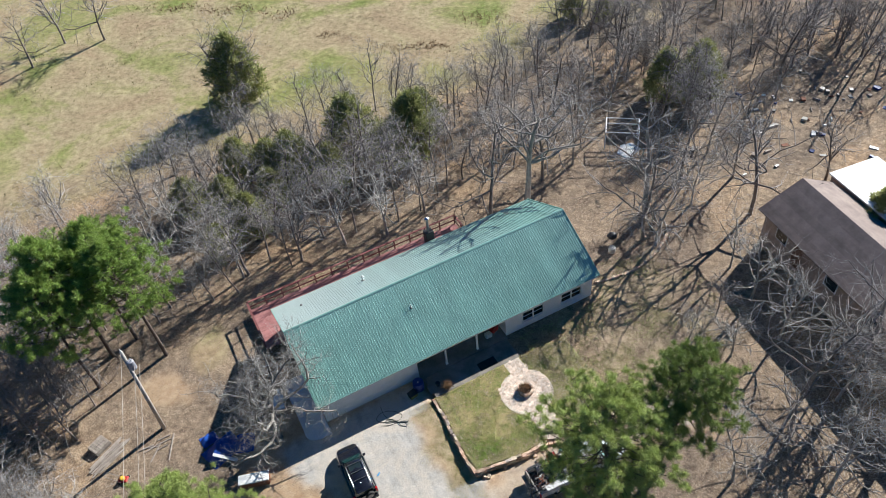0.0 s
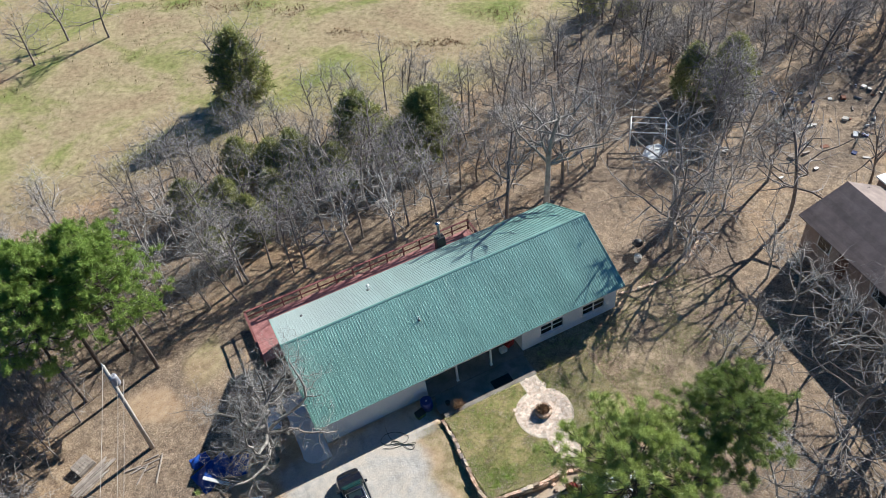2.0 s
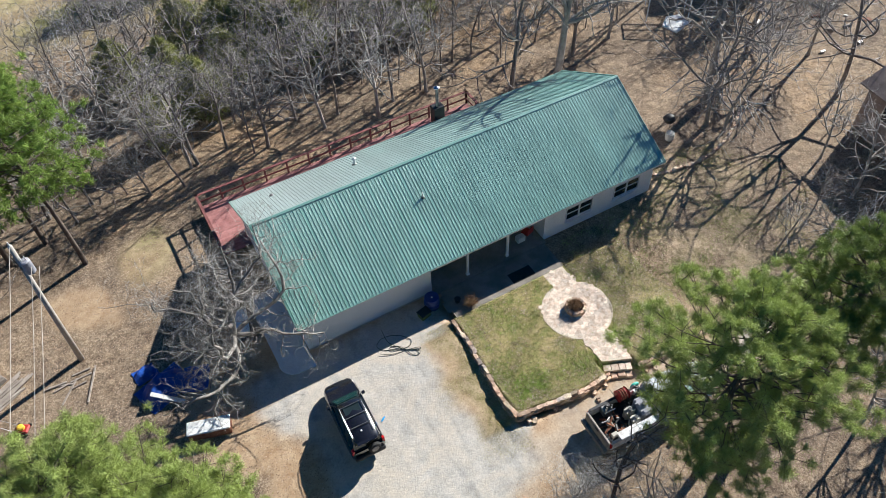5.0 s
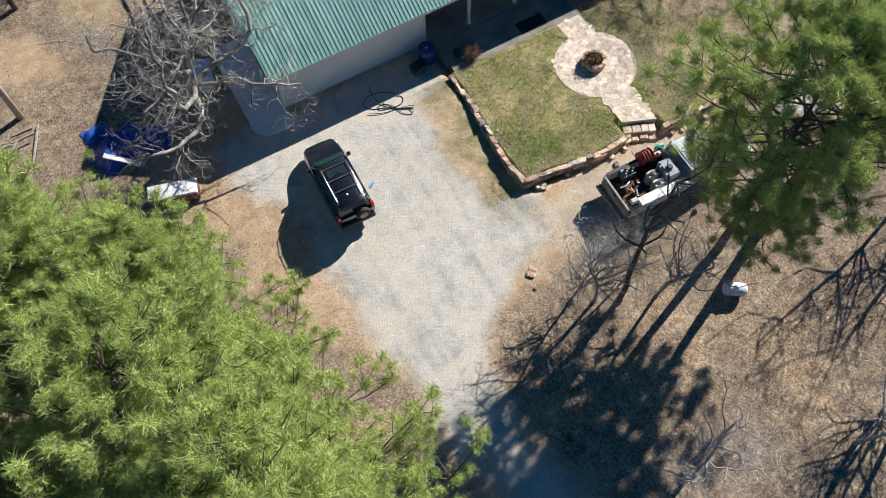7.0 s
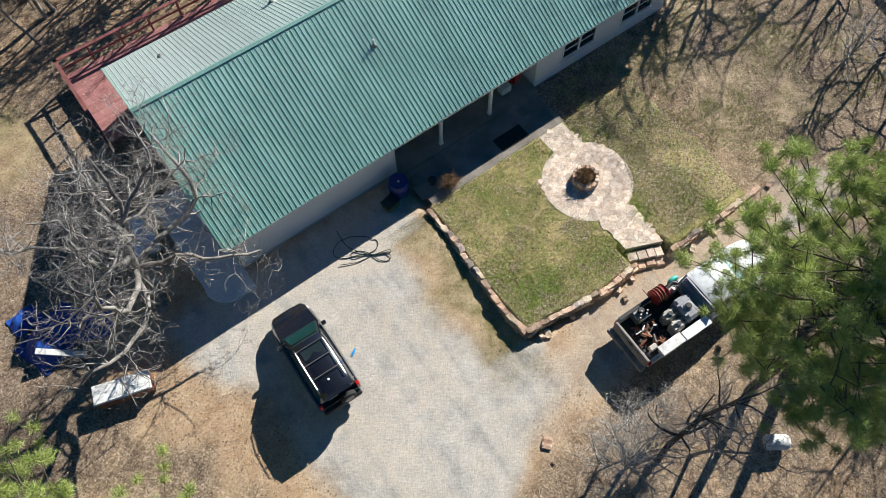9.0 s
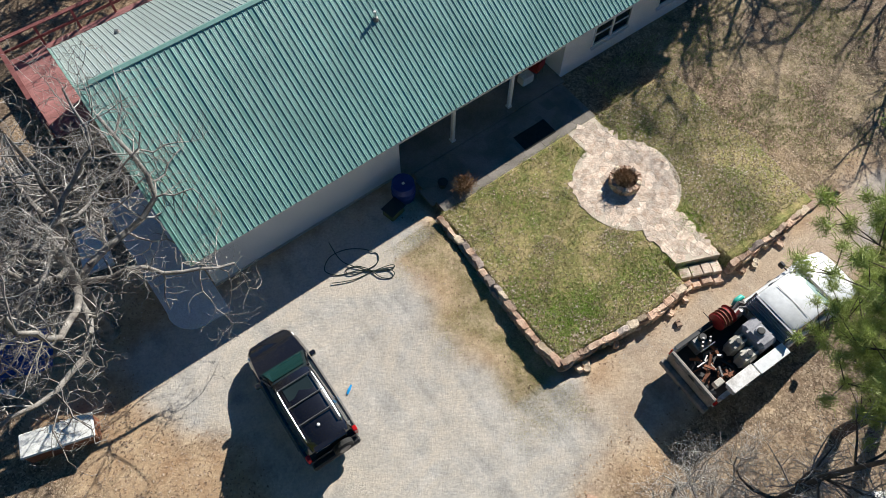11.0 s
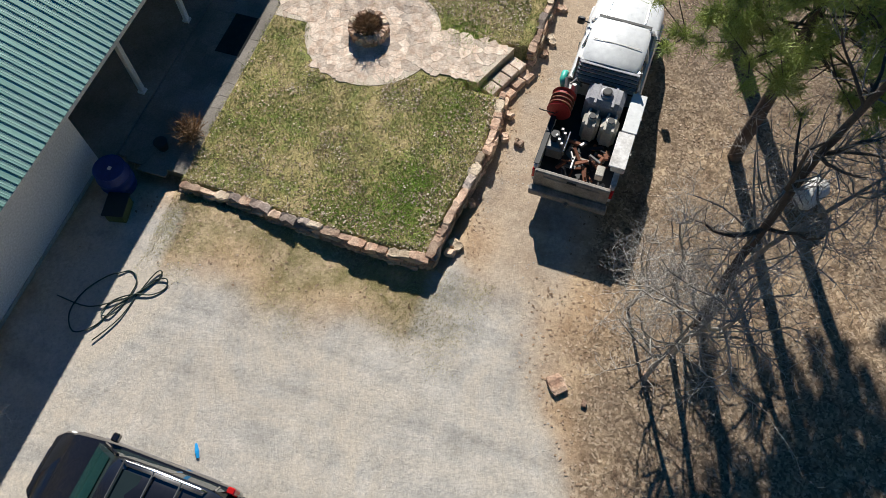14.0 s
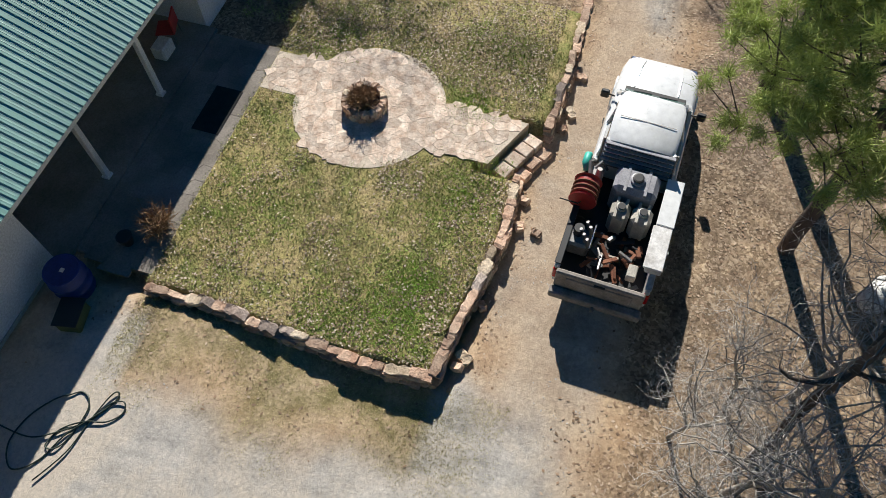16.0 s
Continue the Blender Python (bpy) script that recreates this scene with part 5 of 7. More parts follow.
    for x in (-0.95, -2.0):
        part("latch", MB().box(x - 0.035, x + 0.035, -1.135, -1.10, 1.34, 1.40), M_STEEL, bx)
    rack = part("headache_rack", MB().box(-0.16, -0.09, -0.85, 0.85, 1.142, 1.20), M_STEEL, t, "slatted headache rack behind the cab")
    for k in range(6):
        z = 1.24 + k * 0.095
        part("slat", MB().box(-0.20 + k * 0.035, -0.13 + k * 0.035, -0.78, 0.78, z, z + 0.03), M_TANK, rack)
    for y in (-0.80, 0.80):
        part("upright", MB().tube([(-0.14, y, 1.18), (0.06, y, 1.80)], 0.03, 6), M_STEEL, rack)
    return t


TRUCK = pose(13.80, -11.64, -0.31, 0, 0, -2.5) @ Matrix.Diagonal((1.08, 1.03, 1.04, 1))
build_truck(TRUCK)


def cargo(name, mb, mats, label, cat, smooth=False):
    ob = solo(name, mb, mats, label, cat, TRUCK, smooth)
    return ob


def tank_mesh(x0, x1, y0, y1, z0, z1, cap):
    mb = MB().box(x0, x1, y0, y1, z0, z1, bevel=0.11)
    cx, cy = (x0 + x1) / 2, (y0 + y1) / 2
    mb.tube([(cx, cy, z1 - 0.02), (cx, cy, z1 + 0.05), (cx, cy, z1 + 0.06)], [cap, cap, cap * 0.8], 16)
    for y in (y0 + (y1 - y0) * 0.27, y0 + (y1 - y0) * 0.73):
        mb.box(x0 - 0.012, x1 + 0.012, y - 0.03, y + 0.03, z0 + 0.1, z1 + 0.012)
    return mb


tk = thing("poly_tank", TRUCK, "grey moulded plastic tank strapped in the truck bed", "tank")
soft(part("tank_body", tank_mesh(-0.92, -0.26, -0.62, 0.34, 0.585, 1.52, 0.16), M_TANK, tk), 35)
part("tank_lid", MB().tube([(-0.59, -0.14, 1.57), (-0.59, -0.14, 1.62), (-0.59, -0.14, 1.63)], [0.12, 0.12, 0.09], 14), M_BLACKPLASTIC, tk)
for y0, y1 in ((-0.66, -0.22), (-0.18, 0.24)):
    jug = thing("plastic_jug", TRUCK, "beige square plastic jug in the truck bed", "jug", "jugs in the truck bed")
    soft(part("jug_body", tank_mesh(-1.46, -0.98, y0, y1, 0.585, 1.32, 0.11), M_BEIGE, jug), 35)
    part("jug_lid", MB().tube([(-1.22, (y0 + y1) / 2, 1.37), (-1.22, (y0 + y1) / 2, 1.405)], 0.085, 12), M_BLACKPLASTIC, jug)
REEL = TRUCK @ pose(0.16, -0.02, 0)
reel = thing("hose_reel", REEL, "dark red hose reel drum on the bed rail", "hose reel")
rl = MB()
rl.tube([(-1.52, 0.88, 1.36), (-1.50, 0.88, 1.36), (-1.5, 0.88, 1.36), (-1.02, 0.88, 1.36), (-1.0, 0.88, 1.36)], [0.30, 0.31, 0.26, 0.26, 0.31], 20)
part("drum", rl, M_REDDOOR, reel)
for x in (-1.40, -1.28, -1.16):
    part("hose_turn", MB().tube([(x, 0.88 + 0.275 * math.cos(a), 1.36 + 0.275 * math.sin(a)) for a in np.linspace(0, 6.28, 20)], 0.03, 6), M_RUST, reel)
part("stand", MB().box(-1.45, -1.05, 0.80, 0.98, 1.0, 1.15), M_STEEL, reel)
part("crank", MB().tube([(-1.53, 0.9, 1.36), (-1.62, 0.95, 1.4), (-1.64, 1.35, 1.44)], 0.014, 6), M_BLACKPLASTIC, reel)
pump = thing("pump_engine", TRUCK @ pose(0.22, 0.02, 0.16), "small dark pump engine with metal fittings in the truck bed", "engine")
pm = MB().box(-2.5, -2.05, 0.42, 0.88, 0.585, 1.0, bevel=0.05)
part("engine_block", pm, M_STEEL, pump)
for k in range(5):
    part("fitting", MB().tube([(-2.45 + 0.1 * k, 0.45 + 0.08 * (k % 3), 1.0), (-2.43 + 0.1 * k, 0.5 + 0.09 * (k % 3), 1.22)], [0.05, 0.035], 8), M_STEEL, pump)
part("air_filter", MB().tube([(-2.2, 0.72, 1.0), (-2.2, 0.72, 1.2)], 0.11, 12), M_BLACKPLASTIC, pump)
part("frame_bar", MB().tube([(-2.55, 0.4, 0.6), (-2.55, 0.4, 1.12), (-2.0, 0.4, 1.12), (-2.0, 0.4, 0.6)], 0.02, 6), M_CHROME, pump)
q = random.Random(11)
for k in range(46):
    x, y, z = q.uniform(-2.75, -1.6), q.uniform(-0.64, 0.40), 0.60 + 0.012 * k * q.uniform(0.6, 1.0)
    w, d, h = q.uniform(0.06, 0.22), q.uniform(0.03, 0.10), q.uniform(0.02, 0.07)
    mb = MB().box(-w, w, -d / 2, d / 2, 0, h, bevel=0.01)
    ob = solo("scrap_piece", mb, [M_RUST, M_STEEL, M_RUST, M_BLACKPLASTIC, M_RUST, M_STEEL, M_RUST, M_WOODGREY][k % 8], "loose rusty scrap in the truck bed", "scrap", TRUCK @ pose(x, y, z, q.uniform(-20, 20), q.uniform(-20, 20), q.uniform(0, 180)), group="scrap in the truck bed")
solo("small_box", MB().box(-2.55, -2.25, -0.66, -0.46, 0.80, 1.02, bevel=0.02), M_BEIGE, "small pale box on the scrap in the truck bed", "box", TRUCK)
teal = MB()
teal.tube([(-0.50, 1.0, 1.24), (-0.34, 1.04, 1.30), (-0.12, 1.04, 1.30), (-0.04, 1.0, 1.24)], [0.05, 0.09, 0.09, 0.05], 10)
cargo("garden_sprayer", teal, M_TEAL, "bright teal plastic sprayer on the bed rail", "sprayer", True)
bits = MB()
bits.box(-0.72, -0.36, 0.60, 0.93, 0.585, 1.36, bevel=0.05)
bits.tube([(-0.7, 0.86, 1.34), (-0.4, 0.94, 1.46), (-0.2, 0.86, 1.25)], 0.045, 8)
bits.tube([(-0.6, 0.7, 1.34), (-0.55, 0.7, 1.5)], [0.08, 0.06], 8)
bits.tube([(-0.45, 0.82, 1.34), (-0.3, 0.7, 1.44), (-0.3, 0.55, 1.2)], 0.03, 8)
cargo("machine_part", bits, M_STEEL, "dark greasy machine part on the bed rail", "machine part")


# ---- yard things ----
def fz(x, y):
    return float(fall(x, y))


def barrel(x, y, z, r, h, mat, label, cat):
    b = thing("barrel", pose(x, y, z), label, cat)
    mb = MB().tube([(0, 0, 0), (0, 0, 0.03), (0, 0, h * 0.32), (0, 0, h * 0.35), (0, 0, h * 0.38), (0, 0, h * 0.65), (0, 0, h * 0.68), (0, 0, h * 0.71), (0, 0, h * 0.95), (0, 0, h)],
                   [r * 0.92, r * 0.97, r, r * 1.05, r, r, r * 1.05, r, r * 0.97, r * 0.9], 22)
    soft(part("drum", mb, mat, b), 40)
    part("rim", MB().tube([(r * 0.93 * math.cos(a), r * 0.93 * math.sin(a), h) for a in np.linspace(0, 6.2832, 23)], 0.018, 6), mat, b)
    part("label_patch", MB().box(-0.05, 0.05, -0.07, 0.03, h + 0.003, h + 0.006), M_WHITEPLASTIC, b)
    return b


barrel(7.55, -0.35, 0.0, 0.42, 0.85, M_BLUEPLASTIC, "deep blue plastic barrel at the shaded porch corner", "barrel")
gb = thing("crate", pose(6.85, -0.72, 0.0, 0, 0, 12), "dull green plastic crate beside the blue barrel", "crate")
part("crate_body", MB().box(-0.32, 0.32, -0.25, 0.25, 0.0, 0.36, bevel=0.03), M_GREENBOX, gb)
part("crate_rim", MB().box(-0.35, 0.35, -0.28, 0.28, 0.362, 0.39, bevel=0.01), M_BLACKPLASTIC, gb)
solo("door_mat", MB().box(12.35, 13.85, -1.5, -0.75, 0.106, 0.122, bevel=0.008), M_RUBBER, "black rubber mat on the porch walk", "mat")
solo("flower_pot", MB().tube([(8.9, -0.9, 0.088), (8.9, -0.9, 0.38), (8.9, -0.9, 0.40)], [0.13, 0.19, 0.16], 14), M_BLACKPLASTIC, "black plastic pot beside the porch walk", "pot")
chair = thing("porch_chair", pose(15.0, 1.2, 0.12, 0, 0, 200), "red metal chair in the shade of the porch", "chair")
part("seat", MB().box(-0.28, 0.28, -0.26, 0.26, 0.40, 0.44, bevel=0.015), M_REDDOOR, chair)
part("backrest", MB().box(-0.28, 0.28, 0.24, 0.29, 0.44, 0.92, bevel=0.015), M_REDDOOR, chair)
for sx in (-0.24, 0.24):
    for sy in (-0.22, 0.24):
        part("leg", MB().tube([(sx, sy, 0.40), (sx * 1.1, sy * 1.1, 0.0)], 0.018, 6), M_STEEL, chair)
solo("cooler", MB().box(14.2, 14.75, 0.9, 1.3, 0.12, 0.52, bevel=0.04), M_WHITEPLASTIC, "pale cooler box on the shaded porch", "cooler")

# hose: a loop lying on the gravel
hp = [(4.31, -0.38), (4.26, -1.19), (4.49, -1.69), (4.95, -2.23), (5.36, -2.45), (5.48, -2.72), (5.26, -2.79), (5.0, -2.56), (4.87, -2.14), (4.59, -1.74), (4.22, -1.63), (4.19, -1.83), (4.45, -1.99), (5.05, -2.08), (5.33, -1.98), (5.42, -1.75), (5.32, -1.59), (5.1, -1.3), (4.6, -0.95), (4.0, -0.9), (3.6, -1.25), (3.9, -1.65), (4.5, -1.9), (4.95, -2.23), (5.4, -2.5), (5.62, -2.52), (5.55, -2.4), (4.95, -2.23), (4.21, -2.11), (3.45, -1.74)]
hp = [(x, y, fz(x, y) + 0.022 + 0.018 * (k % 3)) for k, (x, y) in enumerate(hp)]
hs = []
for k in range(len(hp) - 1):
    p0, p1, p2, p3 = (Vector(hp[max(0, min(len(hp) - 1, k + j))]) for j in (-1, 0, 1, 2))
    for s in range(6):
        u = s / 6
        hs.append(0.5 * ((2 * p1) + (p2 - p0) * u + (2 * p0 - 5 * p1 + 4 * p2 - p3) * u * u + (3 * p1 - p0 - 3 * p2 + p3) * u ** 3))
solo("garden_hose", MB().tube(hs, 0.017, 6), M_HOSE, "dark green garden hose looped on the gravel", "hose", smooth=True)
solo("blue_strip", MB().loft([[(-0.16, -0.03, 0.01), (-0.16, 0.03, 0.01), (-0.16, 0.03, 0.03), (-0.16, -0.03, 0.03)], [(0.0, -0.05, 0.02), (0.0, 0.04, 0.02), (0.0, 0.04, 0.045), (0.0, -0.05, 0.045)], [(0.17, -0.03, 0.01), (0.17, 0.02, 0.01), (0.17, 0.02, 0.03), (0.17, -0.03, 0.03)]]), M_CYAN, "bright blue plastic scrap on the gravel", "plastic scrap", pose(1.97, -5.2, fz(2, -5.2), 0, 0, 35))
solo("field_stone", stone_block(0.46, 0.38, 0.11, 91, 0.1), M_STONE, "flat tan stone beside the gravel drive", "stone", pose(5.85, -12.4, fz(5.85, -12.4) - 0.02, 0, 0, 40))
for k, (x, y, s) in enumerate(((5.6, -13.1, 0.16), (6.7, -14.3, 0.14), (12.1, -9.85, 0.24), (20.7, -9.6, 0.22))):
    solo("loose_stone", stone_block(s, s * 0.8, s * 0.55, 120 + k, 0.2), M_STONE, "loose reddish stone beside the track", "stone", pose(x, y, fz(x, y) - 0.02, 0, 0, 40 * k), group="loose stones")

# white tub
tb = thing("chest_freezer", pose(-5.85, -1.45, fz(-5.85, -1.45), 0, 0, -17), "old white chest freezer standing outside on the leaves", "freezer")
part("cabinet", MB().box(-1.05, 1.05, -0.36, 0.36, 0.02, 0.62, bevel=0.05), M_RUST, tb, "rust-brown cabinet sides")
part("lid", MB().box(-1.08, 1.08, -0.39, 0.39, 0.625, 0.72, bevel=0.035), M_WHITEPLASTIC, tb)
part("handle", MB().box(-0.15, 0.15, -0.43, -0.392, 0.63, 0.68, bevel=0.01), M_CHROME, tb)

# white propane tank among the trees
pt = thing("propane_tank", pose(12.55, -17.4, fz(12.8, -17.5), 0, 0, -35) @ Matrix.Scale(0.8, 4), "small white horizontal gas tank on short legs under trees", "gas tank")
part("tank_shell", MB().tube([(-0.62, 0, 0.48), (-0.56, 0, 0.48), (-0.42, 0, 0.48), (0.42, 0, 0.48), (0.56, 0, 0.48), (0.62, 0, 0.48)], [0.08, 0.27, 0.36, 0.36, 0.27, 0.08], 20), M_WHITEPLASTIC, pt, smooth=True)
part("valve_dome", MB().tube([(0, 0, 0.82), (0, 0, 0.92), (0, 0, 0.95)], [0.12, 0.12, 0.07], 12), M_WHITEPLASTIC, pt)
for x in (-0.35, 0.35):
    part("leg", MB().box(x - 0.05, x + 0.05, -0.25, 0.25, 0.0, 0.16), M_STEEL, pt)

# blue tarp heaps under the oak
def tarp(x, y, w, d, h, seed, rot):
    q = np.random.RandomState(seed)
    nx, ny = 26, 20
    X, Y = np.meshgrid(np.linspace(-w / 2, w / 2, nx), np.linspace(-d / 2, d / 2, ny))
    R = np.hypot(X / (w / 2), Y / (d / 2))
    Z = h * np.clip(1 - R ** 2.2, 0, 1) * (0.75 + 0.35 * wob(X, Y, 2.4, seed)) + 0.05 * np.abs(wob(X, Y, 6, seed)) + 0.012
    Z = np.maximum(Z, 0.012)
    V = np.stack([X + 0.05 * wob(X, Y, 5, 2), Y + 0.05 * wob(Y, X, 5, 1), Z], -1).reshape(-1, 3)
    idx = np.arange(nx * ny).reshape(ny, nx)
    a, b, c, e = idx[:-1, :-1].ravel(), idx[:-1, 1:].ravel(), idx[1:, 1:].ravel(), idx[1:, :-1].ravel()
    F = np.concatenate([np.stack([a, b, c], 1), np.stack([a, c, e], 1)])
    me = tri_mesh("tarp", V, F, M_BLUETARP)
    ob = solo("tarp", me, [], "crumpled blue tarp thrown over a heap in the shade", "tarp", pose(x, y, fz(x, y), 0, 0, rot), group="blue tarps")
    sol = ob.modifiers.new("thick", "SOLIDIFY")
    sol.thickness = 0.006
    return ob


tarp(-7.2, 2.3, 2.6, 1.9, 0.9, 3, 20)
tarp(-5.6, 2.0, 1.6, 1.4, 0.6, 5, 70)
tarp(-7.9, 3.7, 1.2, 1.0, 0.3, 8, 10)
solo("pale_board", MB().box(-0.9, 0.9, -0.12, 0.12, 0, 0.06, bevel=0.01), M_WHITEPLASTIC, "pale board leaning on the blue tarp heap", "board", pose(-7.2, 1.35, 0.35, 0, 18, -35))

# utility pole with transformer, wires
pole = thing("utility_pole", pose(-10.7, 6.45, fz(-10.7, 6.45)), "grey wooden utility pole with a transformer and service wires", "utility pole")
PT = Vector((0.35, 0.4, 8.9))
part("pole_shaft", MB().tube([(0, 0, -0.3), PT * 0.5, PT], [0.16, 0.135, 0.11], 12), M_POLE, pole, smooth=True)
tr = part("transformer", MB().tube([(0.55, 0.1, 7.2), (0.55, 0.1, 7.25), (0.55, 0.1, 8.0), (0.55, 0.1, 8.05)], [0.2, 0.24, 0.24, 0.18], 16), M_TANK, pole, "grey can transformer")
for a in (-0.1, 0.1):
    part("bushing", MB().tube([(0.55 + a, 0.1, 8.05), (0.55 + a, 0.1, 8.3)], [0.035, 0.02], 8), M_WHITEPLASTIC, tr)
part("bracket", MB().box(0.2, 0.5, 0.12, 0.24, 7.5, 7.6), M_STEEL, pole)
part("insulator", MB().tube([PT, PT + Vector((0, 0, 0.25))], [0.05, 0.03], 8), M_WHITEPLASTIC, pole)
for k, (ox, tz) in enumerate(((0.05, 9.0), (0.45, 7.7), (0.65, 7.3))):
    a, b = Vector((0.3 + ox, 0.2, tz)), Vector((-6.5 + ox * 2.6, -30.0, 7.2 + 0.2 * k))
    ps = [a + (b - a) * (i / 14) - Vector((0, 0, 1.1 * 4 * (i / 14) * (1 - i / 14))) for i in range(15)]
    part("service_wire", MB().tube(ps, 0.014, 4), M_POLE, pole)

# lumber heap, pallet, red mower
lum = random.Random(21)
for k in range(9):
    L = lum.uniform(2.0, 3.6)
    x, y = -14.8 + lum.uniform(-0.25, 0.25), 5.6 + (k % 5) * 0.24
    solo("timber", MB().box(-L / 2, L / 2, -0.07, 0.07, 0, 0.06, bevel=0.008), M_WOODGREY, "weathered grey timber in a stack on the leaves", "timber", pose(x, y, fz(x, y) + 0.065 * (k // 5), 0, 0, 28 + lum.uniform(-5, 5)), group="timber stack")
for k in range(8):
    L = lum.uniform(0.8, 2.4)
    x, y = -11.3 + lum.uniform(-1.0, 1.0), 4.7 + lum.uniform(-0.9, 0.9)
    solo("timber", MB().box(-L / 2, L / 2, -0.05, 0.05, 0, 0.05, bevel=0.008), M_WOODGREY, "loose weathered timber on the leaves near the pole", "timber", pose(x, y, fz(x, y) + 0.02 * (k % 3), 0, 0, lum.choice([-25, 5, 60, 10, -8]) + lum.uniform(-9, 9)), group="loose timbers")
pal = thing("pallet", pose(-15.3, 7.3, fz(-15.3, 7.3) + 0.3, 0, 0, 30), "grey wooden pallet on a timber heap", "pallet")
for k in range(6):
    part("slat", MB().box(-0.6 + k * 0.21, -0.47 + k * 0.21, -0.5, 0.5, 0.12, 0.14), M_WOODGREY, pal)
for y in (-0.47, 0, 0.47):
    part("runner", MB().box(-0.6, 0.6, y - 0.03, y + 0.03, 0.02, 0.118), M_WOODGREY, pal)
solo("wooden_crate", MB().box(-0.65, 0.65, -0.55, 0.55, 0.0, 0.31, bevel=0.02), M_WOODGREY, "weathered wooden crate under the pallet", "crate", pose(-15.3, 7.3, fz(-15.3, 7.3), 0, 0, 30))
mw = thing("push_mower", pose(-14.2, 3.55, fz(-14.2, 3.5), 0, 0, -30), "red push mower with yellow cover on the leaves", "mower")
part("deck", MB().box(-0.35, 0.35, -0.26, 0.26, 0.08, 0.24, bevel=0.07), M_REDDOOR, mw)
part("engine", MB().tube([(0, 0, 0.24), (0, 0, 0.42), (0, 0, 0.45)], [0.17, 0.17, 0.1], 14), M_YELLOW, mw)
part("handle", MB().tube([(-0.3, -0.2, 0.2), (-1.05, -0.18, 0.85), (-1.05, 0.18, 0.85), (-0.3, 0.2, 0.2)], 0.014, 6), M_STEEL, mw)
for sx in (-0.27, 0.27):
    for sy in (-0.29, 0.29):
        part("wheel", MB().tube([(sx, sy - 0.025, 0.1), (sx, sy + 0.025, 0.1)], 0.1, 14), M_RUBBER, mw)

# the stone edging east of the house, a pot, a shed frame with a white sheet
edge = thing("stone_edging", label="curved row of dark edging stones east of the house", category="edging", kind="structure")
er = random.Random(31)
for k in range(46):
    u = k / 45
    x, y = 25.0 + 10.0 * u, 1.4 + 1.1 * u - 1.2 * math.sin(3.1416 * u) + 1.2 * u * u
    ob = part("stone", stone_meshes[k % 9], None, edge)
    ob.matrix_basis = pose(x, y, fz(x, y) - 0.03, 0, 0, er.uniform(-25, 35)) @ Matrix.Diagonal((er.uniform(0.2, 0.36), 0.2, er.uniform(0.1, 0.24), 1))
ket = thing("kettle_grill", pose(29.0, 4.6, fz(29, 4.6)), "dark round kettle grill on legs under bare trees", "grill")
part("bowl", MB().tube([(0, 0, 0.45), (0, 0, 0.55), (0, 0, 0.75), (0, 0, 0.76), (0, 0, 0.95), (0, 0, 1.05)], [0.15, 0.32, 0.42, 0.44, 0.33, 0.06], 18), M_BLACKPLASTIC, ket, smooth=True)
for k in range(3):
    a = 2.094 * k
    part("leg", MB().tube([(0.28 * math.cos(a), 0.28 * math.sin(a), 0.55), (0.45 * math.cos(a), 0.45 * math.sin(a), 0)], 0.02, 6), M_STEEL, ket)
barrel(28.3, 3.6, fz(28.3, 3.6), 0.3, 0.55, M_BEIGE, "pale metal tub among the leaves near the grill", "tub")
sw = thing("canopy_frame", pose(38.3, 15.6, fz(38.3, 15.6), 0, 0, -38), "white tubular canopy frame standing among bare trees", "canopy frame")
for x in (-1.6, 1.6):
    for y in (-1.2, 1.2):
        part("upright", MB().tube([(x, y, 0), (x, y, 2.1)], 0.05, 8), M_TRIM, sw)
for p_, q_ in (((-1.6, -1.2), (1.6, -1.2)), ((-1.6, 1.2), (1.6, 1.2)), ((-1.6, -1.2), (-1.6, 1.2)), ((1.6, -1.2), (1.6, 1.2)), ((-1.6, 0.3), (1.6, 0.3))):
    part("crossbar", MB().tube([(*p_, 2.1), (*q_, 2.1)], 0.055, 8), M_TRIM, sw)
sh = MB()
sh.prism([(-1.3, -0.9), (0.9, -1.0), (1.2, 0.2), (0.2, 0.9), (-1.1, 0.5)], 0.0, 0.14, 0, 0.05)
solo("white_sheet", sh, M_WHITEPLASTIC, "white plastic sheet lying under the canopy frame", "sheet", pose(38.0, 14.2, fz(38, 14.2), 0, 0, 20))

# scrap heap by the neighbour's yard
sr = random.Random(51)
for k in range(70):
    x, y = 55 + sr.gauss(0, 5.5), 9 + sr.gauss(0, 4.0)
    w, d = sr.uniform(0.08, 0.42), sr.uniform(0.06, 0.26)
    solo("junk_sheet", MB().box(-w, w, -d, d, 0, sr.uniform(0.04, 0.25), bevel=0.02), [M_WHITEPLASTIC, M_WOODGREY, M_STEEL, M_BEIGE, M_STEEL, M_CONC, M_RUST, M_BLUEPLASTIC][k % 8], "pale scattered junk in the neighbouring yard", "junk", pose(x, y, fz(x, y), sr.uniform(-8, 8), sr.uniform(-8, 8), sr.uniform(0, 180)), group="scattered junk")

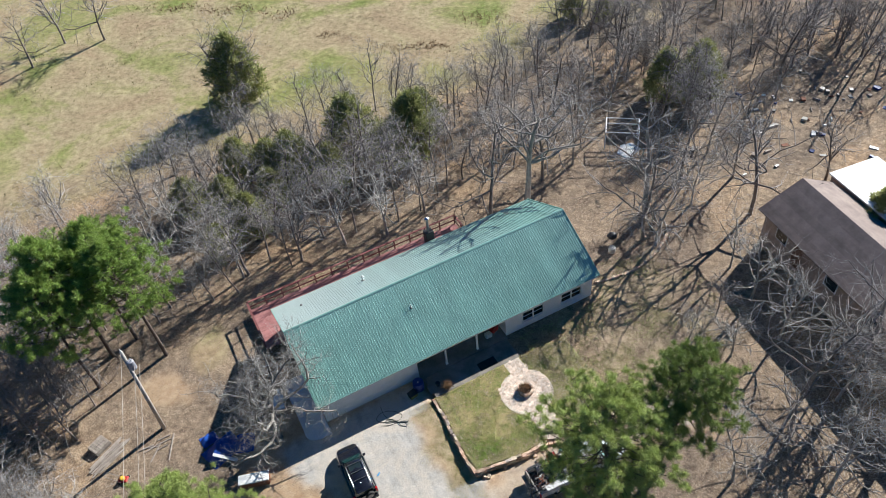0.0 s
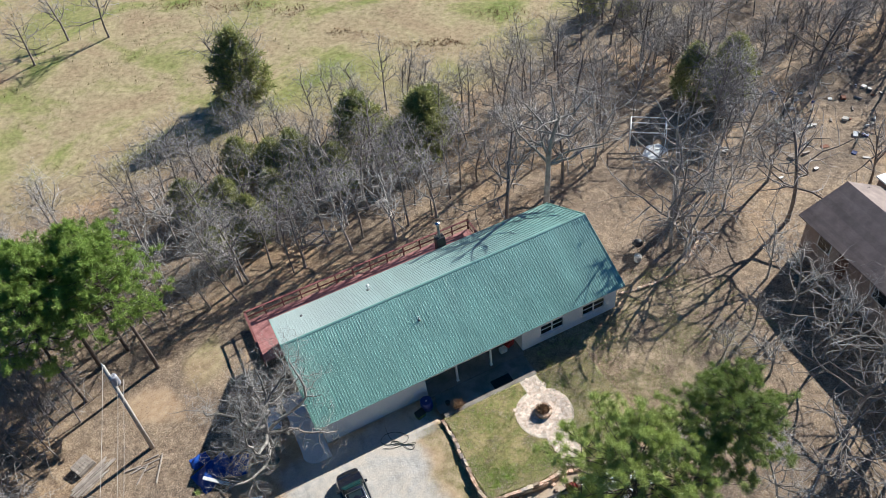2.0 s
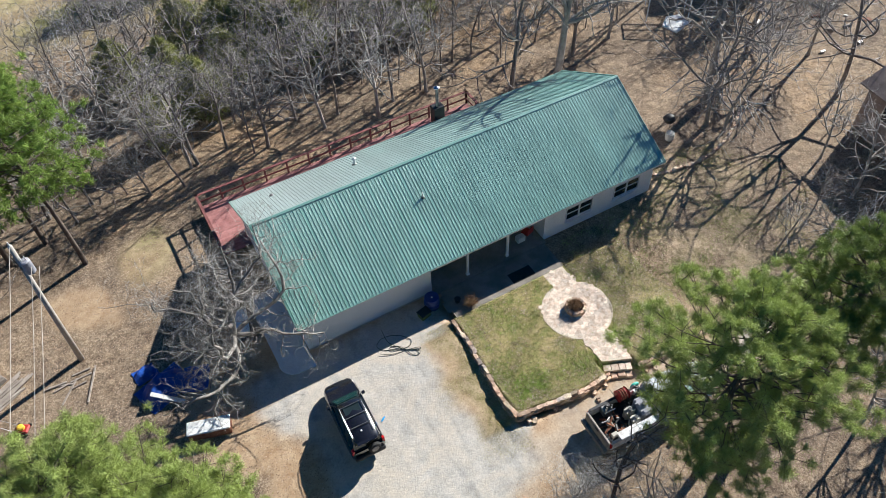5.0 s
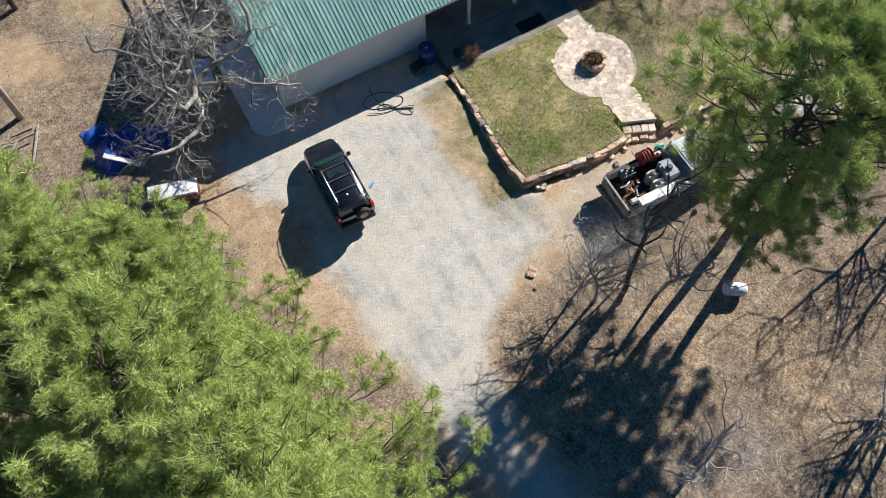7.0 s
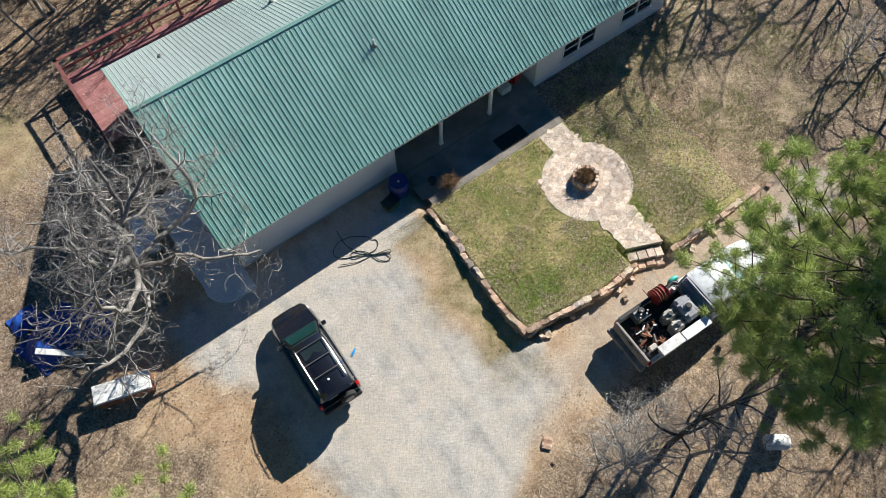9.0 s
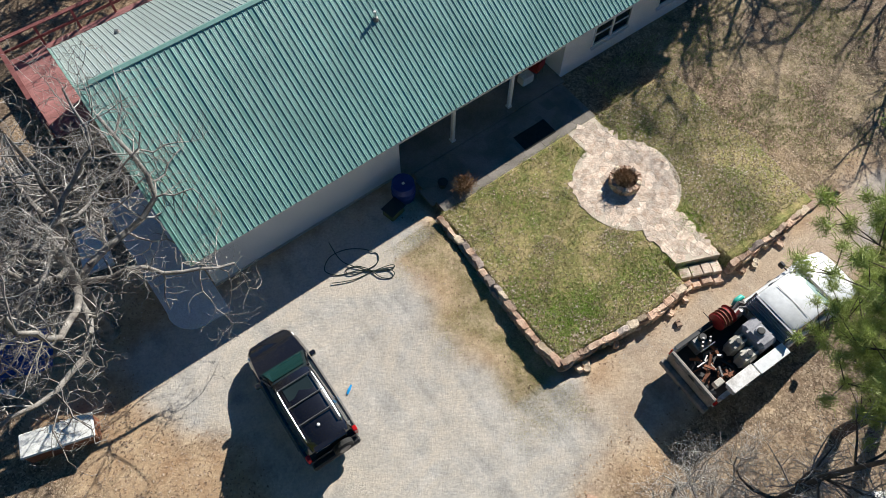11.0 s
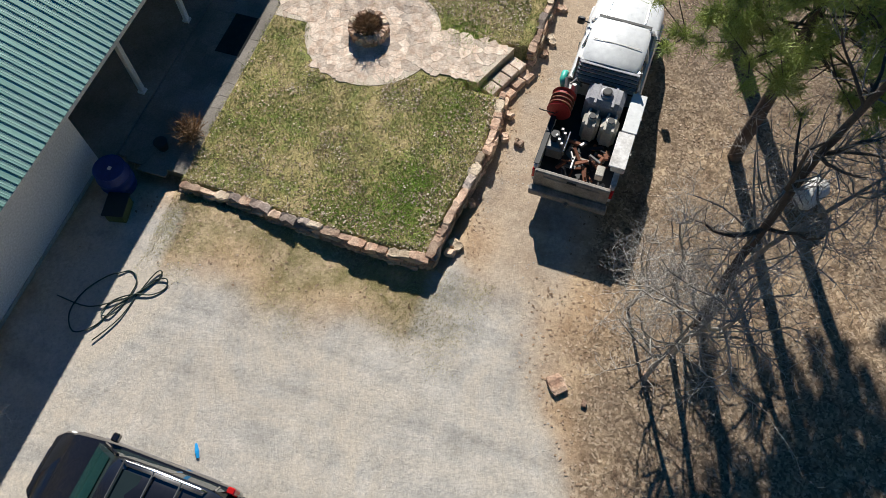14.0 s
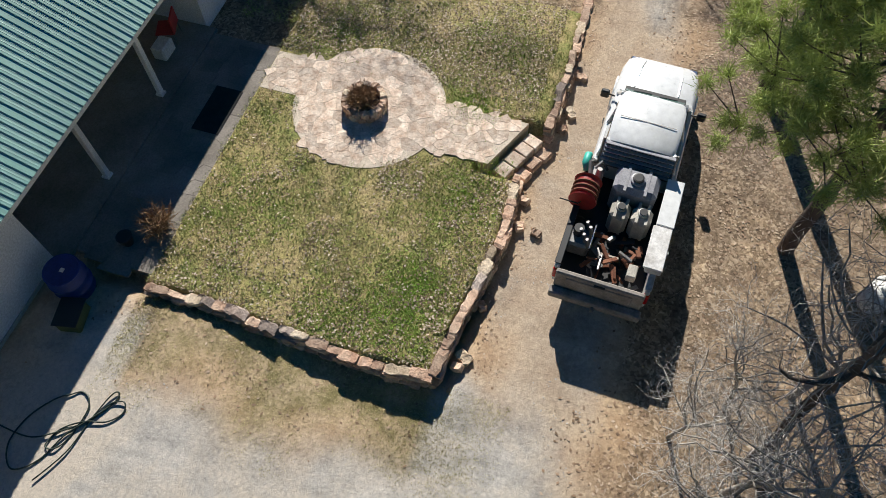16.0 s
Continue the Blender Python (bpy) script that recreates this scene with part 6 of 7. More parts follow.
# ---- neighbour's building ----
nb_house = thing("neighbour_house", label="low house with a brown ribbed roof among bare trees", category="house")
nb_house.matrix_basis = pose(38.95, -1.9, 1.25, 0, 0, -7)
NL, NR, NZ = 19.0, 3.75, 4.3          # length, eave to ridge, ridge height
for x0, x1, y0, y1 in ((0.6, 0.75, -NL, 0), (6.75, 6.9, -NL, 0), (0.75, 6.75, -0.15, 0), (0.75, 6.75, -NL, 0.15 - NL)):
    part("wall", MB().box(x0, x1, y0, y1, -2.4, 2.5), M_TANWALL, nb_house)
for y in (-0.15, -NL):
    part("gable", MB().loft([[(0.6, yy, 2.5), (6.9, yy, 2.5), (NR, yy, NZ - 0.15)] for yy in (y, y + 0.15)]), M_TANWALL, nb_house)
nroof = part("roof", MB().loft([[(0.0, y, 2.42), (NR, y, NZ), (7.5, y, 2.42), (7.5, y, 2.32), (NR, y, NZ - 0.1), (0.0, y, 2.32)] for y in (-NL - 0.4, 0.4)]), M_BROWNROOF, nb_house)
for k in range(14):
    f = (k + 0.5) / 14
    part("shingle_course", MB().box(NR * f - 0.17, NR * f + 0.17, -NL - 0.38, 0.38, 2.425 + (NZ - 2.42) * f - 0.07, 2.425 + (NZ - 2.42) * f + 0.012, m=Matrix.Translation((NR * f, 0, 2.42 + (NZ - 2.42) * f)) @ pose(0, 0, 0, 0, -math.degrees(math.atan2(NZ - 2.42, NR)), 0) @ Matrix.Translation((-NR * f, 0, -2.42 - (NZ - 2.42) * f))), M_BROWNROOF, nroof)
part("door", MB().box(0.57, 0.6, -4.6, -3.7, -0.4, 1.7), M_DARKWOOD, nb_house)
for y in (-2.8, -8.5, -13.0):
    w = part("window", MB().box(0.56, 0.6, y - 0.06, y + 1.26, 0.64, 1.76), M_TRIM, nb_house)
    part("pane", MB().box(0.55, 0.562, y, y + 1.2, 0.7, 1.7), M_GLASS, w)
shed = thing("metal_shed", pose(46.6, -1.8, 1.2, 0, 0, -7), "low shed with a flat white metal roof beside the neighbouring house", "shed")
part("wall", MB().box(0.2, 4.8, -7.0, 0, -2.4, 2.7), M_TANWALL, shed)
part("roof", MB().box(0.0, 5.0, -7.2, 0.2, 2.71, 2.85, bevel=0.02), M_WHITEPLASTIC, shed, "flat white metal roof")


# ---- trees ----
def grow(seed, height, trunk, levels, spread=1.0, rise=0.25, twist=0.22, first=0.3, lean=(0, 0)):
    """Segments of a bare tree: (from, to, radius from, radius to, level)."""
    q = random.Random(seed)
    segs = []

    def rnd(s):
        return Vector((q.gauss(0, s), q.gauss(0, s), q.gauss(0, s)))

    def branch(p, d, length, rad, lvl):
        n = max(2, levels[lvl][1])
        tw, step = twist * (0.32 if lvl == 0 else 1.0), length / n
        for i in range(n):
            d = (d + rnd(tw) + Vector((0, 0, rise * (0.25 if lvl else 0.15)))).normalized()
            p2 = p + d * step
            r2 = rad * (1 - 0.62 * (i + 1) / n) if i < n - 1 or lvl < len(levels) - 1 else rad * 0.2
            r1 = rad * (1 - 0.62 * i / n)
            segs.append((p, p2, r1, r2, lvl))
            p = p2
            if lvl + 1 < len(levels):
                f = (i + 1) / n
                lo = first if lvl == 0 else 0.15
                if f >= lo:
                    kids = levels[lvl + 1][0] / max(1.0, n * (1 - lo))
                    cnt = int(kids) + (q.random() < kids - int(kids))
                    for _ in range(cnt):
                        side = rnd(1.0)
                        side = (side - d * side.dot(d)).normalized()
                        out = (d * q.uniform(0.25, 0.75) + side * q.uniform(0.7, 1.1) * spread).normalized()
                        k = levels[lvl + 1][2] * q.uniform(0.65, 1.15) * (1.15 - 0.55 * f if lvl == 0 else 1.0)
                        branch(p2, out, length * k, r2 * q.uniform(0.5, 0.72), lvl + 1)

    d0 = Vector((lean[0], lean[1], 1)).normalized()
    segs.append((Vector((0, 0, -0.25)), Vector((0, 0, 0.18)), trunk * 1.6, trunk * 1.08, 0))
    branch(Vector((0, 0, 0.15)), d0, height * 0.8, trunk, 0)
    return segs


def tubes(segs, sides):
    """Triangles for straight tapered segments, as arrays."""
    A = np.array([s[0] for s in segs]); B = np.array([s[1] for s in segs])
    ra = np.array([s[2] for s in segs]); rb = np.array([s[3] for s in segs])
    d = B - A
    d /= np.linalg.norm(d, axis=1, keepdims=True) + 1e-9
    ref = np.where(np.abs(d[:, 2:3]) > 0.8, np.array([[1.0, 0, 0]]), np.array([[0, 0, 1.0]]))
    u = np.cross(d, ref)
    u /= np.linalg.norm(u, axis=1, keepdims=True) + 1e-9
    w = np.cross(d, u)
    V, F = [], []
    for k in range(sides):
        c, s = math.cos(6.2832 * k / sides), math.sin(6.2832 * k / sides)
        V += [A + (u * c + w * s) * ra[:, None], B + (u * c + w * s) * rb[:, None]]
    V = np.stack(V, 1)
    n = len(segs)
    base = (np.arange(n) * 2 * sides)[:, None]
    for k in range(sides):
        j = (k + 1) % sides
        F += [base + np.array([[2 * k, 2 * j, 2 * j + 1]]), base + np.array([[2 * k, 2 * j + 1, 2 * k + 1]])]
    return V.reshape(-1, 3), np.concatenate(F)


def spikes(segs):
    """Three-sided tapering points for the finest twigs."""
    v, f = tubes([(a, b, r1, r1 * 0.1, l) for a, b, r1, r2, l in segs], 3)
    n = len(segs)
    v = v.reshape(n, 6, 3)
    v = np.concatenate([v[:, 0::2], v[:, 1:2]], 1).reshape(-1, 3)
    i = (np.arange(n) * 4)[:, None]
    return v, np.concatenate([i + np.array([[0, 1, 3]]), i + np.array([[1, 2, 3]]), i + np.array([[2, 0, 3]])])


def bare_meshes(name, seed, bark, twig, twig_r=1.0, sides=4, **kw):
    segs = grow(seed, **kw)
    top = max(s[4] for s in segs)
    big = [s for s in segs if s[4] < 2]
    small = [(a, b, max(r1, 0.006) * twig_r, max(r2, 0.004) * twig_r, l) for a, b, r1, r2, l in segs if l >= 2]
    v1, f1 = tubes(big, sides)
    v2, f2 = tubes([s for s in small if s[4] < top], 3)
    v3, f3 = spikes([s for s in small if s[4] == top])
    v2, f2 = np.concatenate([v2, v3]), np.concatenate([f2, f3 + len(v2)])
    me = tri_mesh(name + "_trunk", v1, f1, bark)
    me.polygons.foreach_set("use_smooth", [True] * len(me.polygons))
    return me, tri_mesh(name + "_crown", v2, f2, twig)


def tree(name, meshes, m, label, group="", category="tree"):
    t = thing(name, m, label, category, group)
    for nm, me in zip(("trunk", "crown"), meshes):
        part(nm, me, None, t)
    return t


L_ROUND = [(1, 6, 1), (13, 5, 0.64), (5, 3, 0.52), (4, 2, 0.58)]
L_SLIM = [(1, 7, 1), (13, 4, 0.36), (5, 2, 0.55), (4, 2, 0.55)]
L_BRUSH = [(1, 4, 1), (10, 3, 0.75), (5, 2, 0.55), (3, 2, 0.55)]
ROUND = [bare_meshes("round", 100 + k, M_BARK, M_TWIG, 1.25, height=9.5, trunk=0.17, levels=L_ROUND, spread=1.05, first=0.28) for k in range(4)]
GREY = [bare_meshes("grey", 140 + k, M_PALEBARK, M_PALETWIG, 1.25, height=9.0, trunk=0.15, levels=L_ROUND, spread=1.1, first=0.3) for k in range(3)]
SLIM = [bare_meshes("slim", 200 + k, M_BARK, M_TWIG, 1.6, height=10.5, trunk=0.12, levels=L_SLIM, spread=0.7, rise=0.5, first=0.35) for k in range(4)]
BRUSH = [bare_meshes("brush", 300 + k, M_BARK, M_TWIG, 1.9, height=4.6, trunk=0.06, levels=L_BRUSH, spread=1.0, rise=0.4, first=0.05) for k in range(3)]


far_wood = []


def join_trees(items, name, label):
    """One mesh of many far trees, each a trunk and a crown set by its matrix."""
    mats, V, F, MI, o = [], [], [], [], 0
    for pair, m in items:
        a = np.array(m)
        for me in pair:
            if me.materials[0] not in mats:
                mats.append(me.materials[0])
            v, f = np.empty(len(me.vertices) * 3, np.float32), np.empty(len(me.loops), np.int32)
            me.vertices.foreach_get("co", v)
            me.loops.foreach_get("vertex_index", f)
            V.append(v.reshape(-1, 3) @ a[:3, :3].T + a[:3, 3])
            F.append(f.reshape(-1, 3) + o)
            MI.append(np.full(len(f) // 3, mats.index(me.materials[0]), np.int32))
            o += len(v) // 3
    me = tri_mesh(name, np.concatenate(V), np.concatenate(F), mats[0])
    for extra in mats[1:]:
        me.materials.append(extra)
    me.polygons.foreach_set("material_index", np.concatenate(MI))
    return solo(name, me, [], label, "trees", kind="stuff")


def needle_clumps(centres, dirs, size, count, seed, length, wide, spray=0.10):
    """Tufts of thin needles at the given places, each leaning along its direction."""
    r = np.random.RandomState(seed)
    n = len(centres)
    V, F = [], []
    C = np.repeat(np.asarray(centres), count, 0)
    D = np.repeat(np.asarray(dirs), count, 0)
    S = np.repeat(np.asarray(size), count)[:, None]
    dv = D * 0.55 + r.normal(0, 0.75, C.shape)
    dv /= np.linalg.norm(dv, axis=1, keepdims=True) + 1e-9
    off = r.normal(0, spray, C.shape) * S
    ln = length * S * r.uniform(0.7, 1.2, (len(C), 1))
    side = np.cross(dv, r.normal(0, 1, C.shape))
    side /= np.linalg.norm(side, axis=1, keepdims=True) + 1e-9
    side *= wide * S
    A = C + off
    T = A + dv * ln
    T[:, 2] -= 0.06 * ln[:, 0]
    V = np.stack([A - side, A + side, T], 1).reshape(-1, 3)
    F = np.arange(len(V)).reshape(-1, 3)
    return V, F


def pine_meshes(name, seed, height, radius, low, tufts, bark, needle, trunk=0.2, count=26, length=0.34, wide=0.016, droop=0.0):
    """A pine: tall trunk, whorls of limbs, tufts of needles massed at the limbs' outer halves."""
    q = random.Random(seed)
    segs, C, D, S = [], [], [], []
    p, d, n = Vector((0, 0, -0.3)), Vector((0, 0, 1)), 12
    axis_pts = [p]
    for i in range(n):
        d = (d + Vector((q.gauss(0, 0.035), q.gauss(0, 0.035), 0))).normalized()
        p2 = p + d * (height / n)
        segs.append((p, p2, trunk * (1 - 0.85 * i / n), trunk * (1 - 0.85 * (i + 1) / n), 0))
        p = p2
        axis_pts.append(p)
    limbs = int(tufts / 26)
    for k in range(limbs):
        u = low + (1 - low) * (k + q.random()) / limbs
        at = axis_pts[min(n - 1, int(u * n))].lerp(axis_pts[min(n, int(u * n) + 1)], u * n % 1)
        prof = math.sin(min(1.0, (1 - u) / (1 - low) * 1.25 + 0.10) * 1.5708) * (0.72 + 0.28 * math.sin(9 * u + seed))
        L = radius * prof * q.uniform(0.76, 1.06)
        a = k * 2.39996 + q.uniform(-0.3, 0.3)
        dv = Vector((math.cos(a), math.sin(a), q.uniform(-0.22, 0.30) - droop * (u < low + 0.2) + 0.5 * max(0, u - 0.75) * 4 * 0.5))
        dv.normalize()
        pp, r0 = at, 0.02 + trunk * 0.22 * (L / radius)
        m = 5
        for s in range(m):
            dv = (dv + Vector((q.gauss(0, 0.12), q.gauss(0, 0.12), 0.07 + q.gauss(0, 0.08)))).normalized()
            p2 = pp + dv * (L / m)
            segs.append((pp, p2, r0 * (1 - 0.8 * s / m), r0 * (1 - 0.8 * (s + 1) / m), 1))
            if s >= 1:
                for _ in range(2 if s < m - 1 else 3):
                    sd_ = Vector((q.gauss(0, 1), q.gauss(0, 1), q.gauss(0.25, 0.4))).normalized()
                    e = p2 + (dv * 0.5 + sd_ * 0.8).normalized() * q.uniform(0.35, 0.85) * (0.5 + radius / 8)
                    segs.append((p2, e, 0.018, 0.008, 2))
                    C.append(e)
                    D.append((e - p2).normalized() * 0.5 + Vector((0, 0, 0.5)))
                    S.append(q.uniform(1.5, 2.4))
            pp = p2
        C.append(pp)
        D.append(dv * 0.7 + Vector((0, 0, 0.5)))
        S.append(1.9)
    v1, f1 = tubes(segs, 5)
    v2, f2 = needle_clumps(np.array(C), np.array(D), np.array(S), count, seed, length, wide, 0.045)
    me = tri_mesh(name + "_trunk", v1, f1, bark)
    me.polygons.foreach_set("use_smooth", [True] * len(me.polygons))
    return me, tri_mesh(name + "_crown", v2, f2, needle)


def cedar_meshes(seed, height, radius):
    """A dense evergreen: short scaly sprays over a ragged cone, with a trunk."""
    r = np.random.RandomState(seed)
    n = 560
    u = r.uniform(0.0, 1, n)
    a = r.uniform(0, 6.2832, n)
    lumps = 1 + 0.22 * np.sin(3 * a + seed) + 0.16 * np.sin(5 * a - 9 * u + seed) + 0.12 * np.sin(23 * u + 2 * a)
    rad = radius * np.sin(np.clip(0.12 + 0.88 * u, 0, 1) * 3.1416) ** 0.6 * (1 - 0.45 * u) * lumps * (0.5 + 0.5 * r.uniform(0, 1, n) ** 0.5) * 1.15
    C = np.stack([np.cos(a) * rad, np.sin(a) * rad, height * (0.06 + 0.90 * u)], 1)
    D = np.stack([np.cos(a) * 0.6, np.sin(a) * 0.6, 0.7 + 0 * a], 1)
    v, f = needle_clumps(C, D, r.uniform(0.7, 1.3, n), 16, seed, 0.42, 0.045)
    t, tf = tubes([(Vector((0, 0, -0.2)), Vector((0, 0, height * 0.9)), 0.12, 0.02, 0)], 6)
    return tri_mesh("cedar_trunk", t, tf, M_BARK), tri_mesh("cedar_crown", v, f, M_CEDAR)


# near pines
PINE_A = pine_meshes("pine_a", 11, 14.0, 5.9, 0.30, 3100, M_PINEBARK, M_NEEDLE, 0.24, 190, 0.125, 0.0040)
PINE_B = pine_meshes("pine_b", 12, 13.5, 5.9, 0.30, 3100, M_PINEBARK, M_NEEDLE, 0.22, 190, 0.125, 0.0040)
PINE_C = pine_meshes("pine_c", 13, 13.0, 5.9, 0.36, 2500, M_PINEBARK, M_NEEDLE, 0.20, 210, 0.13, 0.0042, 0.15)
PINE_E = pine_meshes("pine_e", 17, 13.4, 5.0, 0.56, 1250, M_PINEBARK, M_NEEDLE_DEEP, 0.30, 210, 0.13, 0.0042, 0.1)
PINE_D = pine_meshes("pine_d", 14, 13.0, 4.3, 0.50, 1500, M_PINEBARK, M_NEEDLE_FAR, 0.18, 60, 0.16, 0.0110)
near = "tall green pine with clumped needles beside the gravel drive"
for me, x, y, rz, s in ((PINE_A, -9.8, -8.3, 0, 0.95), (PINE_B, -7.0, -14.2, 40, 1.0), (PINE_A, -6.3, -19.6, 130, 1.0), (PINE_B, -14.6, -13.5, 200, 1.0), (PINE_B, -7.6, -10.9, 300, 0.86), (PINE_A, -6.4, -17.4, 75, 0.97)):
    tree("pine_tree", me, pose(x, y, fz(x, y), 0, 0, rz) @ Matrix.Scale(s, 4), near, "pines by the drive", "pine")
tree("pine_tree", PINE_E, pose(18.4, -14.6, fz(18.4, -14.6), 0, 0, 50), "tall pine with a long bare trunk beside the track", "", "pine")
tree("pine_tree", PINE_C, pose(13.4, -15.5, fz(13.4, -15.5), 0, 0, 0), "tall pine leaning its green crown over the white truck", "", "pine")
for x, y, rz, s in ((-9.0, 13.3, 0, 0.98), (-12.9, 15.6, 90, 1.05), (-10.8, 16.5, 200, 1.0), (-14.5, 13.0, 290, 0.95)):
    tree("pine_tree", PINE_D, pose(x, y, fz(x, y), 0, 0, rz) @ Matrix.Scale(s, 4), "dark green pine with a bare lower trunk beside the deck", "pines by the deck", "pine")

# grey brush west of the yard
br = random.Random(15)
for i in range(84):
    x, y = br.uniform(-31, -15.0), br.uniform(-7, 21)
    if math.hypot(x + 14.8, y - 6) < 2.6 or (x > -17.5 and y < 9):
        continue
    tree("bare_shrub", BRUSH[i % 3], pose(x, y, fz(x, y), 0, 0, br.uniform(0, 360)) @ Matrix.Scale(br.uniform(0.8, 1.4), 4), "tall bare grey brush west of the yard", "bare brush")

# the gnarled oak at the house corner
OAK = bare_meshes("oak", 77, sides=9, bark=M_OAKBARK, twig=M_OAKTWIG, twig_r=0.75, height=5.8, trunk=0.22, levels=[(1, 6, 1), (13, 9, 1.12), (12, 6, 0.42), (7, 4, 0.42), (4, 2, 0.5)], spread=1.5, rise=0.16, twist=0.34, first=0.40)
tree("oak_tree", OAK, pose(-3.3, 1.1, fz(-3.3, 1.1), 0, 0, 20) @ Matrix.Scale(1.32, 4), "gnarled bare grey oak spreading over the house corner", "", "tree")

# bare trees by the truck and the track
SIDE = bare_meshes("side", 81, M_PALEBARK, M_PALETWIG, 0.9, 7, height=6.5, trunk=0.08, levels=[(1, 6, 1), (15, 6, 0.6), (8, 4, 0.45), (6, 3, 0.45)], spread=1.2, rise=0.15, twist=0.28, first=0.3)
for x, y, s, rz in ((7.4, -14.8, 0.95, 0), (9.8, -15.9, 0.95, 100), (19.5, -22.5, 1.2, 33), (22.5, -17.5, 1.2, 300), (14.8, -24.8, 1.3, 80), (8.2, -13.6, 0.55, 60), (6.6, -14.3, 0.7, 150), (9.2, -14.6, 0.6, 290), (6.0, -22.5, 1.0, 220), (12.6, -24.6, 1.1, 140), (16.6, -23.4, 1.0, 200)):
    tree("bare_tree", SIDE, pose(x, y, fz(x, y), 0, 0, rz) @ Matrix.Scale(s, 4), "bare grey sapling with spreading twigs beside the track", "bare trees by the track")

TALL = bare_meshes("tall", 91, M_PINEBARK, M_TWIG, 0.85, 8, height=13.0, trunk=0.135, levels=[(1, 8, 1), (10, 6, 0.22), (7, 4, 0.48), (5, 3, 0.45)], spread=0.8, rise=0.4, twist=0.18, first=0.5)
BIG = bare_meshes("big", 95, M_PALEBARK, M_TWIG, 1.1, 8, height=12.8, trunk=0.31, levels=[(1, 6, 1), (12, 7, 0.60), (7, 4, 0.5), (5, 3, 0.45)], spread=1.15, rise=0.15, twist=0.25, first=0.42)
for x, y, s, rz in ((8.3, -15.3, 0.9, 0),):
    tree("bare_tree", TALL, pose(x, y, fz(x, y), 0, 0, rz) @ Matrix.Scale(s, 4), "tall bare grey tree with a dark trunk beside the track", "bare trees by the track")
tree("bare_tree", BIG, pose(33.2, 5.4, fz(33.2, 5.4), 0, 0, 200) @ Matrix.Scale(0.9, 4), "tall bare tree standing in leaf litter east of the house", "bare trees behind the house")
tree("bare_tree", BIG, pose(25.3, 12.7, fz(25.3, 12.7), 0, 0, 40), "tall bare tree shading the green roof", "bare trees behind the house")

# first row behind the house, and the lone trees to the east
k = 0
wood = random.Random(5)
for x, y, s in ((21.9, 13.5, 1.1), (12.5, 16.4, 0.95), (8.7, 17.5, 0.9), (4.5, 17.7, 0.8), (-0.8, 18.5, 0.75), (-3.9, 17.3, 0.55), (32.3, 15.4, 1.0), (31.4, 3.4, 1.15), (41.3, 0.9, 1.25), (31.9, 2.2, 0.9), (16.8, 17.2, 0.85), (28.5, 15.0, 0.95), (37.8, 4.6, 0.85), (44.0, 9.5, 0.95), (45.5, 14.5, 0.9), (39.5, 8.0, 1.0), (43.5, 5.5, 0.9), (27.4, -7.2, 0.5), (29.4, -9.8, 0.6), (31.2, -6.2, 0.45)):
    me = GREY[k % 3] if s < 1.1 and k % 4 != 3 else ROUND[k % 4]
    tree("bare_tree", me, pose(x, y, fz(x, y), 0, 0, wood.uniform(0, 360)) @ Matrix.Scale(s, 4), "bare grey broadleaf tree in winter behind the house", "bare trees behind the house")
    k += 1


def edge_y(x):
    """The pasture's edge, north of the wood."""
    return 38.5 + 2.0 * math.sin((x + 4) / 7.0) - 0.10 * max(0.0, x - 18) + (0.2 * (-6 - x) if x < -6 else 0)


def clear(x, y):
    return not (-16 < x < 26 and y < 16.5) and not (24 < x < 38 and y < 12) and math.hypot(x - 36.8, y - 13.2) > 4.2 and math.hypot(x - 34.5, y - 9.5) > 3.5 and not (37 < x < 47 and -25 < y < 1.5)


placed = []
tries = 0
while len(placed) < 350 and tries < 12000:
    tries += 1
    x = wood.uniform(-34, 84)
    y = wood.uniform(12.5, 60) if x > 38 else wood.uniform(16.8, 46)
    if x > 46 and wood.random() < 0.45:
        y = wood.uniform(-26, 14)
    if x < -16 and wood.random() < 0.35:
        y = wood.uniform(-8, 20)
    if 46 > x > -16 and y > edge_y(x):
        continue
    if x <= -16 and y > edge_y(x) - 4:
        continue
    if x > 46 and y > 22 + (x - 46) * 1.1 + 18:
        continue
    if 44 < x < 60 and 2 < y < 12:
        continue
    if not clear(x, y):
        continue
    gap = 2.0 if wood.random() < 0.5 else 1.5
    if any((x - a) ** 2 + (y - b) ** 2 < gap * gap for a, b in placed):
        continue
    placed.append((x, y))
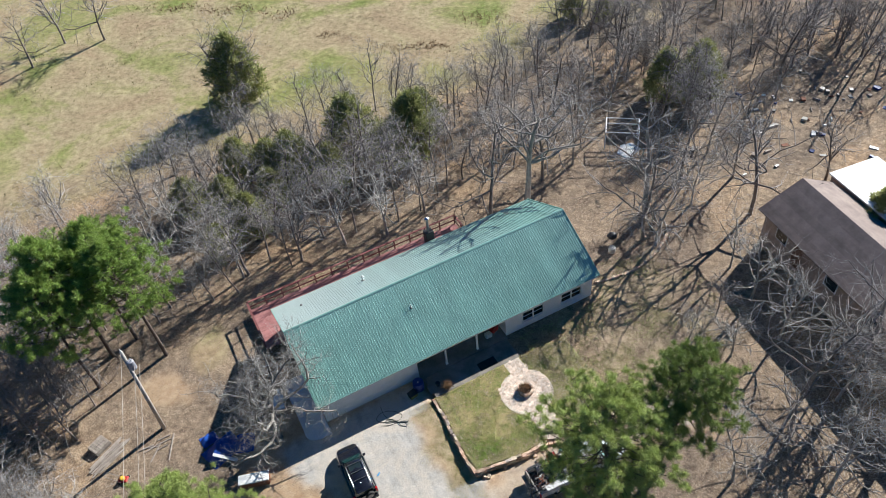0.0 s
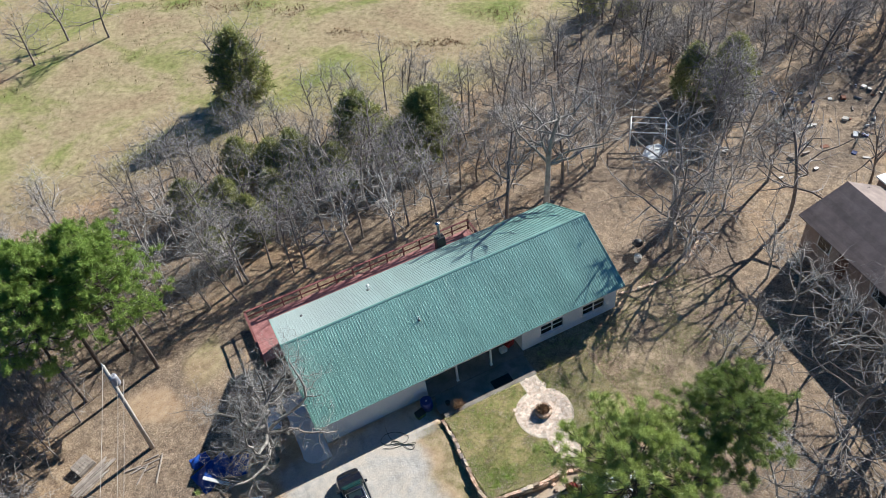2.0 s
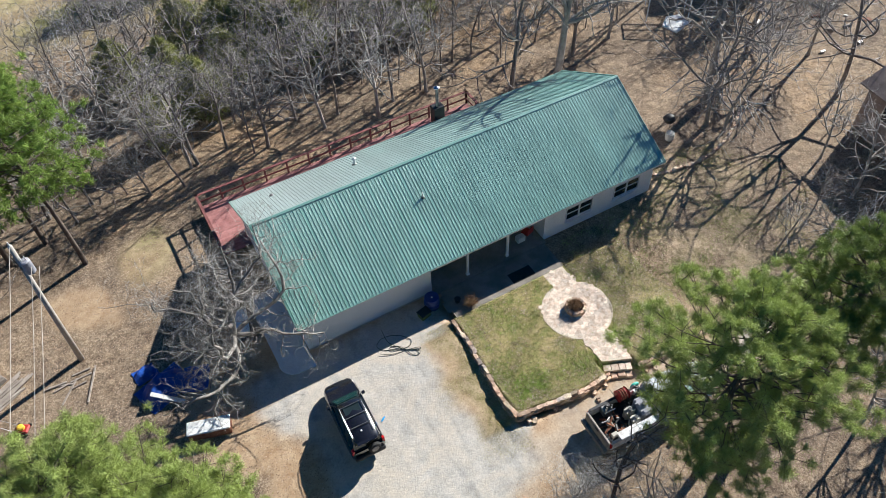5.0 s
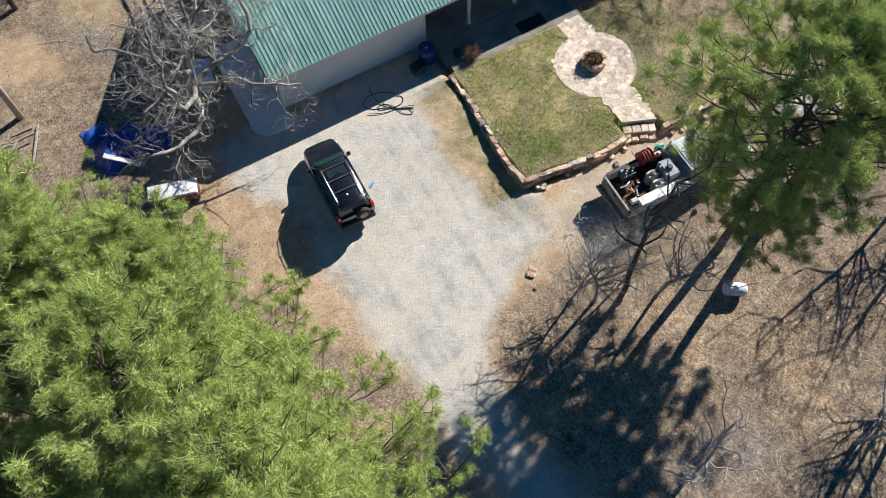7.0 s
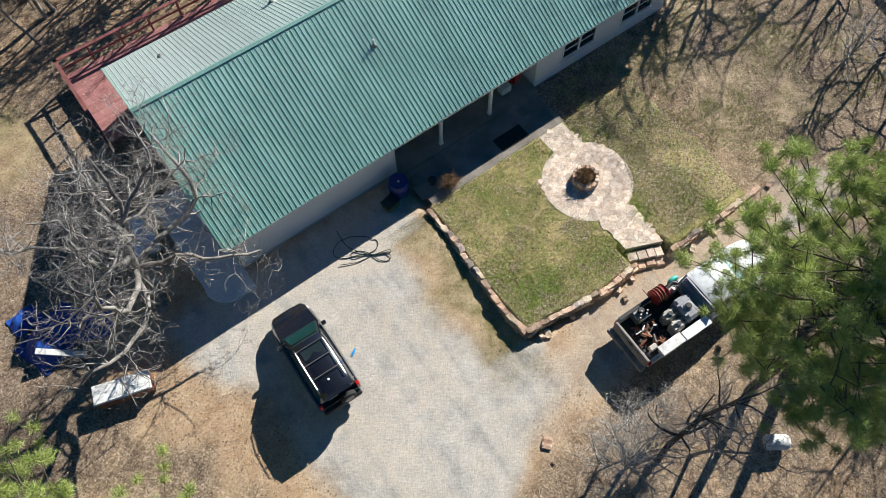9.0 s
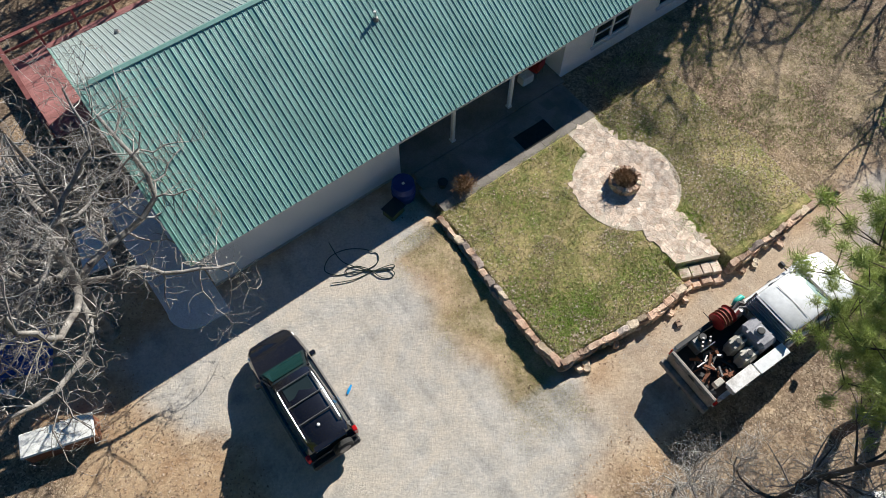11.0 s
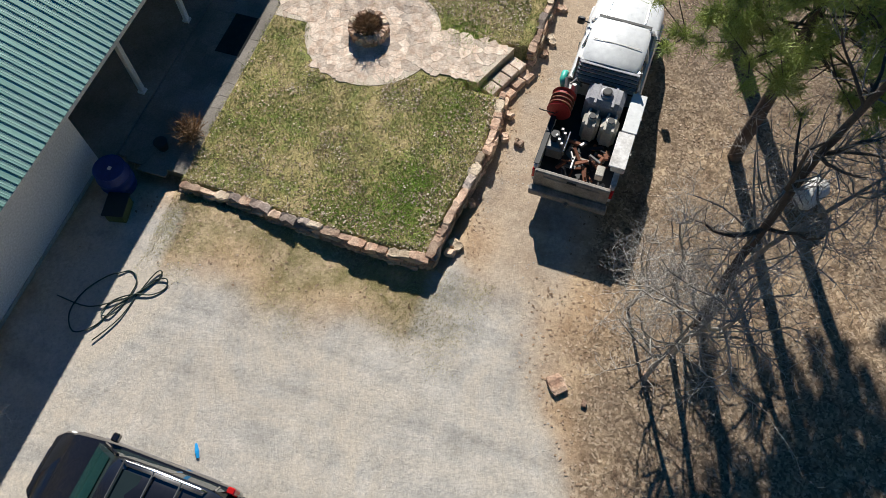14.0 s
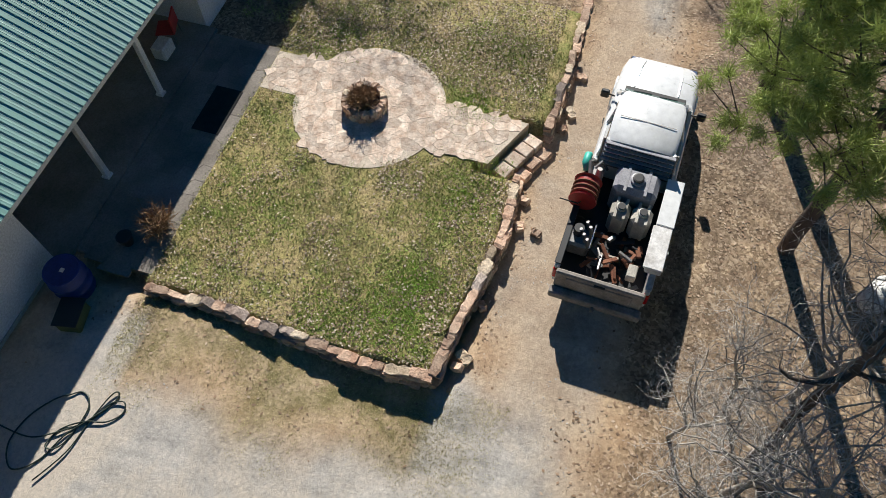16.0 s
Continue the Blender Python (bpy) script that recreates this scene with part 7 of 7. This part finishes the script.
for i, (x, y) in enumerate(placed):
    z, rz = fz(x, y), wood.uniform(0, 360)
    far = y - edge_y(x) > -6 or x < -4
    pick = wood.random()
    if x < -14 or (x < -2 and pick < 0.4):
        me, s = BRUSH[i % 3], wood.uniform(0.9, 1.5)
        if x < -14 and pick < 0.35:
            me, s = GREY[i % 3], wood.uniform(0.5, 0.8)
        nm, lab, grp = ("bare_shrub", "tall bare grey brush at the wood's edge", "bare brush")
        if me in GREY:
            nm, lab, grp = ("bare_tree", "bare grey tree in the winter wood", "bare trees in the wood")
    else:
        if pick < 0.42:
            me, s = SLIM[i % 4], wood.uniform(0.6, 0.95)
        elif pick < 0.70:
            me, s = ROUND[i % 4], wood.uniform(0.6, 0.95)
        elif pick < 0.86:
            me, s = GREY[i % 3], wood.uniform(0.6, 0.9)
        else:
            me, s = BRUSH[i % 3], wood.uniform(0.8, 1.4)
        nm, lab, grp = ("bare_tree", "bare tree in the winter wood behind the house", "bare trees in the wood")
    m = pose(x, y, z, wood.uniform(-4, 4), wood.uniform(-4, 4), rz) @ Matrix.Scale(s, 4)
    if y > 30 or x > 46:
        far_wood.append((me, m))
    else:
        tree(nm, me, m, lab, grp)
for x, y, s, rz in ((34.5, -6.5, 0.8, 0), (33.5, -10.5, 0.9, 70), (36.2, -14.0, 0.9, 150), (33.0, -16.5, 0.8, 20), (35.5, -3.0, 0.7, 250), (30.5, -19.0, 0.8, 300), (27.5, -21.0, 0.85, 190), (36.0, -20.0, 0.9, 99), (25.0, -25.0, 0.9, 10), (32.0, -24.0, 1.0, 130)):
    tree("bare_tree", GREY[int(rz) % 3], pose(x, y, fz(x, y), 0, 0, rz) @ Matrix.Scale(s, 4), "bare grey tree beside the neighbouring house", "bare trees by the neighbouring house")

# denser wood to the north-east
east = random.Random(77)
for i in range(54):
    x, y = east.uniform(44, 74), east.uniform(14, 44)
    if y > 22 + (x - 46) * 1.1 + 14 or math.hypot(x - 55, y - 9) < 7:
        continue
    me = (SLIM[i % 4], ROUND[i % 4], BRUSH[i % 3])[i % 3]
    far_wood.append((me, pose(x, y, fz(x, y), 0, 0, east.uniform(0, 360)) @ Matrix.Scale(east.uniform(0.7, 1.0) * (1.5 if i % 3 == 2 else 1), 4)))
join_trees(far_wood, "far_wood", "dense bare winter wood along the far pasture edge")

for x, y, s, rz in ((36.5, -15.5, 1.15, 12), (34.5, -20.5, 1.2, 80), (31.5, -15.0, 1.0, 140), (37.0, -25.0, 1.2, 200), (29.0, -24.0, 1.1, 260), (33.5, -28.0, 1.2, 310), (27.0, -17.5, 0.9, 20)):
    tree("bare_tree", ROUND[int(rz) % 4], pose(x, y, fz(x, y), 0, 0, rz) @ Matrix.Scale(s, 4), "bare grey tree beside the neighbouring house", "bare trees by the neighbouring house")

CEDARS = [cedar_meshes(60 + k, 5.5, 1.9) for k in range(3)]
for i, (x, y, s, rz) in enumerate(((7.6, 47.5, 1.3, 0), (14.8, 30.0, 1.15, 40), (20.6, 27.0, 1.1, 90), (8.2, 29.5, 0.95, 140), (6.2, 31.0, 0.8, 77), (3.4, 33.0, 0.8, 200), (-2.5, 30.5, 0.7, 310), (17.5, 26.0, 0.8, 15), (2.0, 24.0, 0.75, 30), (0.8, 28.5, 0.7, 100), (49.5, 17.5, 1.0, 200), (46.8, 19.5, 0.9, 10), (49.9, 41.0, 0.6, 60), (52.3, 38.0, 0.5, 10), (22.5, 29.0, 0.9, 33), (11.0, 26.5, 0.8, 210), (47.5, -7.0, 0.9, 0), (-1.5, 22.5, 0.6, 80), (5.0, 27.0, 0.7, 20))):
    tree("cedar_tree", CEDARS[i % 3], pose(x, y, fz(x, y), 0, 0, rz) @ Matrix.Scale(s * 1.25, 4), "dense olive green cedar among bare trees", "cedars", "cedar")
# bare branches wound through the lone cedar, and trees across the pasture
for x, y, s in ((6.4, 48.5, 1.05), (8.8, 48.2, 0.95), (7.4, 46.2, 0.9), (-4.5, 71.5, 1.0), (-9.4, 74.0, 0.95), (-14.0, 70.0, 0.8), (-20, 78, 0.9), (-26, 84, 1.0)):
    tree("bare_tree", ROUND[int(x) % 4], pose(x, y, fz(x, y), 0, 0, 31 * x) @ Matrix.Scale(s, 4), "bare spreading tree standing in the pasture", "pasture trees")
solo("shed", MB().box(-22.5, -19.9, 66.5, 69.5, 0, 2.3).loft([[(-22.8, y, 2.25), (-21.2, y, 3.3), (-19.6, y, 2.25)] for y in (66.2, 69.8)]), M_REDDOOR, "small red shed at the far edge of the pasture", "shed")


def weeds(r, n):
    """Dry weeds along the pasture's drain and in one rough patch."""
    u = r.uniform(0, 1, n)
    x, y = 20.5 + 13.0 * u, 56.0 - 13.0 * u + 1.2 * np.sin(9 * u)
    x2, y2 = r.uniform(3, 20, n), r.normal(0, 1.0, n)
    far = r.uniform(0, 1, n)
    x = np.where(far < 0.35, x2, x)
    y = np.where(far < 0.35, 77.0 - 0.85 * (x2 - 3) + 0.5 * y2 + np.sin(x2), y)
    x = np.where(far > 0.75, r.normal(39.5, 2.4, n), x)
    y = np.where(far > 0.75, 88.5 - x + r.normal(0, 1.1, n), y)
    x, y = x + r.normal(0, 0.5, n), y + r.normal(0, 0.5, n)
    return np.stack([x, y, fall(x, y)], 1)


def pasture_tufts(r, n):
    x, y = r.uniform(-30, 48, n), r.uniform(38, 88, n)
    ok = (wob(x, y, 0.35, 2.0) + 0.6 * wob(x, y, 1.1, 5.0) + r.uniform(-0.7, 0.7, n) > 0.35) & (y > np.array([edge_y(v) for v in x]) + 3)
    return np.stack([x[ok], y[ok], fall(x[ok], y[ok])], 1)


scatter("pasture_tufts", 9000, pasture_tufts, (0.12, 0.36), M_TUFT, "rough dry tufts across the grazed pasture", "grass", 21, 4)
scatter("dry_weeds", 800, weeds, (0.12, 0.4), M_DEADPLANT, "dark dry weeds along a drain in the pasture", "weeds", 12, 5)

# ---- loose pieces of the paving, last ----
for poly in flag_cells:
    mb = MB().prism(poly, 0.09, FZ + rng.uniform(0.0, 0.004))
    part("flagstone", mb, M_FLAG, path)

# porch flags share the concrete colour darkened for the eave's shade
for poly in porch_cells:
    part("flagstone", MB().prism(poly, 0.05, 0.092 + rng.uniform(0.0, 0.004), 0, 0.004), M_PORCHSHADE, walk_flags)
